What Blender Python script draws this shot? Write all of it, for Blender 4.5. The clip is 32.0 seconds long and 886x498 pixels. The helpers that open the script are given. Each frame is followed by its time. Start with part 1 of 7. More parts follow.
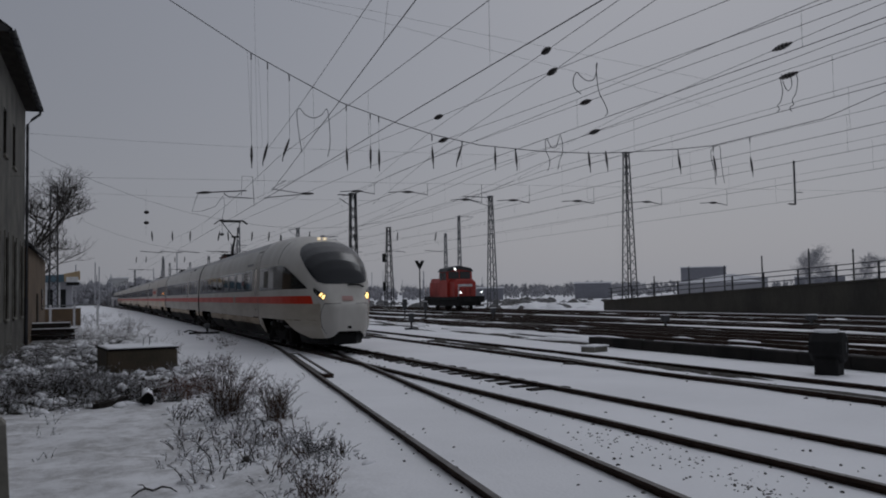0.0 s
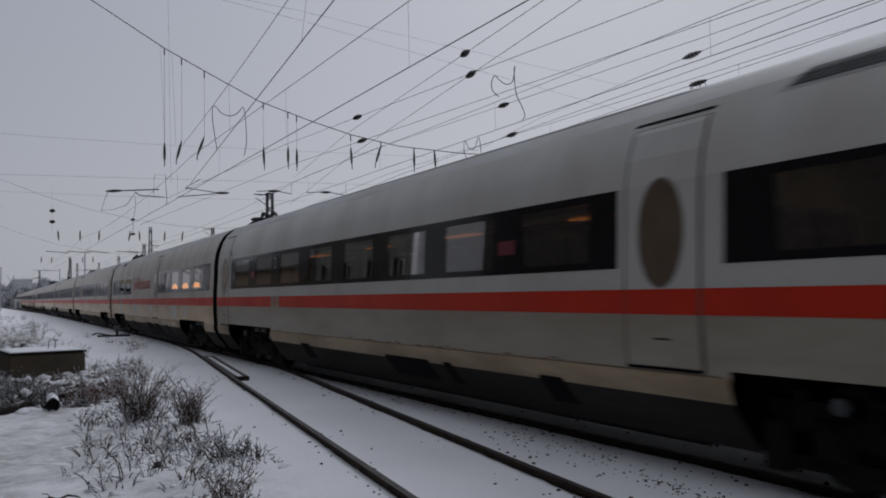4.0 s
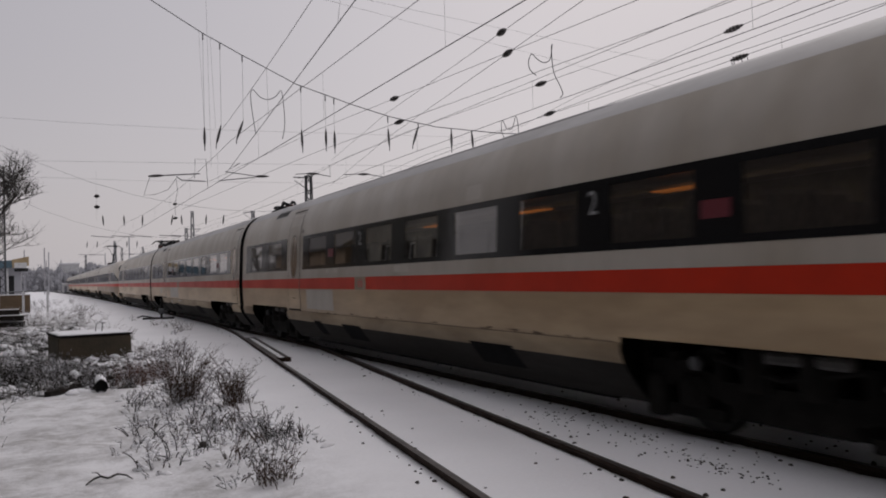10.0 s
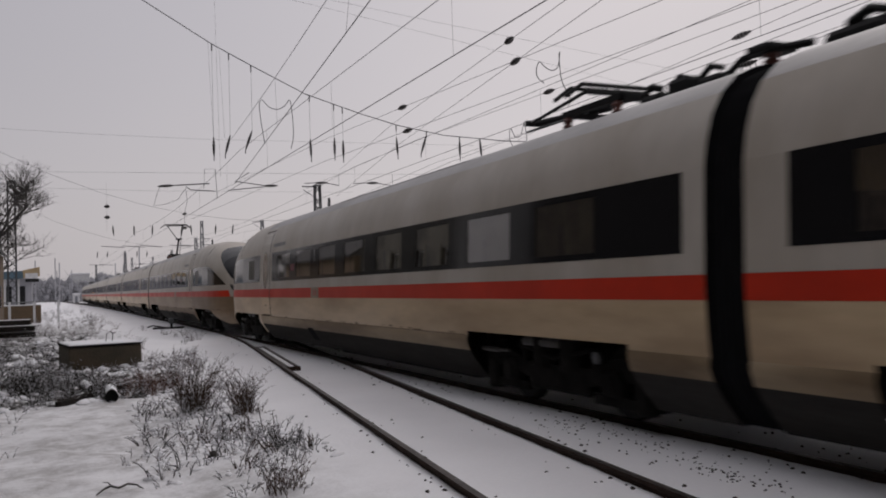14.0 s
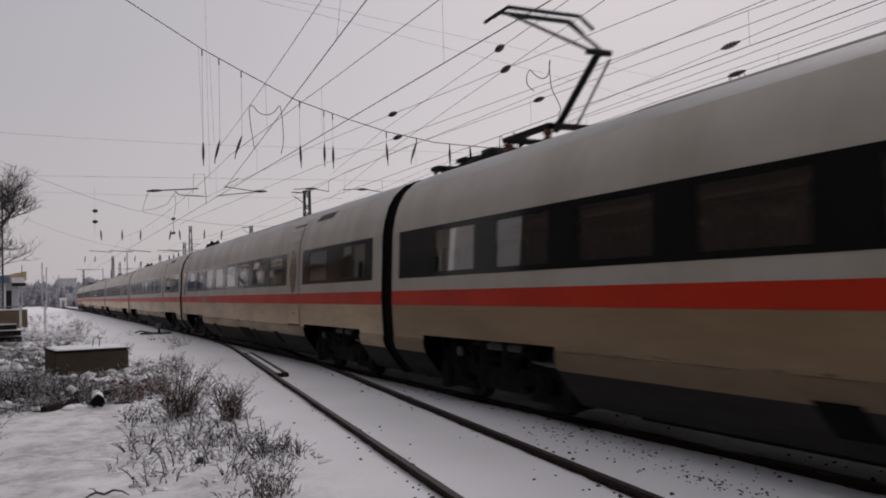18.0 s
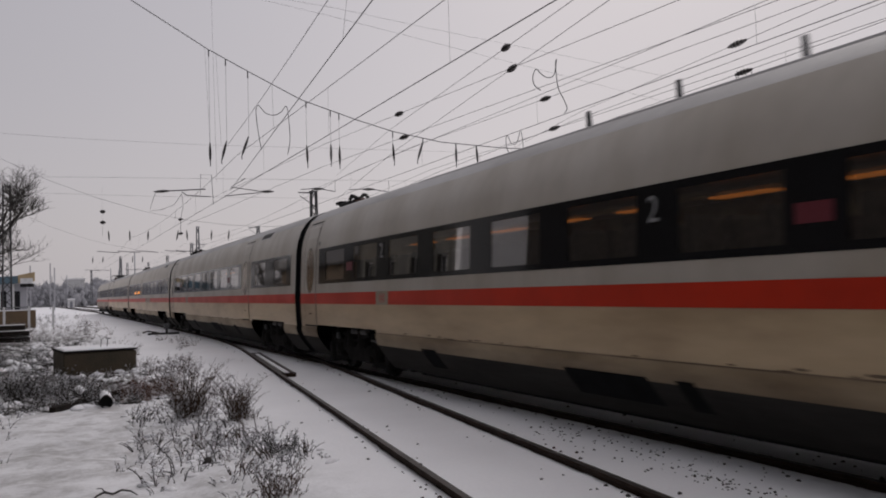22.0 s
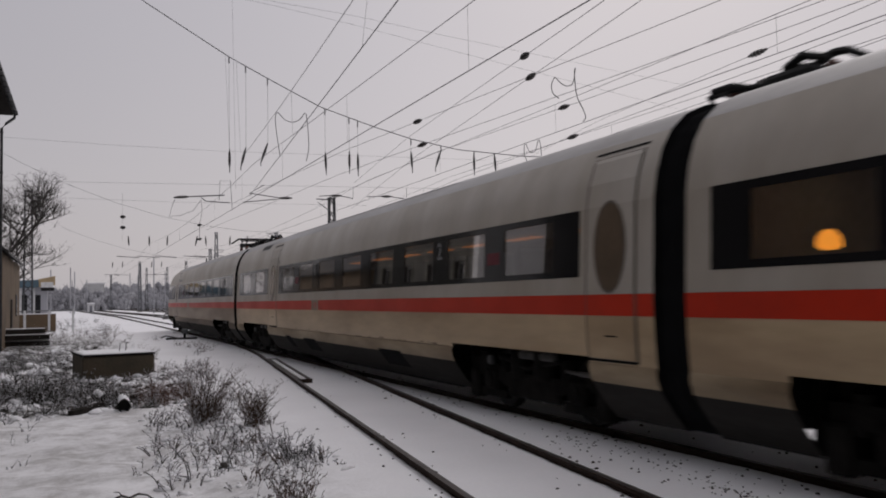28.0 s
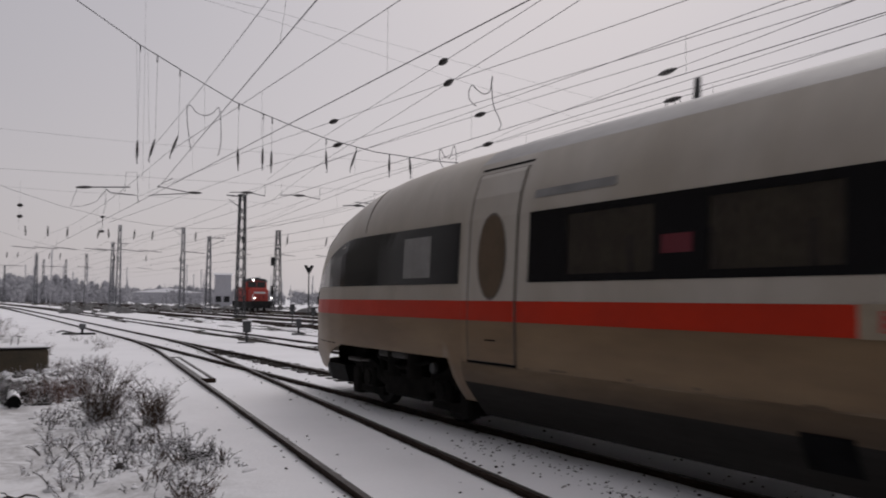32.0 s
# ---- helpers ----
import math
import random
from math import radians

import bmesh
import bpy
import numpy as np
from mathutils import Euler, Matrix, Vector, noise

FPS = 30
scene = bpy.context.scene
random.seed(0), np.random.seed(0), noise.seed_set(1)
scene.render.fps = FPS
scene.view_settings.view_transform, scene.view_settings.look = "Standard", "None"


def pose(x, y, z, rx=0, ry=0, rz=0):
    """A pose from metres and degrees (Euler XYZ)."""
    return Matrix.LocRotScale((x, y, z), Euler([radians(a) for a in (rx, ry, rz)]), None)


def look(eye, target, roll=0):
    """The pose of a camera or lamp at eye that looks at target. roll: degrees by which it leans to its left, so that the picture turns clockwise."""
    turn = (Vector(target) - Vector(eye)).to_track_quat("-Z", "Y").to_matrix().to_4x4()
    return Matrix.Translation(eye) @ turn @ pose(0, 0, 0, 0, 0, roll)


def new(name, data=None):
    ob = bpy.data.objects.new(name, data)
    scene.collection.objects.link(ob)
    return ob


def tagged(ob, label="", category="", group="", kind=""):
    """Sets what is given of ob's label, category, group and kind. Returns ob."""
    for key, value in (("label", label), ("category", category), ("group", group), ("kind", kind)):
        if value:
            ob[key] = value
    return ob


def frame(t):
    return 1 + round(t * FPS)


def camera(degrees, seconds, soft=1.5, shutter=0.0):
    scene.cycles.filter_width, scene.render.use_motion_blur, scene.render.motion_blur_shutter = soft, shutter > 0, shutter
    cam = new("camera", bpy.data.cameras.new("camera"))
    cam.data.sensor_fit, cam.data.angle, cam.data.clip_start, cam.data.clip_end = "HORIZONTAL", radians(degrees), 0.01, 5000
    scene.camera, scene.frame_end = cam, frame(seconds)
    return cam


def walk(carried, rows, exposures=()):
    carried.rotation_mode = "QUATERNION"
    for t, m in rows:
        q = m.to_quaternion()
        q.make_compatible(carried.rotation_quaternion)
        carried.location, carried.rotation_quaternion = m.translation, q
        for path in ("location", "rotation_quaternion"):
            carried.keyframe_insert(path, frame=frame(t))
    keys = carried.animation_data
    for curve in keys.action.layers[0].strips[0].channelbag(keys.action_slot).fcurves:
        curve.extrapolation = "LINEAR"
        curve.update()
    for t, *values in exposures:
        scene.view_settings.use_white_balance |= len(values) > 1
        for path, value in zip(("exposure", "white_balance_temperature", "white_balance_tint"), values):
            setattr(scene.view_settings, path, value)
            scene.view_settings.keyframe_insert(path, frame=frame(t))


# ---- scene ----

cam = camera(54.3, 32.0, soft=1.9, shutter=0.3)
PATH = [
    (0.0, pose(0, 0, 1.75, 92.95, 1.00, -22.00)),
    (0.5, pose(0, 0, 1.75, 93.41, 0.93, -23.22)),
    (1.0, pose(0, 0, 1.75, 93.53, 1.05, -24.39)),
    (1.5, pose(0, 0, 1.75, 93.93, 0.89, -25.57)),
    (2.0, pose(0, 0, 1.75, 93.56, 0.76, -26.69)),
    (2.5, pose(0, 0, 1.75, 93.86, 1.15, -26.45)),
    (3.0, pose(0, 0, 1.75, 93.40, 1.40, -26.06)),
    (3.5, pose(0, 0, 1.75, 93.07, 1.12, -26.83)),
    (5.5, pose(0, 0, 1.75, 92.75, 1.11, -27.94)),
    (6.0, pose(0, 0, 1.75, 92.46, 1.10, -28.14)),
    (6.5, pose(0, 0, 1.75, 92.21, 1.18, -28.30)),
    (7.0, pose(0, 0, 1.75, 92.00, 1.24, -28.12)),
    (7.5, pose(0, 0, 1.75, 91.72, 1.17, -28.30)),
    (8.0, pose(0, 0, 1.75, 91.86, 1.02, -27.60)),
    (8.5, pose(0, 0, 1.75, 91.51, 1.56, -26.52)),
    (9.0, pose(0, 0, 1.75, 91.65, 1.86, -25.16)),
    (9.5, pose(0, 0, 1.75, 91.72, 1.72, -25.01)),
    (10.0, pose(0, 0, 1.75, 91.70, 1.59, -24.83)),
    (10.5, pose(0, 0, 1.75, 91.41, 1.48, -25.04)),
    (11.0, pose(0, 0, 1.75, 91.47, 1.50, -24.86)),
    (11.5, pose(0, 0, 1.75, 91.61, 1.48, -24.89)),
    (12.0, pose(0, 0, 1.75, 91.96, 1.66, -24.91)),
    (12.5, pose(0, 0, 1.75, 92.15, 1.79, -24.87)),
    (13.0, pose(0, 0, 1.75, 92.08, 1.89, -24.48)),
    (13.5, pose(0, 0, 1.75, 92.13, 1.91, -24.29)),
    (15.5, pose(0, 0, 1.75, 92.72, 1.88, -24.16)),
    (16.0, pose(0, 0, 1.75, 92.74, 1.82, -24.47)),
    (16.5, pose(0, 0, 1.75, 92.78, 1.79, -24.57)),
    (17.0, pose(0, 0, 1.75, 92.68, 1.56, -24.98)),
    (17.5, pose(0, 0, 1.75, 92.84, 1.65, -24.92)),
    (18.0, pose(0, 0, 1.75, 92.70, 1.54, -24.95)),
    (18.5, pose(0, 0, 1.75, 92.73, 1.19, -25.20)),
    (19.0, pose(0, 0, 1.75, 92.71, 1.34, -25.08)),
    (19.5, pose(0, 0, 1.75, 92.77, 1.31, -25.00)),
    (20.0, pose(0, 0, 1.75, 92.79, 1.35, -24.83)),
    (20.5, pose(0, 0, 1.75, 92.82, 1.47, -24.59)),
    (21.0, pose(0, 0, 1.75, 92.73, 1.59, -24.58)),
    (21.5, pose(0, 0, 1.75, 92.66, 1.70, -24.41)),
    (22.0, pose(0, 0, 1.75, 92.69, 1.68, -24.50)),
    (22.5, pose(0, 0, 1.75, 92.83, 1.77, -23.94)),
    (23.0, pose(0, 0, 1.75, 93.04, 1.67, -24.20)),
    (23.5, pose(0, 0, 1.75, 92.87, 1.45, -24.11)),
    (24.0, pose(0, 0, 1.75, 92.58, 1.33, -23.96)),
    (24.5, pose(0, 0, 1.75, 92.27, 1.26, -23.87)),
    (25.0, pose(0, 0, 1.75, 92.43, 1.31, -23.67)),
    (25.5, pose(0, 0, 1.75, 92.69, 1.29, -23.64)),
    (26.0, pose(0, 0, 1.75, 92.82, 1.31, -23.61)),
    (26.5, pose(0, 0, 1.75, 93.02, 1.21, -23.46)),
    (28.5, pose(0, 0, 1.75, 93.24, 1.08, -23.33)),
    (29.0, pose(0, 0, 1.75, 93.15, 0.99, -23.23)),
    (29.5, pose(0, 0, 1.75, 93.15, 0.94, -23.42)),
    (30.0, pose(0, 0, 1.75, 93.10, 0.73, -23.48)),
    (30.5, pose(0, 0, 1.75, 92.90, 0.75, -23.52)),
    (31.0, pose(0, 0, 1.75, 92.53, 0.52, -23.98)),
    (31.5, pose(0, 0, 1.75, 92.94, 0.17, -25.32)),
    (32.0, pose(0, 0, 1.75, 93.41, -0.57, -29.32)),
]
EXPOSURES = [(0.0, -0.88, 5850, 9), (1.2, -0.83, 5500, 7), (2.0, -0.35, 5480, 6), (3.0, -0.32, 5500, 6), (3.5, -0.33, 5600, 7), (5.5, -0.05, 6450, 14), (7.0, -0.08, 6450, 14), (8.0, 0.02, 6450, 14), (32.0, 0.0, 6450, 14)]
walk(cam, PATH, EXPOSURES)

# ---- light: an even winter overcast ----
world = bpy.data.worlds.new("overcast_sky")
scene.world = world
world.use_nodes = True
wn, wl = world.node_tree.nodes, world.node_tree.links
sky = wn.new("ShaderNodeTexSky")
sky.sky_type, sky.sun_disc = "NISHITA", False
sky.sun_elevation, sky.sun_rotation = radians(38), radians(40)
sky.dust_density = 4.0
cloud = wn.new("ShaderNodeMix")
cloud.data_type = "RGBA"
cloud.inputs[0].default_value = 0.93
wl.new(sky.outputs[0], cloud.inputs[6])
# cloud cover: a little brighter towards the horizon, with slow drifts of grey
geo_tex = wn.new("ShaderNodeTexCoord")
sep = wn.new("ShaderNodeSeparateXYZ")
wl.new(geo_tex.outputs["Generated"], sep.inputs[0])
ramp = wn.new("ShaderNodeValToRGB")
ramp.color_ramp.elements[0].position, ramp.color_ramp.elements[0].color = 0.0, (5.45, 5.2, 5.25, 1)
ramp.color_ramp.elements[1].position, ramp.color_ramp.elements[1].color = 0.34, (4.75, 4.65, 4.85, 1)
top = ramp.color_ramp.elements.new(1.0)
top.color = (8.0, 7.8, 7.9, 1)
wl.new(sep.outputs[2], ramp.inputs[0])
drift = wn.new("ShaderNodeTexNoise")
drift.inputs["Scale"].default_value, drift.inputs["Detail"].default_value = 1.3, 2.0
wl.new(geo_tex.outputs["Generated"], drift.inputs["Vector"])
drift_map = wn.new("ShaderNodeMapRange")
drift_map.inputs["To Min"].default_value, drift_map.inputs["To Max"].default_value = 0.92, 1.08
wl.new(drift.outputs["Fac"], drift_map.inputs["Value"])
mult = wn.new("ShaderNodeMix")
mult.data_type, mult.blend_type = "RGBA", "MULTIPLY"
mult.inputs[0].default_value = 1.0
wl.new(ramp.outputs[0], mult.inputs[6])
wl.new(drift_map.outputs[0], mult.inputs[7])
# the sky is dimmed behind the viewer to darken the train's near flank
side = wn.new("ShaderNodeMapRange")
side.inputs["From Min"].default_value, side.inputs["From Max"].default_value = -0.8, 0.5
side.inputs["To Min"].default_value, side.inputs["To Max"].default_value = 0.58, 0.94
wl.new(sep.outputs[0], side.inputs["Value"])
thick = wn.new("ShaderNodeMix")
thick.data_type, thick.blend_type = "RGBA", "MULTIPLY"
thick.inputs[0].default_value = 1.0
wl.new(mult.outputs[2], thick.inputs[6])
wl.new(side.outputs[0], thick.inputs[7])
wl.new(thick.outputs[2], cloud.inputs[7])
wl.new(cloud.outputs[2], wn["Background"].inputs["Color"])
wn["Background"].inputs["Strength"].default_value = 0.109
sun_data = bpy.data.lights.new("sun", "SUN")
sun_data.energy, sun_data.angle, sun_data.color = 0.5, radians(25), (1.0, 0.96, 0.92)
sun = new("sun", sun_data)
sun.matrix_world = look((60, 60, 70), (10, 20, 0))

# ---- materials ----
def material(name, color, rough=0.6, metal=0.0, vary=0.25, scale=3.0, fine=40.0, bump=0.15, second=None, wear=0.0, spec=0.5, streak=None, each=0.0):
    """A surface with a coarse and a fine variation of colour, relief and gloss."""
    m = bpy.data.materials.new(name)
    m.use_nodes = True
    n, l = m.node_tree.nodes, m.node_tree.links
    b = n["Principled BSDF"]
    tc = n.new("ShaderNodeTexCoord")
    vec = tc.outputs["Object"]
    if streak:
        mp = n.new("ShaderNodeMapping")
        mp.inputs["Scale"].default_value = streak
        l.new(vec, mp.inputs[0])
        vec = mp.outputs[0]
    big = n.new("ShaderNodeTexNoise")
    big.inputs["Scale"].default_value, big.inputs["Detail"].default_value = scale, 5.0
    small = n.new("ShaderNodeTexNoise")
    small.inputs["Scale"].default_value, small.inputs["Detail"].default_value = fine, 4.0
    l.new(vec, big.inputs["Vector"])
    l.new(vec, small.inputs["Vector"])
    c2 = second or [c * (1 - vary) for c in color]
    mix = n.new("ShaderNodeMix")
    mix.data_type = "RGBA"
    mix.inputs[6].default_value, mix.inputs[7].default_value = (*color, 1), (*c2, 1)
    shape = n.new("ShaderNodeMapRange")
    shape.inputs["From Min"].default_value, shape.inputs["From Max"].default_value = 0.38 - wear, 0.66 - wear
    if each:
        info, add = n.new("ShaderNodeObjectInfo"), n.new("ShaderNodeMath")
        add.operation = "MULTIPLY_ADD"
        add.inputs[1].default_value = each * 0.5
        l.new(info.outputs["Random"], add.inputs[0])
        lift = n.new("ShaderNodeMath")
        lift.operation = "ADD"
        lift.inputs[1].default_value = -each * 0.22
        l.new(big.outputs["Fac"], lift.inputs[0])
        l.new(lift.outputs[0], add.inputs[2])
        l.new(add.outputs[0], shape.inputs["Value"])
    else:
        l.new(big.outputs["Fac"], shape.inputs["Value"])
    l.new(shape.outputs[0], mix.inputs[0])
    grain = n.new("ShaderNodeMix")
    grain.data_type, grain.blend_type = "RGBA", "MULTIPLY"
    grain.inputs[0].default_value = 1.0
    gm = n.new("ShaderNodeMapRange")
    gm.inputs["To Min"].default_value, gm.inputs["To Max"].default_value = 1 - vary * 0.8, 1 + vary * 0.4
    l.new(small.outputs["Fac"], gm.inputs["Value"])
    l.new(mix.outputs[2], grain.inputs[6])
    l.new(gm.outputs[0], grain.inputs[7])
    l.new(grain.outputs[2], b.inputs["Base Color"])
    rm = n.new("ShaderNodeMapRange")
    rm.inputs["To Min"].default_value, rm.inputs["To Max"].default_value = max(0.02, rough - 0.12), min(1.0, rough + 0.12)
    l.new(big.outputs["Fac"], rm.inputs["Value"])
    l.new(rm.outputs[0], b.inputs["Roughness"])
    b.inputs["Metallic"].default_value = metal
    b.inputs["Specular IOR Level"].default_value = spec
    if bump:
        bp = n.new("ShaderNodeBump")
        bp.inputs["Strength"].default_value, bp.inputs["Distance"].default_value = bump, 0.02
        l.new(small.outputs["Fac"], bp.inputs["Height"])
        l.new(bp.outputs[0], b.inputs["Normal"])
    return m


def verge_snow():
    """The yard's snow cover; on the rough verge dead turf and earth show through it in ragged patches."""
    m = material("snow_over_turf", (0.875, 0.875, 0.895), 0.75, vary=0.07, scale=0.35, fine=22, bump=0.35)
    n, l = m.node_tree.nodes, m.node_tree.links
    b = n["Principled BSDF"]
    white = b.inputs["Base Color"].links[0].from_socket
    tc = n.new("ShaderNodeTexCoord")
    sep_xyz = n.new("ShaderNodeSeparateXYZ")
    l.new(tc.outputs["Object"], sep_xyz.inputs[0])
    def span(source, lo, hi):
        node = n.new("ShaderNodeMapRange")
        node.interpolation_type = "SMOOTHSTEP"
        node.inputs["From Min"].default_value, node.inputs["From Max"].default_value = lo, hi
        l.new(source, node.inputs["Value"])
        return node.outputs[0]
    def times(p, q):
        node = n.new("ShaderNodeMath")
        node.operation = "MULTIPLY"
        l.new(p, node.inputs[0])
        l.new(q, node.inputs[1])
        return node.outputs[0]
    tex = n.new("ShaderNodeTexNoise")
    tex.inputs["Scale"].default_value, tex.inputs["Detail"].default_value, tex.inputs["Roughness"].default_value = 2.6, 7.0, 0.72
    l.new(tc.outputs["Object"], tex.inputs["Vector"])
    area = times(span(sep_xyz.outputs[0], 2.5, 1.2), times(span(sep_xyz.outputs[1], 16.6, 18.2), span(sep_xyz.outputs[1], 75.0, 40.0)))
    patches = times(span(tex.outputs["Fac"], 0.435, 0.495), area)
    turf = n.new("ShaderNodeMix")
    turf.data_type = "RGBA"
    turf.inputs[7].default_value = (0.035, 0.030, 0.024, 1)
    l.new(patches, turf.inputs[0])
    # a greyer tone mixed in noise patches over the near verge
    grey_tex = n.new("ShaderNodeTexNoise")
    grey_tex.inputs["Scale"].default_value, grey_tex.inputs["Detail"].default_value, grey_tex.inputs["Roughness"].default_value = 1.7, 8.0, 0.75
    l.new(tc.outputs["Object"], grey_tex.inputs["Vector"])
    grey_area = times(span(sep_xyz.outputs[0], 3.2, 1.4), span(sep_xyz.outputs[1], 60.0, 25.0))
    thin = n.new("ShaderNodeMix")
    thin.data_type = "RGBA"
    thin.inputs[7].default_value = (0.40, 0.39, 0.385, 1)
    l.new(times(span(grey_tex.outputs["Fac"], 0.36, 0.72), grey_area), thin.inputs[0])
    l.new(white, thin.inputs[6])
    l.new(thin.outputs[2], turf.inputs[6])
    l.new(turf.outputs[2], b.inputs["Base Color"])
    return m


def glow(name, color, strength):
    m = bpy.data.materials.new(name)
    m.use_nodes = True
    b = m.node_tree.nodes["Principled BSDF"]
    b.inputs["Base Color"].default_value = (*color, 1)
    b.inputs["Emission Color"].default_value = (*color, 1)
    b.inputs["Emission Strength"].default_value = strength
    return m


def tinted(name, color, rough=0.03, clear=0.5, coat=0.0):
    """Tinted pane: part mirror-like glass (with a metal coat for sun protection), part clear."""
    m = bpy.data.materials.new(name)
    m.use_nodes = True
    n, l = m.node_tree.nodes, m.node_tree.links
    out = n["Material Output"]
    b = n["Principled BSDF"]
    b.inputs["Base Color"].default_value = (0.012, 0.012, 0.013, 1) if not coat else (coat, coat * 0.98, coat * 0.98, 1)
    b.inputs["Metallic"].default_value = 1.0 if coat else 0.0
    b.inputs["Roughness"].default_value = rough
    tr = n.new("ShaderNodeBsdfTransparent")
    tr.inputs[0].default_value = (*color, 1)
    mx = n.new("ShaderNodeMixShader")
    mx.inputs[0].default_value = clear
    l.new(b.outputs[0], mx.inputs[1])
    l.new(tr.outputs[0], mx.inputs[2])
    l.new(mx.outputs[0], out.inputs[0])
    return m


SNOW = material("snow", (0.875, 0.875, 0.895), 0.75, vary=0.07, scale=0.35, fine=22, bump=0.35)
RAIL = material("rail_steel_side", (0.042, 0.026, 0.019), 0.85, 0.0, 0.4, 4, 60, 0.3, spec=0.15)
RAIL_TOP = material("rail_head_dull", (0.085, 0.078, 0.075), 0.45, 0.6, 0.35, 3, 30, 0.05)
TIMBER = material("creosoted_timber", (0.036, 0.030, 0.026), 0.9, vary=0.5, scale=5, fine=50, bump=0.5, spec=0.15)
BALLAST = material("dark_ballast", (0.04, 0.036, 0.032), 0.95, vary=0.5, scale=4, fine=25, bump=0.9, second=(0.085, 0.078, 0.07), spec=0.2)
CONCRETE = material("weathered_concrete", (0.22, 0.21, 0.18), 0.9, vary=0.4, scale=1.2, fine=20, bump=0.4, second=(0.10, 0.095, 0.075))
DARK_CONC = material("sooty_concrete", (0.026, 0.024, 0.022), 0.9, vary=0.4, scale=0.8, fine=15, bump=0.4, second=(0.014, 0.014, 0.014), spec=0.15)
WALL_CONC = material("sooty_retaining_wall", (0.062, 0.056, 0.044), 0.9, vary=0.45, scale=0.3, fine=6, bump=0.4, second=(0.035, 0.033, 0.028), streak=(1, 1, 0.4))
STEEL = material("dark_painted_steel", (0.06, 0.062, 0.066), 0.6, 0.4, 0.35, 2, 30, 0.1)
STEEL_GREY = material("galvanised_steel", (0.13, 0.135, 0.14), 0.55, 0.5, 0.3, 2, 30, 0.1)
# lightened steel for distant masts, haze put into the colour
FAR_STEEL = material("far_steel_haze_tint", (0.17, 0.175, 0.19), 0.7, 0.2, 0.3, 2, 30, 0.0)
WIRE = material("copper_wire_tarnished", (0.035, 0.035, 0.038), 0.6, 0.5, 0.2, 2, 20, 0)
PORCELAIN = material("brown_porcelain", (0.022, 0.017, 0.016), 0.3, 0.0, 0.2, 5, 20, 0)
TRAIN_WHITE = material("train_white_paint", (0.475, 0.435, 0.38), 0.36, vary=0.16, scale=0.8, fine=5, bump=0.0, second=(0.385, 0.34, 0.28), spec=0.4, streak=(1, 1, 0.45), each=0.3)
TRAIN_CLEAN = material("train_white_paint_cleaner", (0.52, 0.50, 0.46), 0.36, vary=0.14, scale=0.8, fine=5, bump=0.0, second=(0.44, 0.415, 0.37), spec=0.4, streak=(1, 1, 0.45), each=0.3)
TRAIN_DIRTY = material("train_white_paint_dirty", (0.585, 0.44, 0.27), 0.38, vary=0.2, scale=0.9, fine=6, bump=0.03, second=(0.385, 0.272, 0.158), streak=(1, 0.35, 1.6), each=0.5, spec=0.45)
TRAIN_GREYED = material("train_white_paint_dulled", (0.40, 0.36, 0.29), 0.38, vary=0.18, scale=0.9, fine=6, bump=0.02, second=(0.30, 0.26, 0.20), streak=(1, 0.35, 1.6), each=0.5, spec=0.45)
TRAIN_BROWNED = material("train_white_paint_brake_dust", (0.30, 0.205, 0.115), 0.42, vary=0.2, scale=0.8, fine=6, bump=0.03, second=(0.19, 0.122, 0.066), streak=(1, 0.35, 1.6), each=0.5, spec=0.4)
TRAIN_GRIME = material("train_paint_caked_grime", (0.43, 0.335, 0.22), 0.5, vary=0.3, scale=0.9, fine=9, bump=0.05, second=(0.19, 0.135, 0.08), streak=(1, 0.3, 1.4), each=0.5, spec=0.2)
TRAIN_SOOTED = material("train_paint_sooted", (0.21, 0.15, 0.095), 0.55, vary=0.3, scale=0.9, fine=9, bump=0.05, second=(0.10, 0.07, 0.045), streak=(1, 0.3, 1.4), each=0.5, spec=0.2)
DOOR_GLASS = material("coated_brown_door_glass", (0.33, 0.245, 0.172), 0.14, 0.6, vary=0.2, scale=2.5, fine=12, bump=0.0)
CAB_DAYLIGHT_DIM = material("dim_olive_cab_daylight", (0.075, 0.072, 0.055), 0.5, vary=0.2, scale=2.5, fine=14, bump=0.0)
RED_PORCELAIN = material("red_brown_porcelain", (0.12, 0.035, 0.022), 0.35, vary=0.2, scale=4, fine=20, bump=0.0)
CAB_DAYLIGHT = material("pale_cab_daylight", (0.27, 0.26, 0.25), 0.6, vary=0.2, scale=2.5, fine=14, bump=0.0)
TRAIN_ROOF = material("train_roof_grey", (0.37, 0.365, 0.365), 0.5, vary=0.25, scale=0.9, fine=9, bump=0.05, second=(0.29, 0.28, 0.275), streak=(1, 0.4, 1))
# soot, and the underside's shade put into the same colour
TRAIN_SKIRT = material("sooty_shaded_skirt", (0.042, 0.039, 0.036), 0.85, vary=0.4, scale=0.8, fine=10, bump=0.1, second=(0.026, 0.024, 0.022), streak=(1, 0.3, 2), spec=0.1)
TRAIN_RED = material("traffic_red_stripe", (0.55, 0.032, 0.010), 0.4, vary=0.15, scale=0.7, fine=8, bump=0.0, spec=0.25)
TRAIN_RED_FADED = material("pale_red_lettering", (0.50, 0.075, 0.06), 0.45, vary=0.2, scale=2, fine=12, bump=0.0)
TRAIN_GREY = material("grey_lettering", (0.25, 0.245, 0.24), 0.5, vary=0.2, scale=2, fine=12, bump=0.0)
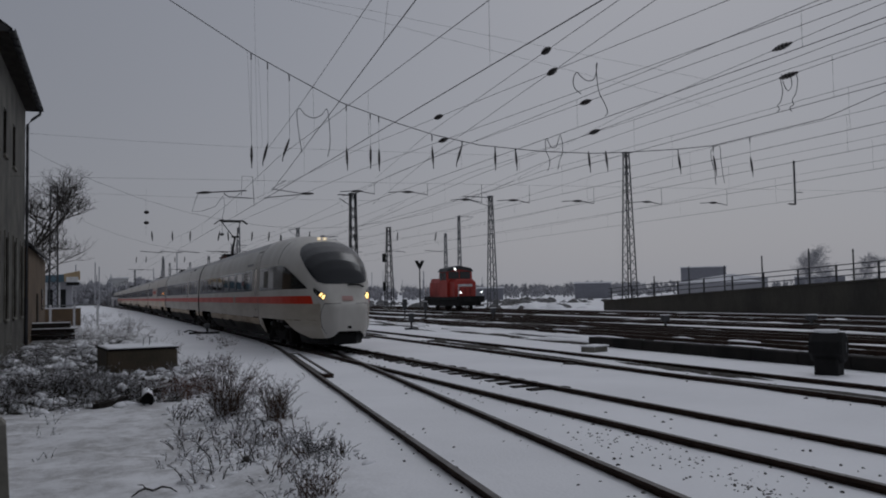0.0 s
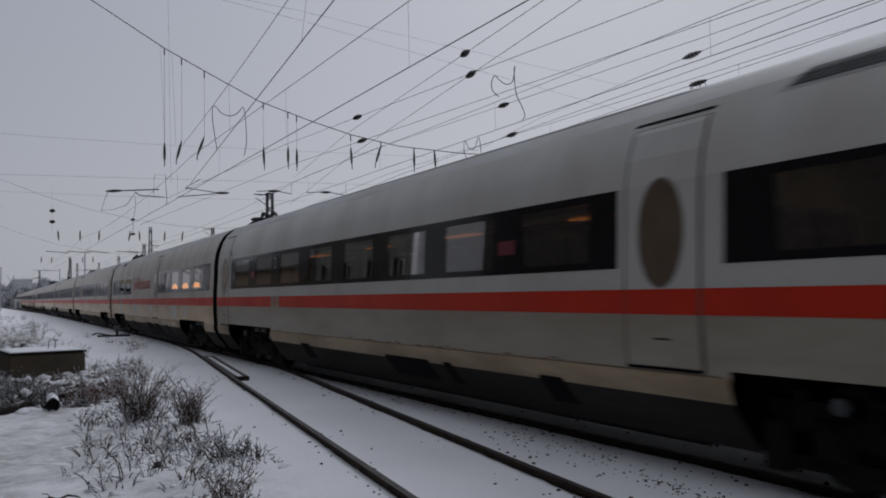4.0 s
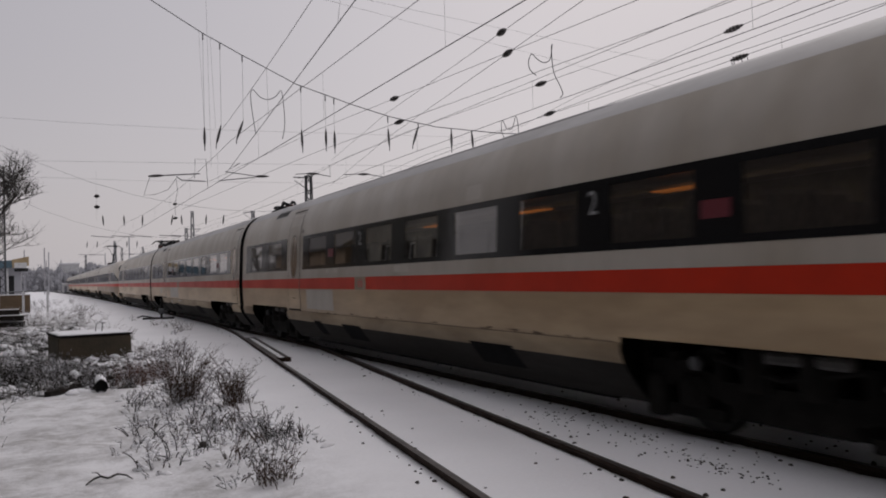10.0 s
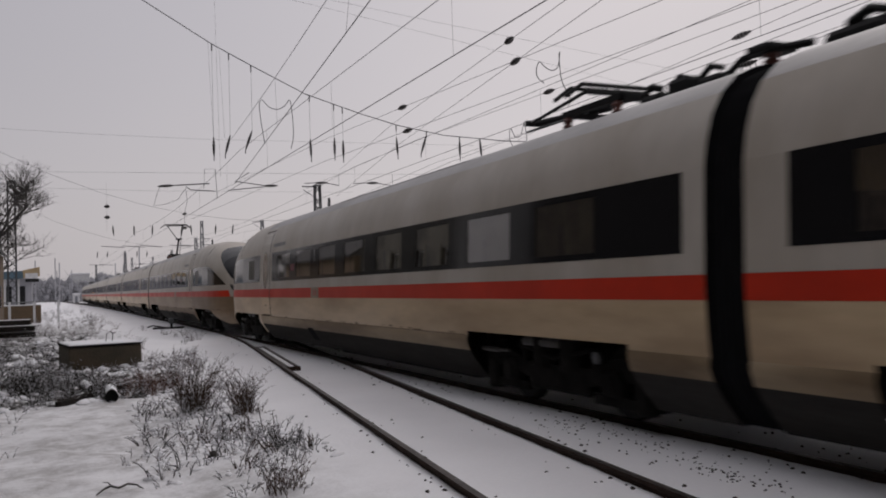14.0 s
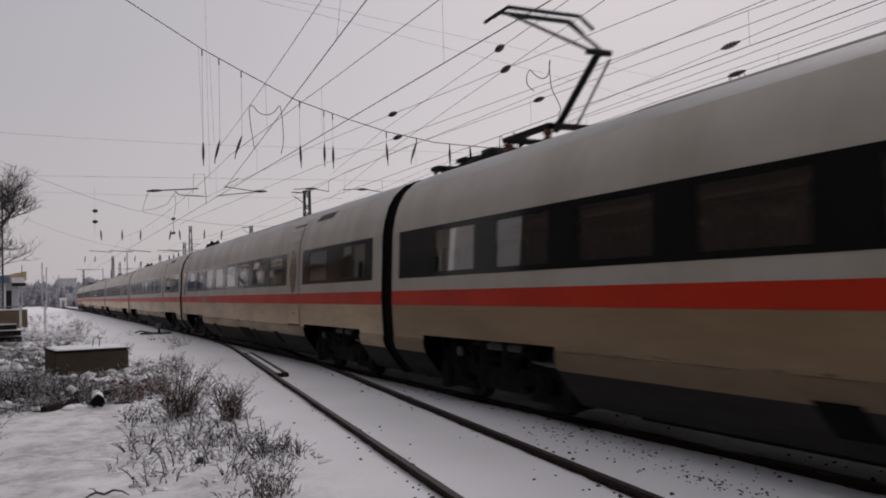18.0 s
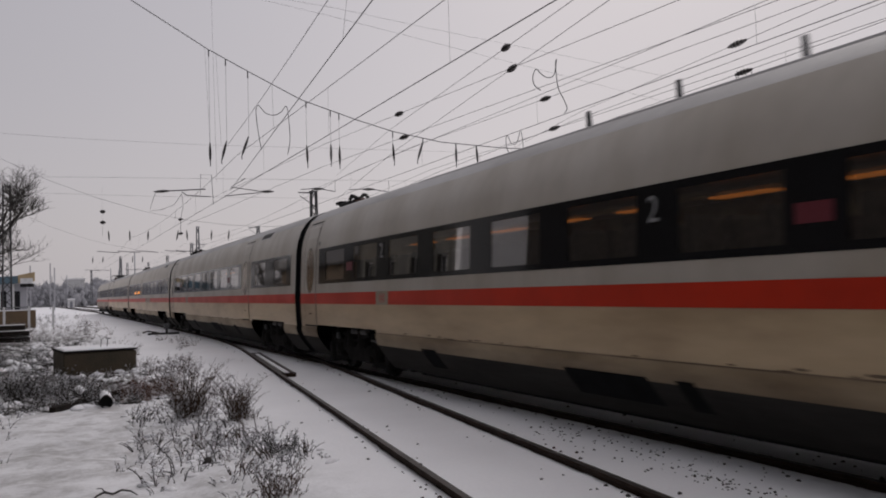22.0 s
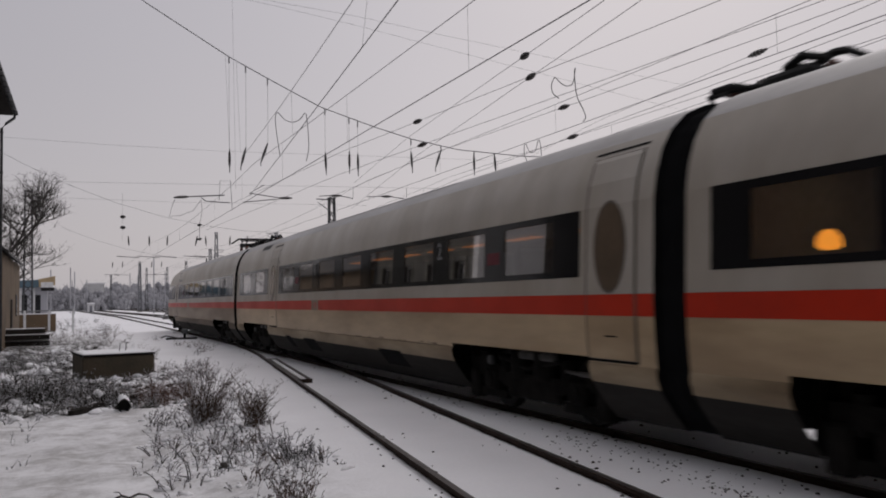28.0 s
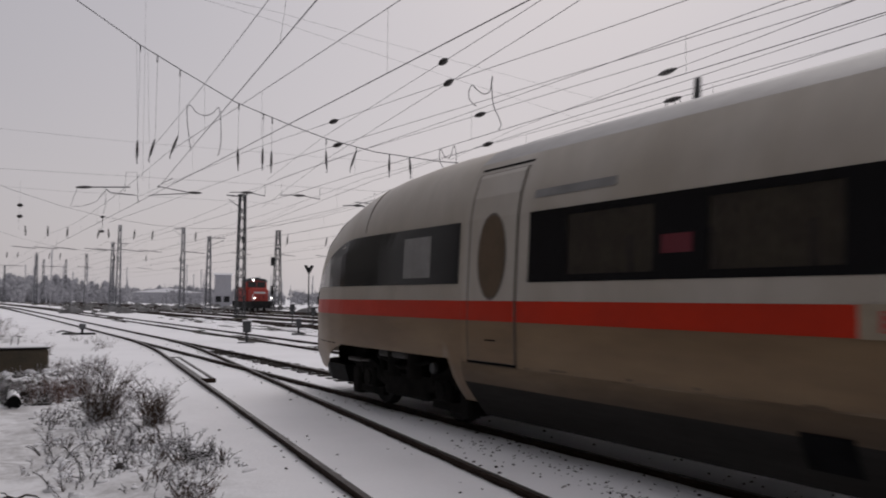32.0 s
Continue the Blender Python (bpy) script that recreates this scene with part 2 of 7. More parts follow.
TOUCH_UP = material("touch_up_paint", (0.52, 0.485, 0.43), 0.4, vary=0.12, scale=1.5, fine=9, bump=0.0, second=(0.44, 0.405, 0.35), spec=0.4, each=0.4)
CREASE_RUST = material("crease_line_and_rust", (0.125, 0.082, 0.05), 0.8, vary=0.4, scale=3, fine=18, bump=0.1, second=(0.26, 0.19, 0.125), streak=(1, 0.5, 1))
BOGIE_GREY = material("grey_bogie_casting", (0.085, 0.08, 0.075), 0.6, vary=0.4, scale=4, fine=25, bump=0.2)
SEAM = material("rubber_seal", (0.009, 0.009, 0.010), 0.9, vary=0.3, scale=3, fine=25, bump=0.1, spec=0.08)
SEAM_GREY = material("door_joint_grime", (0.13, 0.108, 0.088), 0.7, vary=0.3, scale=3, fine=25, bump=0.0)
BLACK_GLASS = material("black_glazed_band", (0.013, 0.013, 0.014), 0.07, vary=0.2, scale=1, fine=6, bump=0.0)
PANE = tinted("coated_train_pane", (0.80, 0.76, 0.66), 0.03, 0.36, 0.70)
BOGIE = material("sooty_bogie_steel", (0.017, 0.0155, 0.014), 0.85, 0.0, 0.5, 3, 20, 0.3, spec=0.1)
WHEEL = material("wheel_steel", (0.03, 0.028, 0.026), 0.7, 0.3, 0.3, 3, 20, 0.1)
INTERIOR = material("coach_lining_beige", (0.34, 0.29, 0.22), 0.7, vary=0.2, scale=2, fine=12, bump=0.05)
SEAT = material("dark_seat_leather", (0.05, 0.05, 0.055), 0.6, vary=0.3, scale=4, fine=25, bump=0.1)
LAMP_WARM = glow("warm_table_lamp", (1.0, 0.36, 0.04), 2.4)
STRIP_WARM = glow("warm_strip_light", (1.0, 0.33, 0.06), 0.34)
LED_RED = glow("red_led_display", (0.055, 0.006, 0.010), 0.25)
SALOON_GLOW = glow("hidden_saloon_glow", (1.0, 0.85, 0.62), 0.7)
FAR_BLOCKER = material("olive_light_blocker", (0.22, 0.21, 0.15), 0.8, vary=0.3, scale=2.2, fine=14, bump=0.0, second=(0.12, 0.11, 0.085))
PALE_REFLECTOR = material("pale_reflector", (0.80, 0.79, 0.77), 0.9, vary=0.12, scale=0.8, fine=12, bump=0.3)
TOP_LAMP = glow("lit_top_lamp", (1.0, 0.80, 0.5), 1.2)
HEADLAMP = glow("lit_headlamp", (1.0, 0.62, 0.2), 4.5)
LOCO_LAMP = glow("lit_loco_lamp", (1.0, 0.97, 0.92), 7.0)
HEADLAMP_OFF = material("unlit_headlamp_glass", (0.09, 0.085, 0.08), 0.12, vary=0.2, scale=6, fine=20, bump=0)
LOCO_RED = material("traffic_red_loco_paint", (0.36, 0.028, 0.018), 0.45, vary=0.2, scale=1, fine=10, bump=0.05)
BLACK = material("matt_black_paint", (0.016, 0.016, 0.016), 0.75, vary=0.3, scale=3, fine=20, bump=0.1, spec=0.2)
RENDER = material("stained_render", (0.125, 0.12, 0.10), 0.9, vary=0.45, scale=0.9, fine=14, bump=0.4, second=(0.065, 0.062, 0.056))
RENDER_BROWN = material("brown_render", (0.145, 0.098, 0.056), 0.9, vary=0.35, scale=0.7, fine=12, bump=0.4, second=(0.10, 0.072, 0.045))
ROOF_TILE = material("black_slate", (0.035, 0.033, 0.034), 0.7, vary=0.4, scale=3, fine=20, bump=0.4)
ZINC = material("weathered_zinc", (0.05, 0.052, 0.056), 0.6, 0.3, 0.4, 3, 30, 0.1)
WINDOW_DARK = material("dark_window_glass", (0.02, 0.021, 0.023), 0.1, vary=0.2, scale=2, fine=10, bump=0)
BARK = material("winter_bark", (0.055, 0.048, 0.043), 0.9, vary=0.35, scale=5, fine=40, bump=0.5)
DRY_GRASS = material("dry_winter_weed", (0.095, 0.058, 0.039), 0.9, vary=0.4, scale=3, fine=30, bump=0, second=(0.05, 0.036, 0.028))
DRY_RUST = material("rusty_dock_weed", (0.17, 0.075, 0.045), 0.9, vary=0.4, scale=3, fine=30, bump=0, second=(0.09, 0.045, 0.032))
DRY_GREEN = material("dark_frosted_weed", (0.045, 0.039, 0.031), 0.9, vary=0.4, scale=3, fine=30, bump=0, second=(0.024, 0.022, 0.019))
# far colours are paled: the haze is painted into them
FAR_WOOD = material("far_woods_haze_tint", (0.29, 0.29, 0.31), 1.0, vary=0.25, scale=0.06, fine=0.6, bump=0, second=(0.42, 0.42, 0.44))
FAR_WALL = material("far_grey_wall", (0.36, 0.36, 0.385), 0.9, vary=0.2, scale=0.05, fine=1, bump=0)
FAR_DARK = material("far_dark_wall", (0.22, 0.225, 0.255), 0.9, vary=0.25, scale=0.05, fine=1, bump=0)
BLUE = material("faded_blue_awning", (0.075, 0.125, 0.16), 0.7, vary=0.2, scale=1, fine=10, bump=0.1)
YELLOW = material("faded_yellow_board", (0.40, 0.30, 0.17), 0.7, vary=0.2, scale=1, fine=10, bump=0.1)
WHITE = material("weathered_white_paint", (0.6, 0.6, 0.6), 0.6, vary=0.2, scale=2, fine=20, bump=0.1)

MOSSY = material("mossy_concrete", (0.088, 0.067, 0.043), 0.9, vary=0.4, scale=1.5, fine=18, bump=0.5, second=(0.055, 0.05, 0.034))


# ---- mesh helpers ----
def mesh_object(name, verts, faces, mat, parent=None, smooth=False, label=""):
    me = bpy.data.meshes.new(name)
    me.from_pydata(verts, [], faces)
    for m in (mat if isinstance(mat, (list, tuple)) else [mat]):
        me.materials.append(m)
    if smooth:
        me.polygons.foreach_set("use_smooth", [True] * len(me.polygons))
    ob = new(name, me)
    if parent:
        ob.parent = parent
    if label:
        ob["label"] = label
    return ob


class Shape:
    """Collects simple solids into one mesh."""

    def __init__(self):
        self.v, self.f = [], []

    def add(self, verts, faces):
        o = len(self.v)
        self.v += [tuple(p) for p in verts]
        self.f += [tuple(i + o for i in f) for f in faces]
        return self

    def box(self, x0, x1, y0, y1, z0, z1, m=None, bevel=0.0):
        b = min(bevel, (x1 - x0) * 0.45, (y1 - y0) * 0.45, (z1 - z0) * 0.45)
        if b <= 0:
            vs = [Vector(p) for p in ((x0, y0, z0), (x1, y0, z0), (x1, y1, z0), (x0, y1, z0), (x0, y0, z1), (x1, y0, z1), (x1, y1, z1), (x0, y1, z1))]
            fs = [(3, 2, 1, 0), (4, 5, 6, 7), (0, 1, 5, 4), (1, 2, 6, 5), (2, 3, 7, 6), (3, 0, 4, 7)]
        else:
            ring = lambda z, i: [Vector(p) for p in ((x0 + i, y0 + b, z), (x0 + b, y0 + i, z), (x1 - b, y0 + i, z), (x1 - i, y0 + b, z), (x1 - i, y1 - b, z), (x1 - b, y1 - i, z), (x0 + b, y1 - i, z), (x0 + i, y1 - b, z))]
            vs = ring(z0, b * 0.6) + ring(z0 + b, 0) + ring(z1 - b, 0) + ring(z1, b * 0.6)
            fs = [tuple(range(7, -1, -1)), tuple(range(24, 32))]
            for k in range(3):
                for i in range(8):
                    j = (i + 1) % 8
                    fs.append((k * 8 + i, k * 8 + j, k * 8 + 8 + j, k * 8 + 8 + i))
        if m is not None:
            vs = [m @ p for p in vs]
        return self.add(vs, fs)

    def tube(self, path, r, sides=6, close=True):
        path = [Vector(p) for p in path]
        rs = r if isinstance(r, (list, tuple)) else [r] * len(path)
        vs, fs = [], []
        for i, p in enumerate(path):
            t = (path[min(i + 1, len(path) - 1)] - path[max(i - 1, 0)]).normalized()
            a = t.cross(Vector((0, 0, 1)) if abs(t.z) < 0.9 else Vector((1, 0, 0))).normalized()
            c = t.cross(a)
            for k in range(sides):
                w = 2 * math.pi * k / sides
                vs.append(p + (a * math.cos(w) + c * math.sin(w)) * rs[i])
        for i in range(len(path) - 1):
            for k in range(sides):
                j = (k + 1) % sides
                fs.append((i * sides + k, i * sides + j, (i + 1) * sides + j, (i + 1) * sides + k))
        if close:
            fs.append(tuple(range(sides - 1, -1, -1)))
            fs.append(tuple(range((len(path) - 1) * sides, len(path) * sides)))
        return self.add(vs, fs)

    def cyl(self, a, b, r, sides=16):
        return self.tube([a, b], r, sides)

    def loft(self, rings, closed=True, caps=True):
        n = len(rings[0])
        vs = [p for r in rings for p in r]
        fs = []
        for i in range(len(rings) - 1):
            for k in range(n if closed else n - 1):
                j = (k + 1) % n
                fs.append((i * n + k, i * n + j, (i + 1) * n + j, (i + 1) * n + k))
        if caps:
            fs.append(tuple(range(n - 1, -1, -1)))
            fs.append(tuple(range((len(rings) - 1) * n, len(rings) * n)))
        return self.add(vs, fs)

    def weld(self):
        """Joins corners that coincide."""
        seen, new_v, remap = {}, [], []
        for p in self.v:
            k = (round(p[0], 4), round(p[1], 4), round(p[2], 4))
            if k not in seen:
                seen[k] = len(new_v)
                new_v.append(p)
            remap.append(seen[k])
        self.v, self.f = new_v, [tuple(remap[i] for i in f) for f in self.f]
        return self

    def make(self, name, mat, parent=None, smooth=False, label=""):
        return mesh_object(name, self.v, self.f, mat, parent, smooth, label)


def empty(name, label="", category="", group="", kind="", at=None):
    ob = new(name)
    ob.empty_display_size = 0.3
    if at is not None:
        ob.matrix_basis = at
    return tagged(ob, label, category, group, kind)


def lettering(name, text, size, m, mat, parent=None, label="", depth=0.002):
    """Raised letters in the built-in font, as a mesh."""
    cu = bpy.data.curves.new(name, "FONT")
    cu.body, cu.size, cu.extrude, cu.align_x = text, size, depth, "LEFT"
    tmp = bpy.data.objects.new(name, cu)
    scene.collection.objects.link(tmp)
    dg = bpy.context.evaluated_depsgraph_get()
    dg.update()
    me = bpy.data.meshes.new_from_object(tmp.evaluated_get(dg))
    me.transform(m)
    scene.collection.objects.unlink(tmp)
    bpy.data.objects.remove(tmp)
    me.materials.clear()
    me.materials.append(mat)
    ob = new(name, me)
    if parent:
        ob.parent = parent
    if label:
        ob["label"] = label
    return ob

# ---- ground ----
TRAIN_X = 7.23
TRACKS = [12.0, 20.4, 25.2, 30.4, 35.6, 40.4]


def smooth_step(a, b, v):
    k = min(1.0, max(0.0, (v - a) / (b - a)))
    return k * k * (3 - 2 * k)


def branch(y):
    """How far the near branch has left the main track at y."""
    k = 0.118
    return 0.0 if y > 41 else 0.5 * k * (41 - y) ** 2 / 13 if y > 28 else 0.5 * k * 13 + k * (28 - y)


def ground_z(x, y):
    left = 1 - smooth_step(0.8, 2.9, x + 0.05 * max(0, 12 - y) * 0 - (0 if y > 12 else -0.0))
    n = noise.noise((x * 0.55, y * 0.45, 3.0)) * 0.5 + noise.noise((x * 1.9, y * 1.7, 7.0)) * 0.28 + noise.noise((x * 5.1, y * 4.7, 1.0)) * 0.12
    far = smooth_step(60, 160, max(abs(x), abs(y)))
    z = -0.088 + 0.014 * noise.noise((x * 0.8, y * 0.5, 9.0)) + 0.012 * noise.noise((x * 4.0, y * 4.0, 2.0))
    z += left * (-0.165 + 0.15 * n)
    z -= 0.05 * smooth_step(13.2, 14.6, x)
    if x > 48.5:
        z += 0.3 * smooth_step(48.5, 60, x)
    return z * (1 - far) - 0.2 * far


def axis(stops):
    out = []
    for a, b, step in stops:
        k = max(1, round((b - a) / step))
        out += [a + (b - a) * i / k for i in range(k)]
    return out + [stops[-1][1]]


def build_ground():
    xs = axis([(-2600, -300, 460), (-300, -60, 40), (-60, -14, 4), (-14, -4, 0.5), (-4, 4, 0.1), (4, 14, 0.25), (14, 50, 1.5), (50, 130, 8), (130, 500, 60), (500, 2600, 420)])
    ys = axis([(-900, -60, 105), (-60, -6, 6), (-6, 3, 0.6), (3, 22, 0.12), (22, 48, 0.3), (48, 110, 1.5), (110, 400, 14), (400, 3600, 320)])
    vs = [(x, y, ground_z(x, y)) for y in ys for x in xs]
    nx = len(xs)
    fs = [(j * nx + i, j * nx + i + 1, (j + 1) * nx + i + 1, (j + 1) * nx + i) for j in range(len(ys) - 1) for i in range(nx - 1)]
    tagged(mesh_object("ground", vs, fs, verge_snow(), smooth=True), "thin snow cover over the railway yard", "ground", kind="structure")


build_ground()


# ---- tracks ----
RAIL_PROFILE = [(-0.036, 0.0), (0.036, 0.0), (0.036, -0.035), (0.010, -0.05), (0.010, -0.145), (0.065, -0.16), (0.065, -0.172), (-0.065, -0.172), (-0.065, -0.16), (-0.010, -0.145), (-0.010, -0.05), (-0.036, -0.035)]


def rail(path, parent, name="rail"):
    pts = [Vector((x, y, 0)) for x, y in path]
    rings = []
    for i, p in enumerate(pts):
        t = (pts[min(i + 1, len(pts) - 1)] - pts[max(i - 1, 0)]).normalized()
        side = Vector((t.y, -t.x, 0))
        rings.append([p + side * a + Vector((0, 0, b)) for a, b in RAIL_PROFILE])
    s = Shape().loft(rings)
    ob = s.make(name, [RAIL, RAIL_TOP], parent)
    n = len(RAIL_PROFILE)
    for i in range(len(pts) - 1):
        ob.data.polygons[i * n].material_index = 1
    return ob


def straight(x, y0=-40, y1=420):
    return [(x, y0), (x, 40), (x, 140), (x - (y1 - 140) * 0.03 if y1 > 140 else x, y1)]


def make_track(x, label):
    t = empty("railway_track", label, "railway track", "parallel tracks of the yard", "structure")
    for s in (-0.7535, 0.7535):
        rail(straight(x + s), t)
    return t


main = empty("railway_track", "main running track with dark rails in snow", "railway track", "parallel tracks of the yard", "structure")
for s in (-0.7535, 0.7535):
    rail(straight(TRAIN_X + s), main)
near = empty("railway_track", "branch track leaving the main track at a turnout", "railway track", kind="structure")
ys_branch = [-14 + 1.5 * i for i in range(38)]
for s in (-0.7535, 0.7535):
    rail([(TRAIN_X + s - branch(y), y) for y in ys_branch if y < 40.6], near)
# guard rails beside the running rails and the snow-filled frame of the crossing
for x0, a, b, off in ((-0.7535, 19.2, 26.5, 0.075), (-0.7535, 19.2, 26.5, 0.30)):
    rail([(TRAIN_X + x0 + off - branch(y), y) for y in np.linspace(a, b, 8)], near, "guard_rail")
s = Shape()
for y in (19.15, 26.5):
    x = TRAIN_X - 0.7535 - branch(y)
    s.box(x, x + 0.36, y - 0.06, y + 0.06, -0.15, -0.01)
s.make("guard_rail_block", RAIL, near)
strip_y = np.linspace(19.4, 26.3, 8)
Shape().loft([[(TRAIN_X - 0.7535 - branch(y) + a, y, z) for a, z in ((0.115, -0.14), (0.115, -0.02), (0.26, -0.02), (0.26, -0.14))] for y in strip_y]).make("snow_filling", SNOW, near)
rail([(TRAIN_X + 0.7535 - 0.075, y) for y in np.linspace(16.5, 22.5, 4)], main, "guard_rail")
# switch timbers showing through the snow beside the far rail
me_timber = None
for i in range(26):
    y = 14.5 + i * 0.62
    if me_timber is None:
        t = Shape().box(-0.42, 0.42, -0.12, 0.12, -0.25, -0.058, bevel=0.012).make("sleeper", TIMBER, main)
        me_timber = t.data
    else:
        t = new("sleeper", me_timber)
        t.parent = main
    t.location = (TRAIN_X + 0.7535 - 0.05 + random.uniform(-0.06, 0.06), y, random.uniform(-0.012, 0.006))
for x in TRACKS:
    make_track(x, "siding track with dark rails in snow")
# connecting tracks that cut across the sidings
for (xa, ya), (xb, yb) in (((20.4, 52), (25.2, 8)), ((25.2, 75), (30.4, 30)), ((35.6, 95), (40.4, 48))):
    t = empty("railway_track", "connecting track between two sidings", "railway track", kind="structure")
    for s in (-0.7535, 0.7535):
        pts = []
        for i in range(16):
            k = i / 15
            pts.append((xa + (xb - xa) * smooth_step(0, 1, k) + s, ya + (yb - ya) * k))
        rail(pts, t)
# the sooty low edging beside the cleared siding
edge = empty("low_wall", "low dark concrete edging beside a siding", "wall", kind="structure")
for i in range(30):
    y = -22 + i * 1.6
    sh = Shape().box(15.9, 16.35, y, y + 1.585, -0.5, 0.17 + 0.008 * math.sin(i * 2.3), bevel=0.02)
    sh.make("edging_block", DARK_CONC, edge)
Shape().box(16.36, 17.7, -24, 26, -0.3, -0.06).make("ballast_bed", BALLAST, edge)


def drift(s, x, y, w, ln, h, rnd, z=-0.095):
    """A long low ridge lying along the tracks."""
    rings = []
    n = 7
    wob = [rnd.uniform(0.6, 1.3) for _ in range(n)]
    for i in range(n):
        k = i / (n - 1)
        f = max(0.04, math.sin(math.pi * k) ** 0.6) * wob[i]
        xc = x + rnd.gauss(0, 0.04)
        rings.append([(xc + w * f * a, y + ln * (k - 0.5), z + h * f * b) for a, b in ((-1, -0.2), (-0.7, 0.55), (-0.1, 1.0), (0.6, 0.7), (1, -0.2))])
    s.loft(rings)


def yard_surface():
    rnd = random.Random(9)
    snow, dirt = Shape(), Shape()
    for _ in range(260):
        x = rnd.choice((17.0, 18.0, 18.8, 20.4, 20.4, 22.8, 25.2, 27.8, 30.4, 33, 35.6, 38, 40.4)) + rnd.gauss(0, 0.5)
        drift(snow, x, rnd.uniform(-8, 80), rnd.uniform(0.12, 0.5), rnd.uniform(0.8, 6), rnd.uniform(0.05, 0.13), rnd, -0.14)
    for _ in range(330):
        x = rnd.choice((12.0, 16.6, 19.0, 20.4, 21.6, 24.0, 25.2, 26.4, 29.2, 30.4, 31.6, 34.4, 35.6, 36.8, 40.4, 41.6)) + rnd.gauss(0, 0.45)
        drift(dirt, x, rnd.uniform(-8, 95), rnd.uniform(0.08, 0.42), rnd.uniform(0.8, 9), rnd.uniform(0.03, 0.07), rnd, -0.085 if x < 14 else -0.135)
    tagged(snow.make("snow_drifts", SNOW, smooth=True), "broken strips of snow lying along the sidings", "snow", kind="stuff")
    tagged(dirt.make("bare_ballast", BALLAST), "strips of dark ballast showing through the snow", "ballast", kind="stuff")


yard_surface()


def track_stones():
    rnd = random.Random(31)
    s = Shape()
    spots = [(5.58 + rnd.gauss(0, 0.10), rnd.gauss(6.1, 0.5)) for _ in range(70)]
    spots += [(6.2 + rnd.gauss(0, 0.14), rnd.uniform(4, 16)) for _ in range(40)]
    for _ in range(60):
        y = rnd.uniform(5, 20)
        spots.append((TRAIN_X - 0.7535 - branch(y) + rnd.choice((-0.11, 0.1)) + rnd.gauss(0, 0.03), y))
    for x, y in spots:
        r = rnd.uniform(0.006, 0.014)
        z, c = ground_z(x, y), [(math.cos(k * 1.256 + y), math.sin(k * 1.256 + y)) for k in range(5)]
        s.loft([[(x + a * r * f, y + b * r * f * 1.3, z + h * r) for a, b in c] for f, h in ((1.0, -0.4), (1.1, 0.3), (0.5, 0.95))])
    tagged(s.make("track_stones", BALLAST), "small dark ballast stones scattered on the snow", "stones", kind="stuff")


track_stones()

# ---- the train ----
CAR_L, END_L = 25.9, 27.45
PROFILE = [(1.02, 0.24), (1.17, 0.42), (1.30, 0.60), (1.375, 0.72), (1.412, 0.84), (1.412, 0.905), (1.396, 0.94), (1.405, 1.0), (1.422, 1.3), (1.425, 1.5), (1.424, 1.75), (1.415, 1.97), (1.375, 2.80), (1.325, 3.08), (1.235, 3.35), (1.10, 3.57), (0.90, 3.75), (0.62, 3.87), (0.30, 3.93), (0.0, 3.95)]
PZ = [p[1] for p in PROFILE]
PX = [p[0] for p in PROFILE]


def half_width(z):
    return float(np.interp(z, PZ, PX))


def nose_top(o):
    return float(np.interp(o, [-0.27, -0.25, -0.20, -0.1, 0.0, 0.12, 0.27, 0.45, 0.7, 1.0, 1.5, 2.05, 2.6, 3.2, 3.9, 4.6, 5.4, 6.2], [1.34, 1.43, 1.50, 1.58, 1.69, 1.83, 2.02, 2.25, 2.58, 2.87, 3.17, 3.38, 3.55, 3.69, 3.81, 3.88, 3.93, 3.95]))


def nose_width(o):
    return float(np.interp(o, [-0.27, -0.25, -0.2, -0.1, 0.1, 0.3, 0.6, 1.1, 1.6, 2.2, 3, 4.5, 6], [0.34, 0.42, 0.50, 0.58, 0.68, 0.76, 0.88, 1.05, 1.19, 1.30, 1.38, 1.42, 1.425]))


def nose_bottom(o):
    return float(np.interp(o, [-0.27, -0.22, -0.1, 0.15, 0.8, 2.2], [0.66, 0.56, 0.49, 0.44, 0.42, 0.42]))


def side_point(o, z, off=0.0, side=-1, nose=True):
    """A point on the flank, off metres outside the skin."""
    if nose and o < 8:
        top = nose_top(o)
        zz = z if z < 1.3 else 1.3 + (z - 1.3) * 2.65 / (top - 1.3)
        x = half_width(zz) * nose_width(o) / 1.425
    else:
        x = half_width(z)
    return (side * (x + off), o, z)


def patch(o0, o1, z0, z1, off, side, nose=False, cols=1, rows=None):
    """A panel of the flank between two places along the car and two heights."""
    zs = sorted({z0, z1, *[z for z in PZ if z0 < z < z1]}) if rows is None else list(np.linspace(z0, z1, rows + 1))
    os_ = np.linspace(o0, o1, cols + 1)
    vs = [side_point(o, z, off, side, nose) for z in zs for o in os_]
    n = cols + 1
    fs = []
    for j in range(len(zs) - 1):
        for i in range(cols):
            q = (j * n + i, j * n + i + 1, (j + 1) * n + i + 1, (j + 1) * n + i)
            fs.append(q if side > 0 else q[::-1])
    return vs, fs


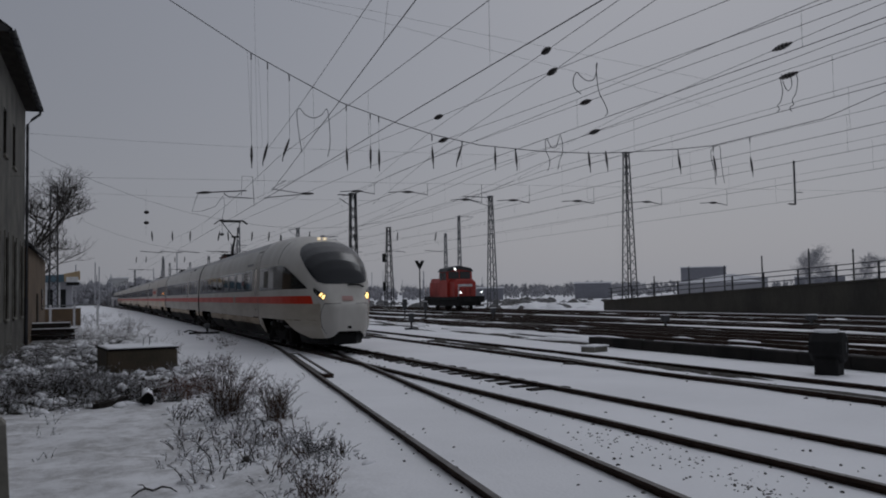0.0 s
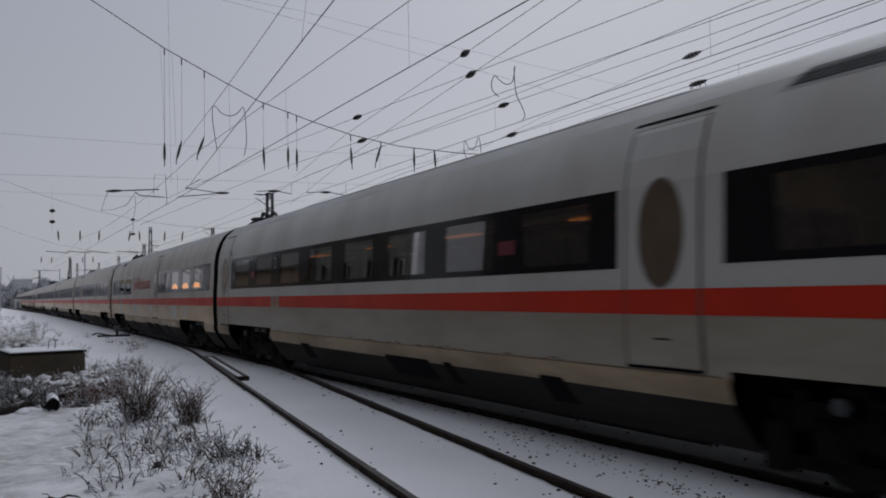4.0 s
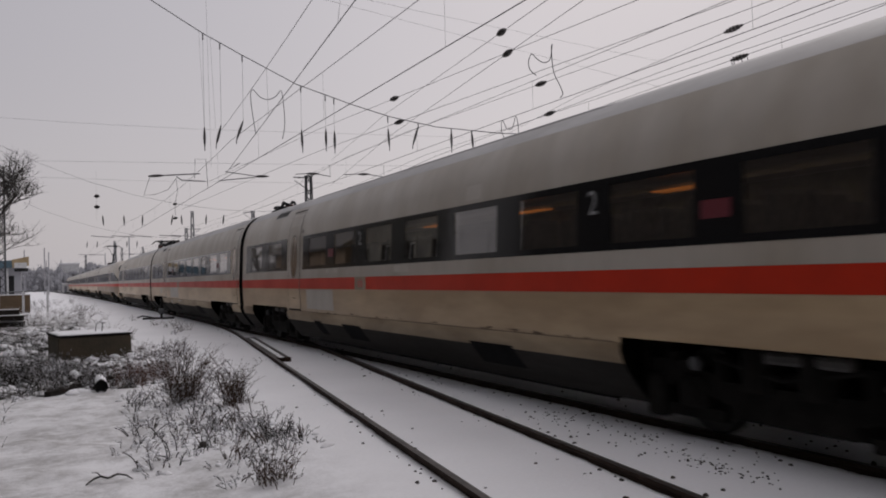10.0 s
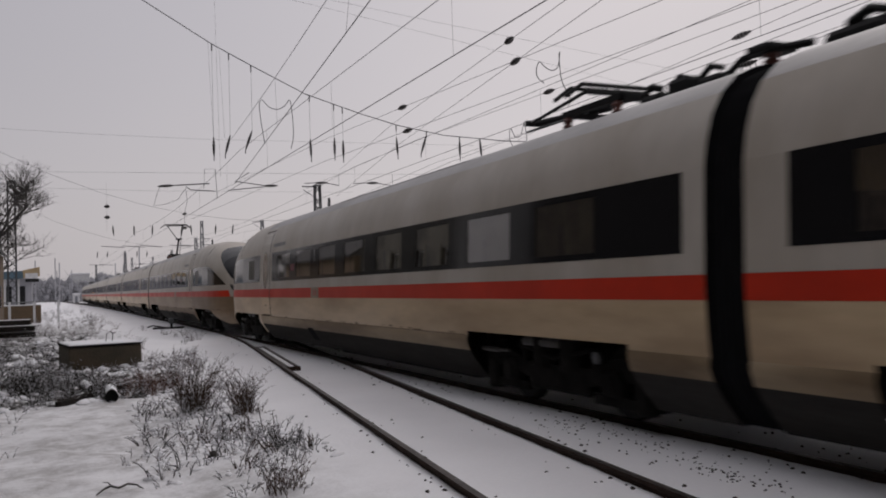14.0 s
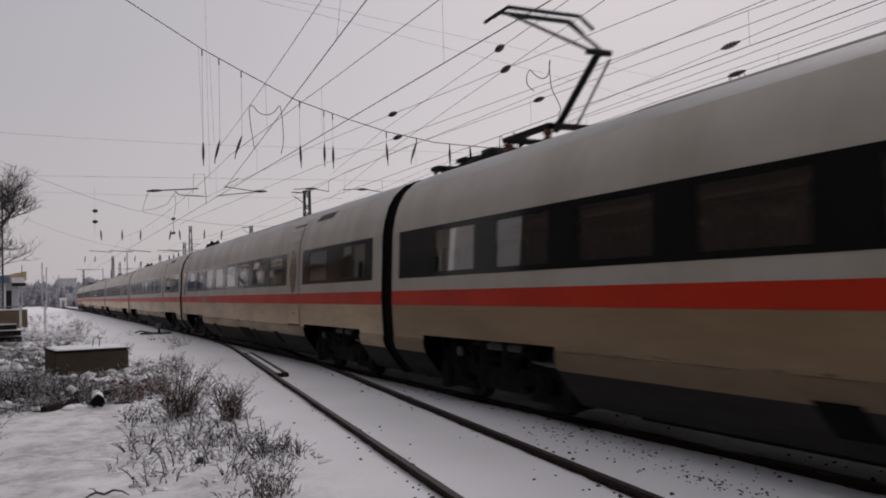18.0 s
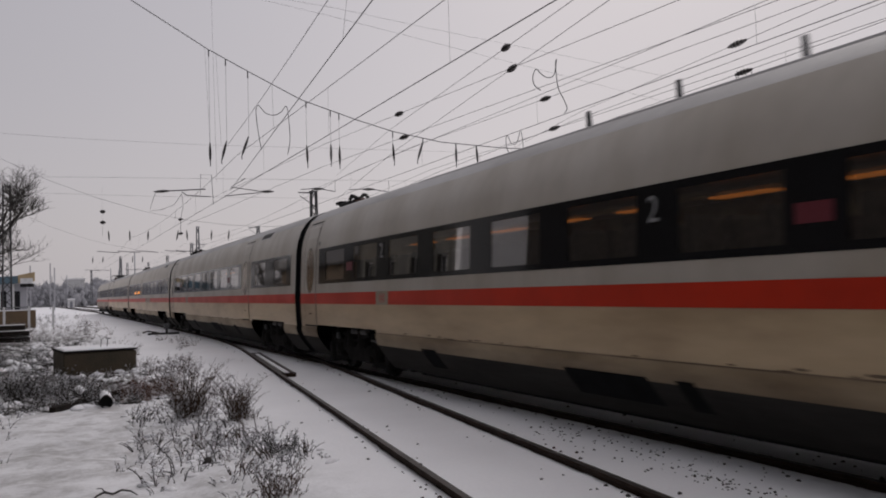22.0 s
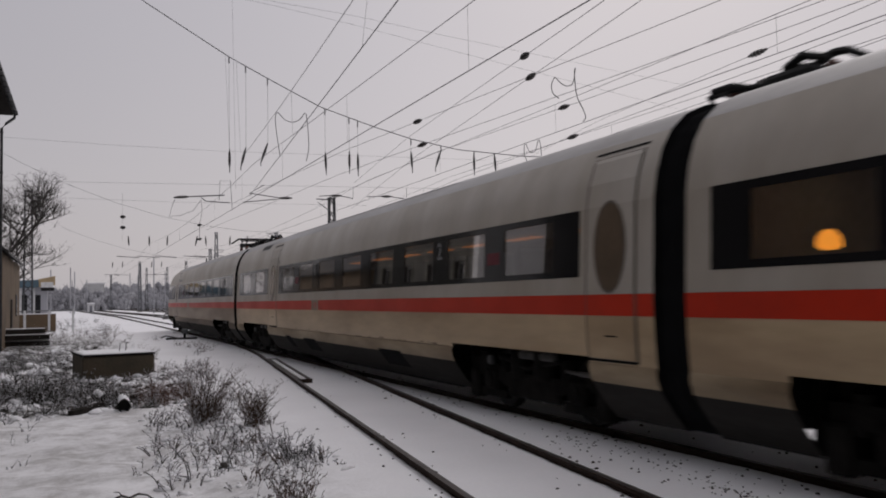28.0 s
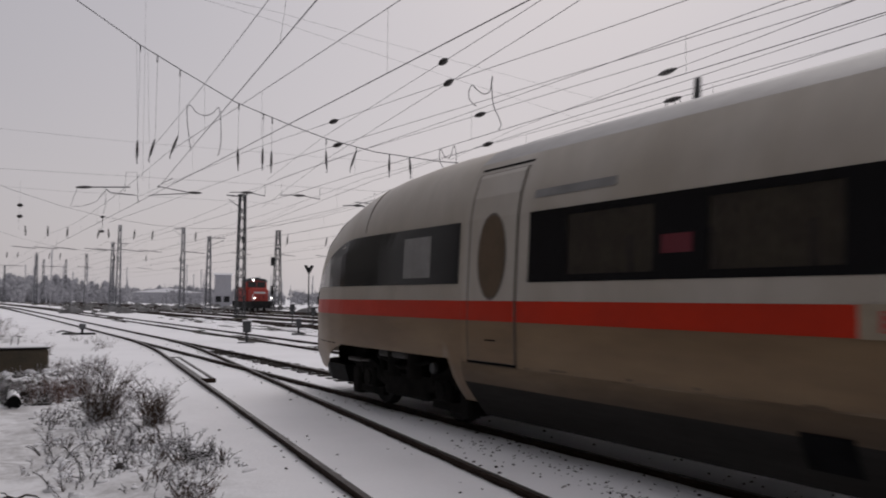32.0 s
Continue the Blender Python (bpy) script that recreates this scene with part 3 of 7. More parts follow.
def disc_patch(oc, zc, ro, rz, off, side, power=2.0, nose=False, z_low=None):
    """A rounded panel of the flank."""
    vs, fs = [side_point(oc, zc, off, side, nose)], []
    k, rings = 28, 4
    for r in range(1, rings + 1):
        for i in range(k):
            w = 2 * math.pi * i / k
            c, s = math.cos(w), math.sin(w)
            o = oc + ro * r / rings * math.copysign(abs(c) ** (2 / power), c)
            z = zc + rz * r / rings * math.copysign(abs(s) ** (2 / power), s)
            vs.append(side_point(o, z, off, side, nose))
    for i in range(k):
        fs.append((0, 1 + i, 1 + (i + 1) % k))
    for r in range(rings - 1):
        for i in range(k):
            j = (i + 1) % k
            fs.append((1 + r * k + i, 1 + r * k + k + i, 1 + r * k + k + j, 1 + r * k + j))
    return vs, (fs if side > 0 else [f[::-1] for f in fs])


def ring_patch(oc, zc, ro, rz, width, off, side):
    vs, fs, k = [], [], 36
    for g in (0, width):
        for i in range(k):
            w = 2 * math.pi * i / k
            vs.append(side_point(oc + (ro + g) * math.cos(w), zc + (rz + g) * math.sin(w), off, side, False))
    for i in range(k):
        j = (i + 1) % k
        fs.append((i, k + i, k + j, j) if side > 0 else (j, k + j, k + i, i))
    return vs, fs


SHARED = {}
SKIRTS = []
PAINT = {"top": TRAIN_WHITE}


def shared_part(key, name, build, mat, parent, at=None, smooth=False, label=""):
    """A part whose mesh is built once and then shared."""
    if key not in SHARED:
        s = Shape()
        build(s)
        ob = s.make(name, mat, parent, smooth, label)
        SHARED[key] = ob.data
    else:
        ob = new(name, SHARED[key])
        ob.parent = parent
        if label:
            ob["label"] = label
    if at is not None:
        ob.matrix_basis = at
    return ob


def bogie_frame(s):
    for x in (-1.0, 1.0):
        s.loft([[(x - 0.07, y, 0.50 + h), (x + 0.07, y, 0.50 + h), (x + 0.07, y, 0.72 + h), (x - 0.07, y, 0.72 + h)] for y, h in ((-1.95, 0.05), (-1.35, 0.05), (-0.8, -0.12), (0.8, -0.12), (1.35, 0.05), (1.95, 0.05))])
        for y in (-1.25, 1.25):
            s.box(x - 0.13, x + 0.13, y - 0.2, y + 0.2, 0.30, 0.62, bevel=0.04)
            s.cyl((x - 0.16, y, 0.45), (x + 0.16, y, 0.45), 0.13, 12)
            s.cyl((x, y - 0.36, 0.5), (x, y - 0.36, 0.86), 0.09, 10)
            s.cyl((x, y + 0.36, 0.5), (x, y + 0.36, 0.86), 0.09, 10)
        s.cyl((x, -0.35, 0.55), (x, -0.35, 0.95), 0.2, 14)
        s.cyl((x, 0.35, 0.55), (x, 0.35, 0.95), 0.2, 14)
        s.tube([(x * 1.12, -0.9, 0.85), (x * 1.12, 0.0, 0.7), (x * 1.12, 0.9, 0.85)], 0.035)
        s.box(x - 0.05, x + 0.05, -1.7, -0.85, 0.18, 0.3)
        s.box(x - 0.05, x + 0.05, 0.85, 1.7, 0.18, 0.3)
        s.box(x * 1.02 - 0.05, x * 1.02 + 0.05, -0.75, 0.75, 0.24, 0.5, bevel=0.03)
        for y in (-1.85, 1.85):
            s.box(x - 0.12, x + 0.1, y - 0.14, y + 0.14, 0.14, 0.6, bevel=0.04)
    s.box(-1.0, 1.0, -0.25, 0.25, 0.45, 0.75, bevel=0.05)
    # filling boxes, added to block light from the far side
    for y in (-1.0, 1.0):
        s.box(-0.64, 0.64, y - 0.7, y + 0.7, 0.14, 0.92, bevel=0.1)
        s.box(-0.95, 0.95, y * 1.85 - 0.12, y * 1.85 + 0.12, 0.16, 0.95, bevel=0.04)


def wheel_shape(s):
    rings = []
    for x, r in ((-0.07, 0.30), (-0.07, 0.44), (0.02, 0.45), (0.05, 0.455), (0.05, 0.47), (0.075, 0.47), (0.075, 0.32), (0.03, 0.28), (0.03, 0.12)):
        rings.append([(x, r * math.cos(2 * math.pi * i / 28), r * math.sin(2 * math.pi * i / 28)) for i in range(28)])
    s.loft(rings)


def add_bogie(car, yc):
    b = shared_part("bogie", "bogie", bogie_frame, BOGIE, car, pose(0, yc, 0), label="dark sooty bogie frame")
    for y in (-1.25, 1.25):
        for x, turn in ((-0.75, 0), (0.75, 180)):
            shared_part("wheel", "wheel", wheel_shape, WHEEL, b, pose(x, y, 0.46, 0, 0, turn), smooth=False)
    for x in (-1, 1):
        shared_part("casting", "bogie_casting", lambda s: s.box(-0.06, 0.06, -0.48, 0.5, 0.84, 0.95, bevel=0.03), BOGIE_GREY, b, pose(x * 1.12, -0.3, 0))
        shared_part("damper", "yaw_damper", lambda s: s.cyl((0, -0.42, 0.73), (0, 0.1, 0.73), 0.035, 10).cyl((0, 0.1, 0.73), (0, 0.42, 0.74), 0.022, 8), BOGIE_GREY, b, pose(x * 1.17, -1.55, 0))
        shared_part("cover", "axle_box_cover", lambda s: s.cyl((-0.03, 0, 0), (0.03, 0, 0), 0.075, 14), STEEL_GREY, b, pose(x * 1.17, 1.1, 0.77))
    return b


def seat_shape(s):
    s.box(-0.5, 0.5, -0.22, 0.25, 0.38, 0.52, bevel=0.04)
    for x in (-0.5, 0.02):
        s.box(x, x + 0.48, 0.18, 0.34, 0.5, 1.18, bevel=0.05)
    s.box(-0.42, -0.36, -0.1, 0.2, 0, 0.4)
    s.box(0.36, 0.42, -0.1, 0.2, 0, 0.4)


def panto_parts(car, oc, up):
    """Single-arm roof pantograph, raised or folded, with its base and switchgear."""
    at = lambda x, d, z: (x, oc + d, z)
    base = Shape()
    for x in (-0.42, 0.42):
        base.box(x - 0.045, x + 0.045, oc - 0.5, oc + 0.9, 4.08, 4.16)
    for d in (-0.45, 0.85):
        base.box(-0.45, 0.45, oc + d - 0.05, oc + d + 0.05, 4.08, 4.16)
    pan = base.make("pantograph", BLACK, car, label="raised single-arm pantograph" if up else "folded pantograph")
    for x in (-0.42, 0.42):
        for d in (-0.4, 0.8):
            Shape().tube([at(x, d, z) for z in (3.88, 3.94, 3.98, 4.03, 4.08)], [0.05, 0.08, 0.05, 0.08, 0.04], 8).make("insulator", RED_PORCELAIN, pan)
    if up:
        knee, top = (-1.15, 5.07), (0.4, 6.1)
    else:
        knee, top = (-2.0, 4.30), (0.2, 4.40)
    Shape().tube([at(0, 0.05, 4.16), at(0, knee[0], knee[1])], 0.055, 8).make("lower_arm", BLACK, pan)
    Shape().tube([at(0.12, -0.35, 4.16), at(0.1, knee[0] - 0.12, knee[1] - 0.12)], 0.02, 6).make("link_rod", STEEL_GREY, pan)
    for x in (-0.16, 0.16):
        Shape().tube([at(x * 0.6, knee[0], knee[1]), at(x * 3.2, top[0], top[1] - 0.08)], 0.026, 6).make("upper_arm", BLACK, pan)
    Shape().tube([at(-0.2, knee[0], knee[1]), at(0.2, knee[0], knee[1])], 0.05, 8).make("knee_joint", BLACK, pan)
    for d in (-0.14, 0.14):
        Shape().tube([at(-0.92, top[0] + d, top[1] - 0.2), at(-0.66, top[0] + d, top[1] - 0.01), at(0.66, top[0] + d, top[1] - 0.01), at(0.92, top[0] + d, top[1] - 0.2)], 0.032, 6).make("collector_strip", BLACK, pan)
    Shape().tube([at(-0.55, top[0], top[1] - 0.08), at(0.55, top[0], top[1] - 0.08)], 0.03, 6).make("head_bar", BLACK, pan)
    for k, d in enumerate((1.25, 1.8, 2.35)):
        Shape().box(-0.3, 0.28, oc + d - 0.2, oc + d + 0.22, 3.92, 4.06 + 0.09 * (k % 2), bevel=0.05).make("switchgear", BLACK, car)
        Shape().tube([at(0.1, d - 0.3, 4.1), at(0.1, d - 0.12, 4.22), at(0.12, d + 0.1, 4.14)], 0.04, 6).make("roof_lead", BLACK, car)


def window_band(car, o0, o1, centres, lamps=False, strips=(), half=0.685):
    """Dark glazed band with separate coated panes round the given centres, on both flanks."""
    spans = [c if isinstance(c, tuple) else (c - half, c + half) for c in centres]
    for side in (-1, 1):
        band = Shape()
        cuts = [o0] + [v for sp in spans for v in sp] + [o1]
        for a, b in zip(cuts[::2], cuts[1::2]):
            band.add(*patch(a, b, 2.05, 2.71, 0.004, side))
        for a, b in zip(cuts[:-1], cuts[1:]):
            band.add(*patch(a, b, 1.97, 2.05, 0.004, side))
            band.add(*patch(a, b, 2.71, 2.80, 0.004, side))
        w = band.weld().make("window_band", BLACK_GLASS, car, label="long black glazed window band")
        for a, b in spans:
            Shape().add(*patch(a, b, 2.05, 2.71, -0.006, side)).make("pane", PANE, w, label="sun-coated pane that mirrors the sky")
    for k in strips:
        a, b = spans[k]
        Shape().box(0.66, 0.90, a + 0.12, b - 0.2, 2.83, 2.857).make("reading_light", STRIP_WARM, car, label="warm orange strip light")
    if lamps:
        for a, b in spans:
            oc = (a + b) / 2 + 0.19
            for x in (-0.98,):
                t = shared_part("table", "dining_table", lambda s: s.box(-0.36, 0.36, -0.45, 0.45, 0.70, 0.74, bevel=0.015).cyl((0, 0, 0), (0, 0, 0.7), 0.05, 10), INTERIOR, car, pose(x, oc, 1.26))
                shared_part("shade", "lamp_shade", lambda s: s.loft([[(r * math.cos(a * math.pi / 8), r * math.sin(a * math.pi / 8), z) for a in range(16)] for r, z in ((0.06, 0.79), (0.115, 0.82), (0.10, 0.91), (0.045, 0.97))]), LAMP_WARM, t, pose(0, 0, 0.06), smooth=True, label="glowing orange table lamp")


def door(car, o0, o1, low_paint):
    """Plug door with an oval pane, on both flanks."""
    oc = (o0 + o1) / 2
    for side in (-1, 1):
        d = Shape().add(*patch(o0 + 0.03, o1 - 0.03, 0.99, 3.40, 0.010, side)).make("door", PAINT["top"], car, label="white plug door with an oval pane")
        Shape().add(*patch(o0 + 0.03, o1 - 0.03, 0.992, 1.50, 0.0125, side)).make("kick_panel", low_paint, d)
        seam = Shape().add(*patch(o0 - 0.01, o1 + 0.01, 0.975, 3.41, 0.005, side))
        seam.make("door_seal", SEAM_GREY, d)
        Shape().add(*patch(o0, o1, 0.955, 0.985, 0.02, side)).make("door_step", SEAM, d)
        Shape().add(*ring_patch(oc, 2.31, 0.30, 0.52, 0.03, 0.0145, side)).make("pane_seal", SEAM_GREY, d)
        Shape().add(*disc_patch(oc, 2.31, 0.30, 0.52, 0.0145, side, 2.4)).make("door_pane", DOOR_GLASS, d)
        Shape().add(*patch(o0 + 0.03, o1 - 0.03, 1.50, 1.75, 0.014, side)).make("door_stripe", TRAIN_RED, d)
        Shape().add(*patch(oc - 0.12, oc + 0.12, 1.25, 1.27, 0.013, side)).make("door_grip", SEAM, d)
        Shape().add(*patch(o0 - 0.02, o1 + 0.04, 3.455, 3.485, 0.006, side)).make("door_gutter", SEAM, d)
        if o0 > 10:
            Shape().add(*patch(o0 - 0.22, o0 - 0.13, 2.88, 2.97, 0.008, side)).make("door_lamp", BOGIE_GREY, d)


def shell(car, o0, o1, windows, doors, bogies, low_paint):
    """The painted skin of a car: flanks with window openings, roof, skirts."""
    roof = Shape()
    cuts = sorted({o0, o1, *[v for w in windows for v in w]})
    low_cuts = sorted({o0, o1, *[v for b in bogies for v in b if o0 < v < o1]})
    for side in (-1, 1):
        lower, dirty, skirt, stripe, belt = Shape(), Shape(), Shape(), Shape(), Shape()
        for a, b in zip(cuts[:-1], cuts[1:]):
            if not any(w0 <= a and b <= w1 for w0, w1 in windows):
                lower.add(*patch(a, b, 1.97, 2.80, 0, side))
        for a, b in zip(cuts[:-1], cuts[1:]):
            lower.add(*patch(a, b, 1.75, 1.97, 0, side))
        for a, b in zip(low_cuts[:-1], low_cuts[1:]):
            cut = any(c0 <= a and b <= c1 for c0, c1 in bogies)
            dirty.add(*patch(a, b, 1.0 if cut else 0.94, 1.75, 0, side))
            if not cut:
                belt.add(*patch(a, b, 0.70, 0.94, 0, side))
                skirt.add(*patch(a, b, 0.24, 0.70, 0, side))
        edge_list = sorted([o0, *[v for d in doors for v in d], o1])
        for a, b in zip(edge_list[::2], edge_list[1::2]):
            stripe.add(*patch(a, b, 1.50, 1.75, 0.005, side))
        lower.weld().make("body", PAINT["top"], car, label="white painted flank with black window band")
        dirty.weld().make("lower_flank", low_paint, car, label="brown-grimed cream lower flank")
        belt.weld().make("skirt_belt", TRAIN_SOOTED if low_paint is TRAIN_BROWNED else TRAIN_GRIME, car, smooth=True, label="lower belt caked with brown grime")
        skirt.make("skirt", TRAIN_SKIRT, car, label="sooty underframe skirt with shade put into its colour")
        stripe.make("stripe", TRAIN_RED, car, label="traffic red stripe")
    half = [p for p in PROFILE if p[1] >= 3.57]
    ring = [(-x, z) for x, z in half] + [(x, z) for x, z in half[-2::-1]]
    roof.loft([[(x, o, z) for x, z in ring] for o in np.linspace(o0, o1, 6)], closed=False, caps=False)
    ro = roof.make("roof", TRAIN_ROOF, car, smooth=True, label="dull grey roof")
    for side in (-1, 1):
        cove = [p for p in PROFILE if 2.8 <= p[1] <= 3.57][::-side]
        Shape().loft([[(side * x, o, z) for x, z in cove] for o in np.linspace(o0, o1, 6)], closed=False, caps=False).make("roof_cove", PAINT["top"], car, smooth=True, label="white painted shoulder of the roof")
    # dark boxes added below the floor to block far-side light
    Shape().box(-0.85, 0.85, o0 + 0.2, o1 - 0.2, 0.93, 1.12, bevel=0.03).box(-0.85, 0.85, o0 + 6.3, o1 - 6.3, 0.16, 0.93, bevel=0.05).make("underframe", BOGIE, car)
    # inside: floor, ceiling panels, hidden glow strip, bulkheads
    inner = Shape().box(-1.3, 1.3, o0 + 0.1, o1 - 0.1, 1.12, 1.26).box(-1.25, 1.25, o0 + 0.1, o1 - 0.1, 3.05, 3.1)
    for o in [o0 + 0.35, o1 - 0.4, *[v for d in doors for v in (d[0] - 0.12, d[1] + 0.08)]]:
        if o0 < o < o1:
            inner.box(-1.3, 1.3, o, o + 0.05, 1.26, 3.05)
    for x in (-1.0, 1.0):
        inner.box(x - 0.22, x + 0.22, o0 + 0.4, o1 - 0.5, 2.86, 2.92)
    inner.make("saloon_lining", INTERIOR, car)
    # olive boards added inside the far panes to keep the sky out
    for a, b in windows:
        Shape().box(1.26, 1.29, a + 0.05, b - 0.05, 1.9, 2.85).make("far_pane_blocker", FAR_BLOCKER, car, label="olive board added to block the sky behind the far panes")
    # glowing strip out of view, added to brighten the interior
    strip = Shape()
    for a, b in windows:
        strip.box(-0.22, 0.22, a + 0.3, b - 0.3, 3.03, 3.048)
    strip.make("saloon_glow", SALOON_GLOW, car)
    fair = Shape()
    fair.loft([[(x * w, o, z + dz) for x, z in ((-0.86, 3.70), (-0.80, 3.805), (-0.5, 3.905), (0, 3.955), (0.5, 3.905), (0.80, 3.805), (0.86, 3.70))] for o, w, dz in ((o0 + 4.2, 0.9, -0.08), (o0 + 6.6, 1.0, 0.012), (o1 - 6.6, 1.0, 0.012), (o1 - 4.2, 0.9, -0.08))])
    fair.make("roof_fairing", TRAIN_ROOF, car, label="dull grey roof fairing")
    return ro


def car_end(car, o, way):
    """Closed end wall with the bellows of the gangway."""
    ring = [(-x, z) for x, z in PROFILE] + [(x, z) for x, z in PROFILE[-2::-1]]
    s = Shape()
    vs = [(x, o, z) for x, z in ring]
    s.add(vs, [tuple(range(len(vs)))])
    # black wall: the gap's darkness is put into its colour
    s.make("end_wall", SEAM, car)
    b = Shape()
    rings = []
    for k in range(7):
        f = 0.955 if k % 2 else 0.935
        rings.append([(x * f, o + way * (0.01 + k * 0.048), 0.75 + (z - 0.75) * (0.985 if k % 2 else 0.97)) for x, z in ring])
    b.loft(rings, closed=False, caps=False)
    b.make("bellows", SEAM, car, label="black rubber gangway bellows")


def roof_gear(car, o, way, kind, reach=1.6):
    """High-voltage cable, insulators and switchgear at a car's end."""
    at = lambda d, z, x=0.1: (x, o + way * d, z)
    stand = lambda d, x: Shape().tube([at(d, z, x) for z in (3.9, 3.95, 3.99, 4.03, 4.07, 4.11, 4.15)], [0.06, 0.10, 0.06, 0.10, 0.06, 0.09, 0.04], 10).make("roof_insulator", RED_PORCELAIN, car)
    if not kind:
        stand(0.3, 0.1)
        Shape().tube([at(reach, 3.985), at(reach * 0.6, 4.05), at(0.75, 4.16), at(0.3, 4.19), at(0.02, 4.13), at(-0.26, 4.1)], 0.042, 8).make("roof_cable", BLACK, car)
        Shape().box(-0.12, 0.3, *sorted((o + way * 0.12, o + way * 0.5)), 4.12, 4.2, bevel=0.025).make("cable_clamp", BLACK, car)
        return
    stand(0.16, 0.1)
    stand(0.62, 0.1)
    Shape().box(-0.35, 0.35, *sorted((o + way * 0.05, o + way * 0.72)), 3.9, 4.06, bevel=0.05).make("roof_switch_box", BLACK, car)
    q = Shape().tube([at(-0.28, 4.1), at(0.1, 4.2), at(0.36, 4.15), at(0.62, 4.23), at(0.8, 4.21), at(1.05, 4.07)], 0.045, 6)
    q.tube([at(0.16, 4.15, -0.1), at(0.45, 4.22, -0.15), at(0.75, 4.12, -0.1)], 0.05, 6)
    q.make("switch_arm", BLACK, car)


def mid_car(windows, doors, lit=None, marks=(), patches=(), low_paint=None, reach=1.6):
    car = empty("train_coach", "white high-speed train coach with red stripe and black window band", "train coach", "coaches of the train")
    bogies = [(1.6, 5.7), (CAR_L - 5.7, CAR_L - 1.6)]
    shell(car, 0.27, CAR_L - 0.27, windows, doors, bogies, low_paint)
    for w in windows:
        centres = PANES[w]
        dining = lit is not None and w == lit
        window_band(car, *w, centres, lamps=dining, strips=() if dining or len(centres) < 4 else range(len(SKIRTS) % 2, len(centres), 2 if len(SKIRTS) % 3 else 1))
    for o in DISPLAYS.get(windows[-1], ()) or DISPLAYS.get(windows[0], ()):
        led_display(car, o)
    for d in doors:
        door(car, *d, low_paint)
    car_end(car, 0.27, -1)
    car_end(car, CAR_L - 0.27, 1)
    for yc in (3.65, CAR_L - 3.65):
        add_bogie(car, yc)
    # plates added to block light through the gaps beside the bogies
    for q in (1.46, 5.72, CAR_L - 5.84, CAR_L - 1.58):
        Shape().box(-1.0, 1.0, q, q + 0.12, 0.26, 1.1).make("gap_blocker", BOGIE, car)
    for w in windows:
        if lit is not None and w == lit:
            continue
        k = int((w[1] - w[0]) / 1.0)
        for i in range(k):
            for x in (-0.82, 0.82):
                shared_part("seat", "seat", seat_shape, SEAT, car, pose(x, w[0] + 0.5 + i * (w[1] - w[0]) / k, 1.26))
    for mark in marks:
        class_panel(car, *mark)
    under_gear(car, 6.2, CAR_L - 6.2, OPENINGS[windows[0]])
    roof_gear(car, 0.27, 1, 0, reach)
    roof_gear(car, CAR_L - 0.27, -1, 1)
    roof_vent(car, VENTS[windows[0]])
    for o, z, w, h in patches:
        for side in (-1, 1):
            Shape().add(*patch(o - w / 2, o + w / 2, z - h / 2, z + h / 2, 0.003, side)).make("touch_up_patch", TOUCH_UP, car)
    return car


def led_display(car, o):
    """Dim red destination display behind the glass of a pillar."""
    for side in (-1, 1):
        Shape().add(*patch(o - 0.2, o + 0.2, 2.22, 2.40, 0.0065, side)).make("led_display", LED_RED, car, label="dim red lettered display behind the glass")


def class_panel(car, o, digit, plate=True, flip=1):
    """Class numeral beside a window and the plate that breaks the stripe."""
    for side in (-1, 1):
        if plate:
            pl = Shape().add(*patch(o - 0.33, o + 0.33, 1.495, 1.755, 0.008, side)).make("stripe_plate", PLATE, car)
            Shape().add(*patch(o - 0.15, o + 0.15, 1.545, 1.705, 0.010, side)).make("door_notice", TRAIN_RED_FADED, pl)
        for z in (1.57, 1.625, 1.68) if plate else ():
            Shape().add(*patch(o - 0.11, o + 0.11, z - 0.012, z + 0.012, 0.012, side)).make("notice_bar", PLATE, pl)
        if digit and side * flip < 0:
            Shape().add(*patch(o - 0.30, o + 0.30, 2.03, 2.74, 0.0055, side)).make("pillar_panel", BLACK_GLASS, car)
            m = Matrix(((0, 0, side, side * 1.418), (side, 0, 0, o - side * 0.09), (0, 1, 0, 2.40), (0, 0, 0, 1)))
            lettering("class_numeral", digit, 0.40, m, NUMERAL, car, "pale class numeral")


def roof_vent(car, o):
    """Slanted louvred grille let into the shoulder of the roof."""
    lean = lambda vs: [(x, y - 1.1 * (z - 3.46), z) for x, y, z in vs]
    for side in (-1, 1):
        vs, fs = patch(o - 0.68, o + 0.68, 3.44, 3.64, 0.004, side)
        v = Shape().add(lean(vs), fs).make("roof_vent", TRAIN_ROOF, car, label="louvred roof grille in a grey frame")
        vs, fs = patch(o - 0.6, o + 0.6, 3.465, 3.615, 0.007, side)
        Shape().add(lean(vs), fs).make("vent_recess", VENT, v)
        for k in range(4):
            z = 3.485 + 0.034 * k
            vs, fs = patch(o - 0.58, o + 0.58, z, z + 0.01, 0.014, side)
            Shape().add(lean(vs), fs).make("louvre", BOGIE_GREY, v)


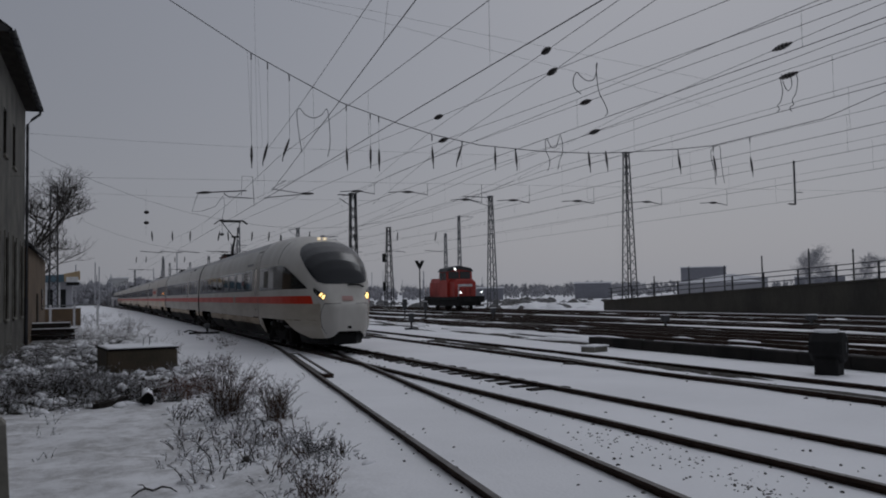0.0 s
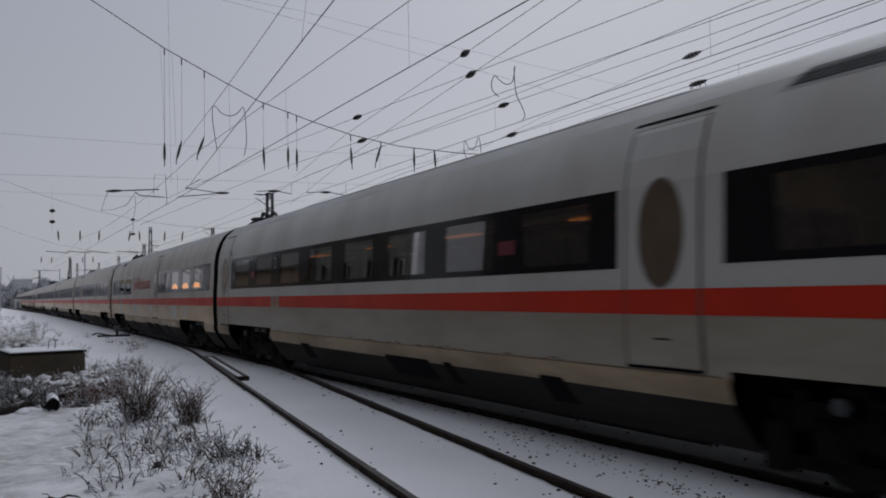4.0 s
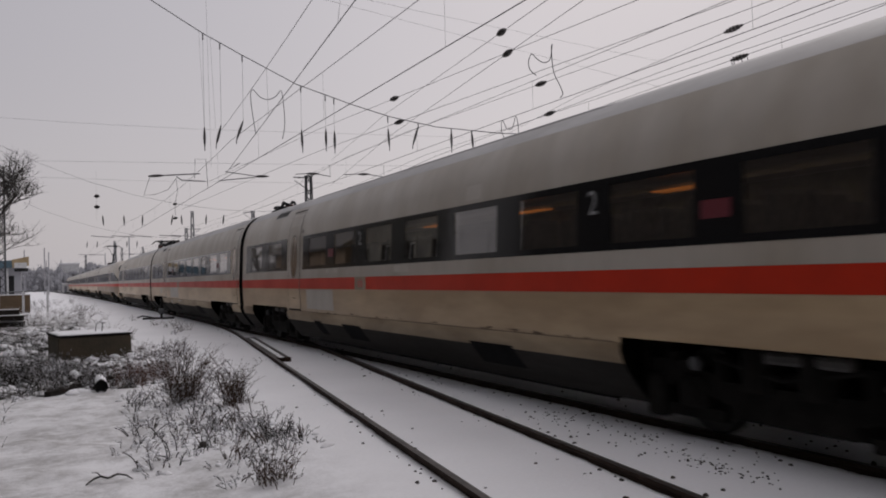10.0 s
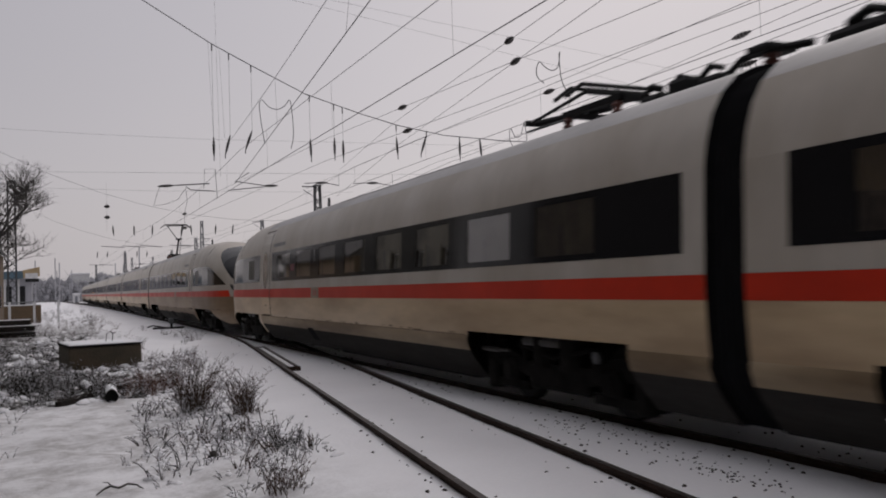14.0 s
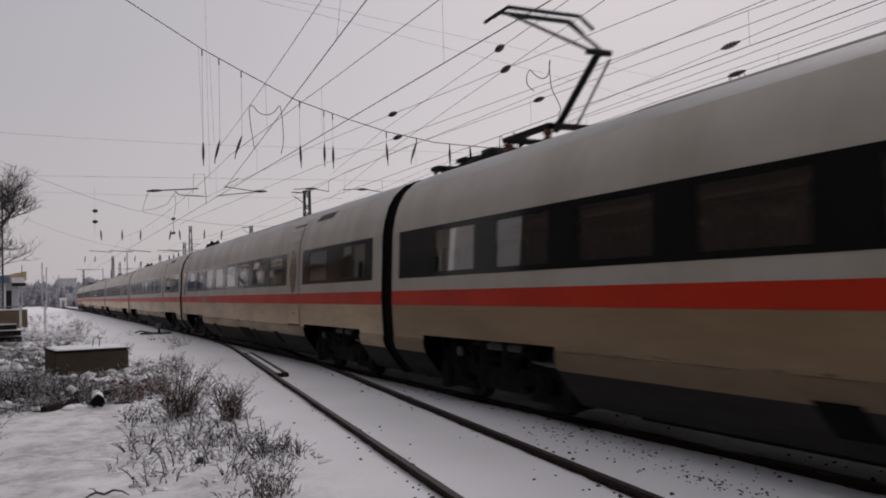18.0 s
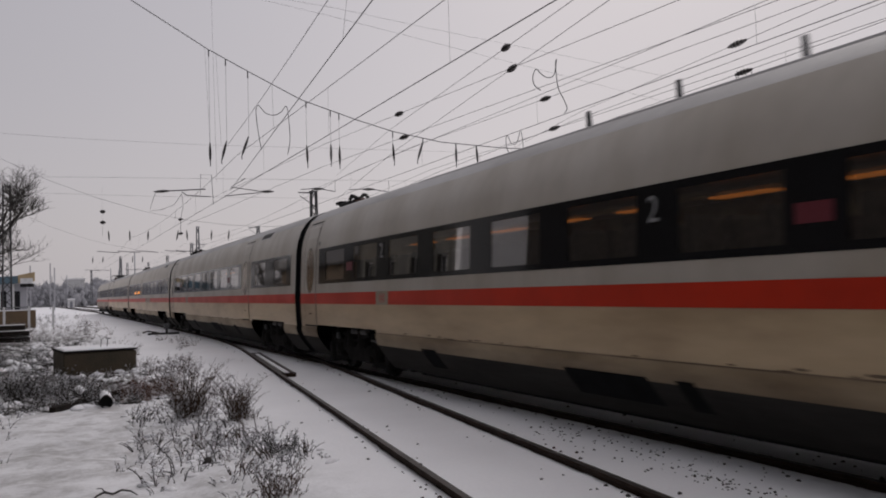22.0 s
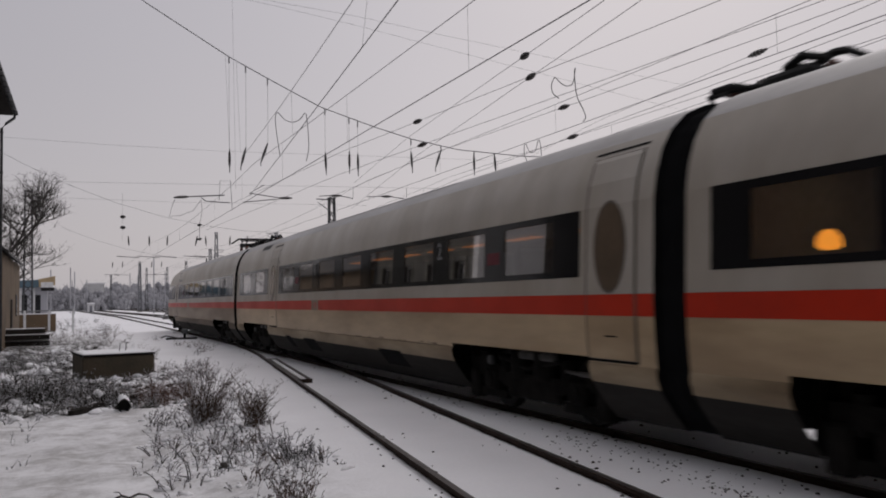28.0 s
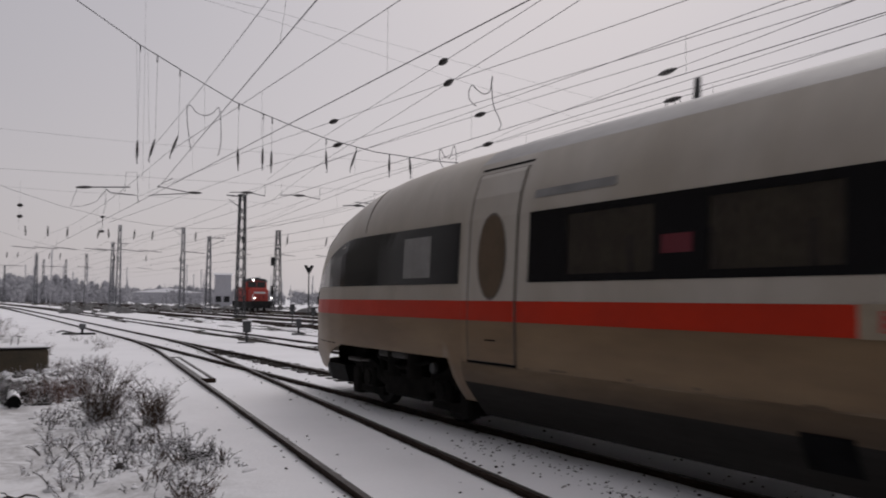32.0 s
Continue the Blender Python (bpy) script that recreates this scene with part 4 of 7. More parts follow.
def under_gear(car, a, b, openings):
    """Boxes hung below the floor, and black patches painted as openings in the skirt."""
    s = Shape()
    o = a
    k = 0
    while o + 2.4 < b:
        s.box(-1.05, 1.05, o, o + 1.7 + 0.4 * (k % 2), 0.38, 1.1, bevel=0.05)
        o += 2.5
        k += 1
    s.make("underfloor_equipment", BOGIE, car)
    # dark line puts the fold's shade into the colour
    for side in (-1, 1):
        Shape().add(*patch(a - 0.4, b + 0.4, 0.932, 0.948, 0.004, side)).make("skirt_crease", CREASE_RUST, car)
    rnd = random.Random(len(SKIRTS) * 7 + 3)
    for side in (-1, 1):
        stains = Shape()
        for _ in range(26):
            q = rnd.uniform(a, b)
            stains.add(*disc_patch(q, 0.962 + rnd.uniform(-0.012, 0.02), rnd.uniform(0.02, 0.13), rnd.uniform(0.006, 0.016), 0.005, side))
        tagged(stains.make("rust_stain", CREASE_RUST, car), kind="stuff")
    SKIRTS.append(car)
    # the dark of each opening is painted on the skirt, without a hole
    for o, w, lean in openings:
        for side in (-1, 1):
            vs, fs = patch(o, o + w, 0.42, 0.745, 0.006, side, cols=1)
            vs = [(x, y + lean * (z - 0.745), z) for x, y, z in vs]
            Shape().add(vs, fs).make("painted_opening", SEAM, car)


def top_point(o, x, off):
    """A point on the nose's upper surface."""
    hw = abs(x) * 1.425 / nose_width(o)
    zz = float(np.interp(hw, PX[:9:-1], PZ[:9:-1]))
    return Vector((x, o - off * 0.6, 1.3 + (zz - 1.3) * (nose_top(o) - 1.3) / 2.65 + off * 0.8))


def nose_shell(car, lit, open_hatch, low_paint, pale):
    start = 0.0 if open_hatch else -0.27
    os_ = sorted([o for o in (-0.27, -0.255, -0.23, -0.2, -0.15, -0.09, -0.04) if o >= start] + [0, 0.05, 0.09, 0.14, 0.2, 0.3, 0.42, 0.56, 0.72, 0.9, *np.linspace(1.1, 7.2, 44)])
    heights = np.array([0, 0.08, 0.18, 0.3, 0.42, 0.54, 0.64, 0.72, 0.80, 0.87, 0.92, 0.955, 0.98, 0.993, 1.0])
    rings = []
    for o in os_:
        zb, zt = nose_bottom(o), nose_top(o)
        if 1.2 < o < 6.9:
            zb = float(np.interp(o, [1.2, 1.9, 2.5, 2.95, 6.9], [0.44, 0.60, 0.86, 0.97, 0.97]))
        zm = min(1.5, zb + 0.6 * (zt - zb))
        zs = np.concatenate([np.linspace(zb, zm, 8)[:-1], zm + (zt - zm) * heights])
        left = [side_point(o, z, 0, -1) for z in zs]
        left[-1] = (0.0, o, zt)
        right = [(-x, y, z) for x, y, z in left[-2::-1]]
        rings.append(left + right)
    s = Shape().loft(rings, closed=False, caps=False)
    s.f.append(tuple(range(len(rings[0]) - 1, -1, -1)))
    body = s.make("nose", [PAINT["top"], low_paint], car, smooth=True, label="rounded white nose of the driving car")
    for f in body.data.polygons:
        if f.center.z < 1.5 and f.center.y > 0.32:
            f.material_index = 1
    # dark box added below the nose, also a light block
    Shape().box(-0.6, 0.6, 1.0, 7.3, 0.22, 1.05, bevel=0.05).make("underframe", BOGIE, car)
    # windscreen
    vs, fs = [], []
    cols = np.linspace(0.34, 2.72, 40)
    ks = [0, 0.15, 0.32, 0.5, 0.66, 0.8, 0.9, 0.965, 1.0]
    for o in cols:
        zl = float(np.interp(o, [0.34, 0.42, 0.60, 0.82, 1.06, 1.5, 2.0, 2.28, 2.47, 2.6, 2.68, 2.72], [2.10, 2.11, 2.17, 2.31, 2.48, 2.77, 3.05, 3.21, 3.33, 3.44, 3.52, 3.575]))
        zt = nose_top(o)
        zl = min(zl, zt - 0.002)
        left = [side_point(o, zl + (zt - zl) * k, 0.0, -1) for k in ks]
        left[-1] = (0.0, o, zt)
        row = left + [(-x, y, z) for x, y, z in left[-2::-1]]
        vs += [(x * 1.006, y - 0.011, z + 0.009) for x, y, z in row]
    w = 2 * len(ks) - 1
    for i in range(len(cols) - 1):
        for j in range(w - 1):
            fs.append((i * w + j, i * w + j + 1, (i + 1) * w + j + 1, (i + 1) * w + j))
    screen = Shape().add(vs, fs).make("windscreen", WINDSCREEN, car, smooth=True, label="large dark oval windscreen")
    wip = Shape()
    for a, b in (((0.28, 0.1), (0.34, 0.62) if lit else (1.45, 0.0)),):
        pts = [top_point(a[0] + (b[0] - a[0]) * q / 6, a[1] + (b[1] - a[1]) * q / 6, 0.05) for q in range(7)]
        wip.tube(pts, 0.028)
    wip.make("wiper", BLACK, screen)
    # cab side windows, stripe, lamps, coupler flap
    for side in (-1, 1):
        vs, fs = [], []
        n = 26
        for i in range(n + 1):
            o = 1.0 + (7.1 - 1.0) * i / n
            zt = 1.978 + (2.80 - 1.985) * math.sin(min(1.0, (o - 1.0) / 2.65) * math.pi / 2) ** 0.92
            for j in range(5):
                vs.append(side_point(o, 1.975 + (zt - 1.975) * j / 4, 0.006, side))
        for i in range(n):
            for j in range(4):
                q = (i * 5 + j, (i + 1) * 5 + j, (i + 1) * 5 + j + 1, i * 5 + j + 1)
                fs.append(q if side > 0 else q[::-1])
        Shape().add(vs, fs).make("cab_window", BLACK_GLASS, car, label="tapering black cab side window")
        # daylight through the cab, painted on the glass as a flat patch
        Shape().add(*patch(5.45, 6.3, 2.07, 2.66, 0.010, side, nose=True, cols=3)).make("cab_daylight", CAB_DAYLIGHT if pale else CAB_DAYLIGHT_DIM, car, label="patch painted as daylight seen through the cab")
        st = Shape()
        vs, fs = [], []
        n = 30
        for i in range(n + 1):
            for j in range(3):
                z = 1.50 + 0.125 * j
                k = i / n
                o = (0.66 + 0.5 * (z - 1.5)) * (1 - k) + 7.2 * k
                vs.append(side_point(min(o, 7.2), z, 0.006, side))
        for i in range(n):
            for j in range(2):
                q = (i * 3 + j, (i + 1) * 3 + j, (i + 1) * 3 + j + 1, i * 3 + j + 1)
                fs.append(q if side > 0 else q[::-1])
        st.add(vs, fs).make("nose_stripe", TRAIN_RED, car)
        hv, hf = disc_patch(0.40, 1.80, 0.27, 0.085, 0.012, side, 3.0, True)
        hv = [(x, y, z + 0.55 * (y - 0.40)) for x, y, z in hv]
        lamp = Shape().add(hv, hf).make("headlamp_housing", BLACK_GLASS if lit else HEADLAMP_OFF, car, label="dark headlamp glass")
        for o, z in ((0.24, 1.70), (0.35, 1.76)):
            x, y, _ = side_point(o, z, 0.0, side)
            c = (x - side * 0.03, y - 0.06, z)
            Shape().cyl(c, (c[0], c[1] + 0.02, z), 0.068, 14).make("headlamp", HEADLAMP if lit else HEADLAMP_OFF, lamp)
            if not lit:
                continue
            # hood added to hide part of the glow from the side
            hood = [[(c[0] + side * 0.004 + r * math.cos(a * math.pi / 8), yy, z + r * math.sin(a * math.pi / 8)) for a in range(16)] for r, yy in ((0.071, y + 0.02), (0.075, y - 0.09), (0.083, y - 0.08), (0.083, y + 0.04))]
            Shape().loft(hood, caps=False).make("added_lamp_hood", BLACK, lamp)
    if lit:
        t = top_point(3.1, 0.0, 0.02)
        for x in (-0.1, 0.1):
            Shape().box(x - 0.055, x + 0.055, t.y - 0.05, t.y + 0.03, t.z - 0.02, t.z + 0.05, bevel=0.015).make("top_lamp", TOP_LAMP, car)
    # seams of the coupler flap, plough and badge
    for side in (-1, 1):
        Shape().tube([side_point(0.12 + 0.20 * math.sin(i * math.pi / 12), 0.58 + 0.92 * i / 12, -0.004, side) for i in range(13)] + [side_point(o, 1.50, -0.004, side) for o in (0.06, 0.0, -0.08, -0.15, -0.19)][:3 if open_hatch else 5], 0.011).make("flap_seam", SEAM, body)
    for side in (-1, 1):
        Shape().tube([side_point(3.9, z, 0.0, side) for z in np.linspace(2.85, 3.7, 9)], 0.009).make("nose_joint", SEAM_GREY, body)
    for side in (-1, 1):
        Shape().tube([side_point(o, 0.98, -0.004, side) for o in np.linspace(0.42, 2.6, 12)], 0.009).make("skirt_seam", SEAM, body)
    b = [Vector((-0.17, -0.135, 1.585)), Vector((0.17, -0.135, 1.585)), Vector((0.17, -0.02, 1.73)), Vector((-0.17, -0.02, 1.73))]
    Shape().add(b, [(0, 1, 2, 3)]).make("badge", BADGE, body, label="small red badge")
    pl = Shape().loft([[(x * w, y, z) for x, z in ((-1, 0.56), (1, 0.56), (0.9, 0.24), (-0.9, 0.24))] for y, w in ((0.22, 0.36), (0.7, 0.72), (1.4, 0.95), (2.3, 1.0))])
    pl.make("snow_plough", BLACK, car)
    if open_hatch:
        # the cavity's darkness is a black sheet over the nose
        for side in (-1, 1):
            vs, fs, cols_o = [], [], np.linspace(0.0, 0.34, 12)
            for o in cols_o:
                zt, zb = 1.50 - 0.12 * (o / 0.34) ** 6, max(nose_bottom(o), 0.5) + 0.2 * (o / 0.34) ** 5
                for j in range(7):
                    vs.append(side_point(o, zb + (zt - zb) * j / 6, 0.012, side))
            for i in range(11):
                for j in range(6):
                    q = (i * 7 + j, (i + 1) * 7 + j, (i + 1) * 7 + j + 1, i * 7 + j + 1)
                    fs.append(q if side > 0 else q[::-1])
            Shape().add(vs, fs).make("painted_hatch", SEAM, car, label="coupler hatch painted black like an open cavity")
        Shape().box(-0.58, 0.58, -0.02, -0.008, 0.56, 1.50).make("hatch_front", SEAM, car)
    cp = Shape().box(-0.07, 0.07, -0.285, -0.2, 0.74, 0.82, bevel=0.02) if not open_hatch else Shape().cyl((0, -0.06, 1.0), (0, 0.3, 1.0), 0.16, 12)
    cp.make("coupler_socket", BLACK, body)


def add_antenna(car, o):
    Shape().tube([(0, o, 3.9), (0, o, 4.0), (0, o, 4.02), (0, o + 0.02, 4.3)], [0.09, 0.08, 0.045, 0.035], 8).make("antenna", STEEL, car)


def end_car(lit, panto, open_hatch=False, mark="2", flip=1, low_paint=None):
    """Driving car; its nose is at its own y = 0."""
    car = empty("train_driving_car", "white rounded-nosed driving car of a high-speed train", "train coach", "coaches of the train")
    windows, doors = [(8.7, 26.85)], [(7.35, 8.47)]
    bogies = [(2.6, 6.9), (END_L - 5.7, END_L - 1.6)]
    shell(car, 7.2, END_L - 0.27, windows, doors, bogies, low_paint)
    nose_shell(car, lit, open_hatch, low_paint, panto == open_hatch)
    for w in windows:
        window_band(car, *w, [10.1 + 2.07 * k for k in range(8)], strips=(1, 3))
    led_display(car, 11.1)
    for d in doors:
        door(car, *d, low_paint)
    car_end(car, END_L - 0.27, 1)
    for yc in (4.9, END_L - 3.65):
        add_bogie(car, yc)
    # added plates again, closing the bright gaps beside the bogies
    for q in (7.24, END_L - 5.84, END_L - 1.58):
        Shape().box(-1.0, 1.0, q, q + 0.12, 0.26, 1.1).make("gap_blocker", BOGIE, car)
    for i in range(16):
        for x in (-0.82, 0.82):
            shared_part("seat", "seat", seat_shape, SEAT, car, pose(x, 9.0 + i * 1.08, 1.26))
    class_panel(car, 13.3, mark, True, flip)
    for side in (-1, 1):
        Shape().add(*patch(8.75, 10.2, 2.96, 3.06, 0.006, side)).make("name_bar", TRAIN_GREY, car)
    under_gear(car, 7.2, END_L - 6.2, [(8.9 + 0.68 * k, 0.3, 1.1) for k in range(5)] + [(14.2, 1.2, 0.2), (17.3, 0.5, 0.2)] if panto else [(12.4, 0.5, 0.2)])
    roof_gear(car, END_L - 0.27, -1, 0)
    panto_parts(car, END_L - 3.75, panto)
    add_antenna(car, 10.0)
    return car


BADGE = material("faded_red_badge", (0.46, 0.27, 0.24), 0.5, vary=0.2, scale=3, fine=20, bump=0.0)
PLATE = material("grimy_cream_plate", (0.36, 0.30, 0.22), 0.6, vary=0.2, scale=3, fine=20, bump=0.0)
NUMERAL = material("pale_numeral", (0.27, 0.27, 0.27), 0.5, vary=0.1, bump=0)
VENT = material("dark_roof_grille", (0.07, 0.068, 0.066), 0.7, vary=0.3, scale=3, fine=30, bump=0.3)
WINDSCREEN = material("dark_windscreen", (0.022, 0.023, 0.026), 0.2, vary=0.15, scale=0.8, fine=6, bump=0.0, spec=0.22)
L2 = ([(0.77, 5.72), (7.22, 24.05)], [(6.0, 7.1), (24.25, 25.25)])
L4 = ([(1.75, 18.6), (20.1, 25.1)], [(0.58, 1.6), (18.82, 19.92)])
L3 = ([(0.75, 10.15), (17.72, 25.15)], [(10.27, 11.37)])
L3R = ([(0.75, 14.78), (16.15, 25.25)], [(14.95, 16.0)])
PANES = {
    L2[0][0]: (1.9, 4.45), L2[0][1]: [8.4 + 2.06 * k for k in range(8)],
    L4[0][0]: [3.08 + 2.04 * k for k in range(8)], L4[0][1]: (21.4, 23.7),
    L3[0][0]: (2.5, 4.57, 6.62, 8.68), L3[0][1]: (18.95, 21.4, 23.9),
    L3R[0][0]: (3.05, (4.5, 5.2), 7.0, 8.95, 11.0, 13.05), L3R[0][1]: (17.4, 19.6, 21.8, 24.0),
}
VENTS = {L2[0][0]: 4.55, L4[0][0]: 21.45, L3[0][0]: 22.1, L3R[0][0]: 3.55}
OPENINGS = {
    L2[0][0]: ((17.4, 0.6, 0.2), (11.8, 1.65, 0.2), (11.05, 0.28, 0.2), (8.3, 0.5, 0.2)),
    L4[0][0]: ((17.2, 0.6, 0.2), (14.5, 1.2, 0.2), (8.2, 1.3, 0.2)),
    L3[0][0]: ((16.85, 0.75, 0.2), (11.8, 1.65, 0.2), (10.1, 1.2, 0.2), (8.2, 0.43, 0.2)),
    L3R[0][0]: ((17.0, 0.6, 0.2), (12.4, 1.3, 0.2), (8.0, 0.5, 0.2)),
}
# touched-up paint: place, height, length, height of each patch
RETOUCHED = [
    (),
    ((20.45, 3.17, 0.32, 0.25), (17.5, 3.34, 0.34, 0.22), (17.7, 2.86, 0.35, 0.09), (21.5, 1.24, 0.7, 0.47), (18.75, 1.25, 0.6, 0.46), (16.5, 1.24, 1.4, 0.47), (12.0, 1.31, 1.05, 0.33), (6.75, 1.26, 1.4, 0.45), (4.75, 1.28, 0.28, 0.26), (4.35, 1.3, 0.46, 0.38), (5.5, 1.89, 1.35, 0.11), (6.83, 0.815, 0.4, 0.12), (5.3, 2.87, 0.45, 0.12)),
    ((22.5, 2.96, 0.5, 0.26), (20.95, 2.96, 0.45, 0.24), (23.15, 1.22, 0.55, 0.26), (16.7, 1.06, 0.95, 0.13), (16.78, 0.80, 0.37, 0.15), (16.4, 1.88, 0.9, 0.12), (14.9, 3.05, 1.2, 0.4)),
    ((23.4, 3.05, 0.4, 0.25), (17.2, 1.25, 2.1, 0.46), (16.2, 1.91, 0.86, 0.1), (9.3, 2.97, 0.5, 0.22), (12.1, 1.88, 0.7, 0.12)),
    ((21.65, 3.08, 0.6, 0.36), (23.5, 3.12, 0.5, 0.36), (18.3, 3.03, 0.8, 0.3), (15.75, 1.245, 2.8, 0.47), (16.7, 0.80, 0.4, 0.14), (14.0, 0.87, 0.9, 0.05), (20.75, 1.32, 0.55, 0.3), (14.1, 1.9, 1.3, 0.1), (10.2, 1.9, 0.6, 0.12)),
]
DISPLAYS = {L2[0][1]: (9.45, 21.75), L4[0][0]: (4.13, 16.3)}

CARS = []  # car, place of its own origin behind the train's tip, turned round or not


def build_train():
    o = 0.0
    for unit in (0, 1):
        lit = unit == 0
        paint = TRAIN_BROWNED if unit else TRAIN_DIRTY
        PAINT["top"] = TRAIN_CLEAN if unit == 0 else TRAIN_WHITE
        first = end_car(lit, True, unit == 1, low_paint=paint if unit else TRAIN_GREYED)
        CARS.append((first, o, 0))
        o += END_L
        plan = [L2, L3, L4, L4, L4] if unit == 0 else [L2, L2, L2, L3R, L4]
        numerals = [[(19.7, "2")], [(21.6, "")], [(14.3, "2"), (6.14, "2", False)], [(14.3, "2"), (6.14, "2", False)], [(14.3, "2"), (6.14, "2", False)]] if unit == 0 else [[(19.75, "2")], [(19.75, "2"), (11.55, "2", False)], [(19.6, "2")], [], [(6.14, "2", False), (14.3, "1")]]
        for (windows, doors), marks in zip(plan, numerals):
            dining = windows == L3[0]
            PAINT["top"] = TRAIN_CLEAN if o < 30 else TRAIN_WHITE
            c = mid_car(windows, doors, lit=windows[0] if dining else windows[1] if windows == L3R[0] else None, marks=marks, low_paint=TRAIN_GREYED if o < 50 else TRAIN_DIRTY, patches=() if unit else RETOUCHED[len(CARS) - 1], reach=1.1 if unit else 3.0)
            if 230 < o < 250:
                for q in (10.7, 12.7, 14.7):
                    add_antenna(c, q)
            if dining:
                for side in (-1, 1):
                    m = Matrix(((0, 0, -1, -1.412), (-1, 0, 0, 17.0), (0, 1, 0, 2.18), (0, 0, 0, 1))) if side < 0 else Matrix(((0, 0, 1, 1.412), (1, 0, 0, 12.2), (0, 1, 0, 2.18), (0, 0, 0, 1)))
                    lettering("lettering", "BordRestaurant", 0.76, m, TRAIN_RED_FADED, c, "pale red lettering")
            if windows == L3R[0]:
                for side in (-1, 1):
                    pl = Shape().add(*patch(9.7, 12.5, 1.49, 1.76, 0.008, side)).make("stripe_plate", PLATE, c)
                m = Matrix(((0, 0, -1, -1.436), (-1, 0, 0, 12.4), (0, 1, 0, 1.55), (0, 0, 0, 1)))
                lettering("lettering", "BordRestaurant", 0.36, m, BADGE, c, "pale red lettering")
            CARS.append((c, o, 0))
            o += CAR_L
        last = end_car(False, False, unit == 0, "1", -1, low_paint=paint)
        o += END_L
        CARS.append((last, o, 180))


build_train()


def train_tip(t):
    """Where the train's leading tip stands at t seconds."""
    # offsets that fit the train to the camera's view, not its real motion
    view_offset = np.interp(t, [0, 2, 3, 6, 7, 8, 9, 10, 12, 13, 17, 18, 19, 20, 21, 22, 23, 24, 25, 26, 28.5, 30, 31, 32], [0, -0.04, 0.02, 0.04, -0.17, 0.12, -0.11, 0, 0.03, 0.17, 0.13, 0.05, 0.12, 0.05, 0.06, 0, -0.06, -0.1, -0.12, 0.05, -0.04, 0.1, 0, -0.06])
    return -3.23229e-06 * t ** 4 - 7.52569e-04 * t ** 3 + 8.50714e-02 * t ** 2 - 13.6420854 * t + 25.7853 + float(view_offset)

# ---- overhead line ----
WIRED = [12.0, 15.8, 19.6, 22.9, 27.5, 33.0]
SAG = {12.0: -0.55, 15.8: -0.3}
SPANS = [-30.0, 36.0, 87.0, 140.0, 195.0, 255.0, 320.0]


def span_line(x):
    return 36.6 - 0.115 * x


def messenger_z(y):
    """Height of the carrying wire: high at each span, sagging between."""
    for a, b in zip(SPANS[:-1], SPANS[1:]):
        if a <= y <= b:
            k = (y - a) / (b - a)
            return 7.55 - 4 * (0.12 if a < 0 else 0.55) * k * (1 - k)
    return 7.3


def wire(thing, name, pts, r, mat=None):
    return Shape().tube(pts, r, 5).make(name, mat or WIRE, thing)


def catenary(path, label, drop0=0, dz=0.0, r=0.0082):
    """Contact wire, carrying wire and droppers along a track."""
    t = empty("catenary", label, "overhead line", "overhead lines of the yard", "structure")
    ys = [y for y in range(-28, 250, 2)]
    wire(t, "contact_wire", [(path(y), y, 6.15) for y in ys[::3]], r)
    wire(t, "carrying_wire", [(path(y), y, messenger_z(y) + dz) for y in ys], r * 0.8)
    for k, y in enumerate(range(-20 + drop0, 90, 8)):
        wire(t, "dropper", [(path(y), y, 6.15), (path(y), y, messenger_z(y) + dz)], 0.003)
    return t


catenary(lambda y: TRAIN_X - 0.1, "contact and carrying wire over the main track", 3, r=0.0105)
for i, x in enumerate(WIRED):
    catenary(lambda y, x=x: x + 0.15 * math.sin(y / 40 + i), "contact and carrying wire over a siding", (i * 3) % 8, SAG.get(x, -0.1))
nb = empty("catenary", "contact and carrying wire over the branch track", "overhead line", "overhead lines of the yard", "structure")
wire(nb, "contact_wire", [(3.26 + 0.101 * y, y, 6.15) for y in (-12, 10, 36)], 0.0095)
wire(nb, "carrying_wire", [(3.72 + 0.0797 * y, y, 7.45 + 0.0009 * (y - 18) ** 2) for y in range(-12, 38, 4)], 0.0075)
for y in (14.2, 23):
    wire(nb, "dropper", [(3.26 + 0.101 * y, y, 6.15), (3.72 + 0.0797 * y, y, 7.45)], 0.003)


def insulator(s, a, b, r):
    """Ribbed porcelain rod between two points."""
    a, b = Vector(a), Vector(b)
    n = 13
    pts = [a + (b - a) * i / (n - 1) for i in range(n)]
    rs = [r * (0.22 + 0.9 * math.sin(math.pi * i / (n - 1)) ** 0.8) * (1.0 if i % 2 else 0.7) for i in range(n)]
    s.tube(pts, rs, 8)


# the cross span over all tracks, with its droppers and hanging insulators
span = empty("cross_span", "steel cross span wire carrying rows of insulators over the tracks", "cross span", kind="structure")
SPAN_PTS = [(-9.5, 23.0), (2.85, 13.91), (6.04, 11.92), (7.67, 11.06), (9.82, 9.97), (12.14, 9.2), (13.82, 8.72), (15.96, 8.32), (18.9, 8.12), (21.4, 8.1), (23.13, 8.2), (25.78, 8.42), (27.67, 8.64), (34.0, 10.2), (52.0, 17.5)]
wire(span, "head_wire", [(x, span_line(x), z) for x, z in SPAN_PTS], 0.019)


def span_z(x):
    return float(np.interp(x, [p[0] for p in SPAN_PTS], [p[1] for p in SPAN_PTS]))


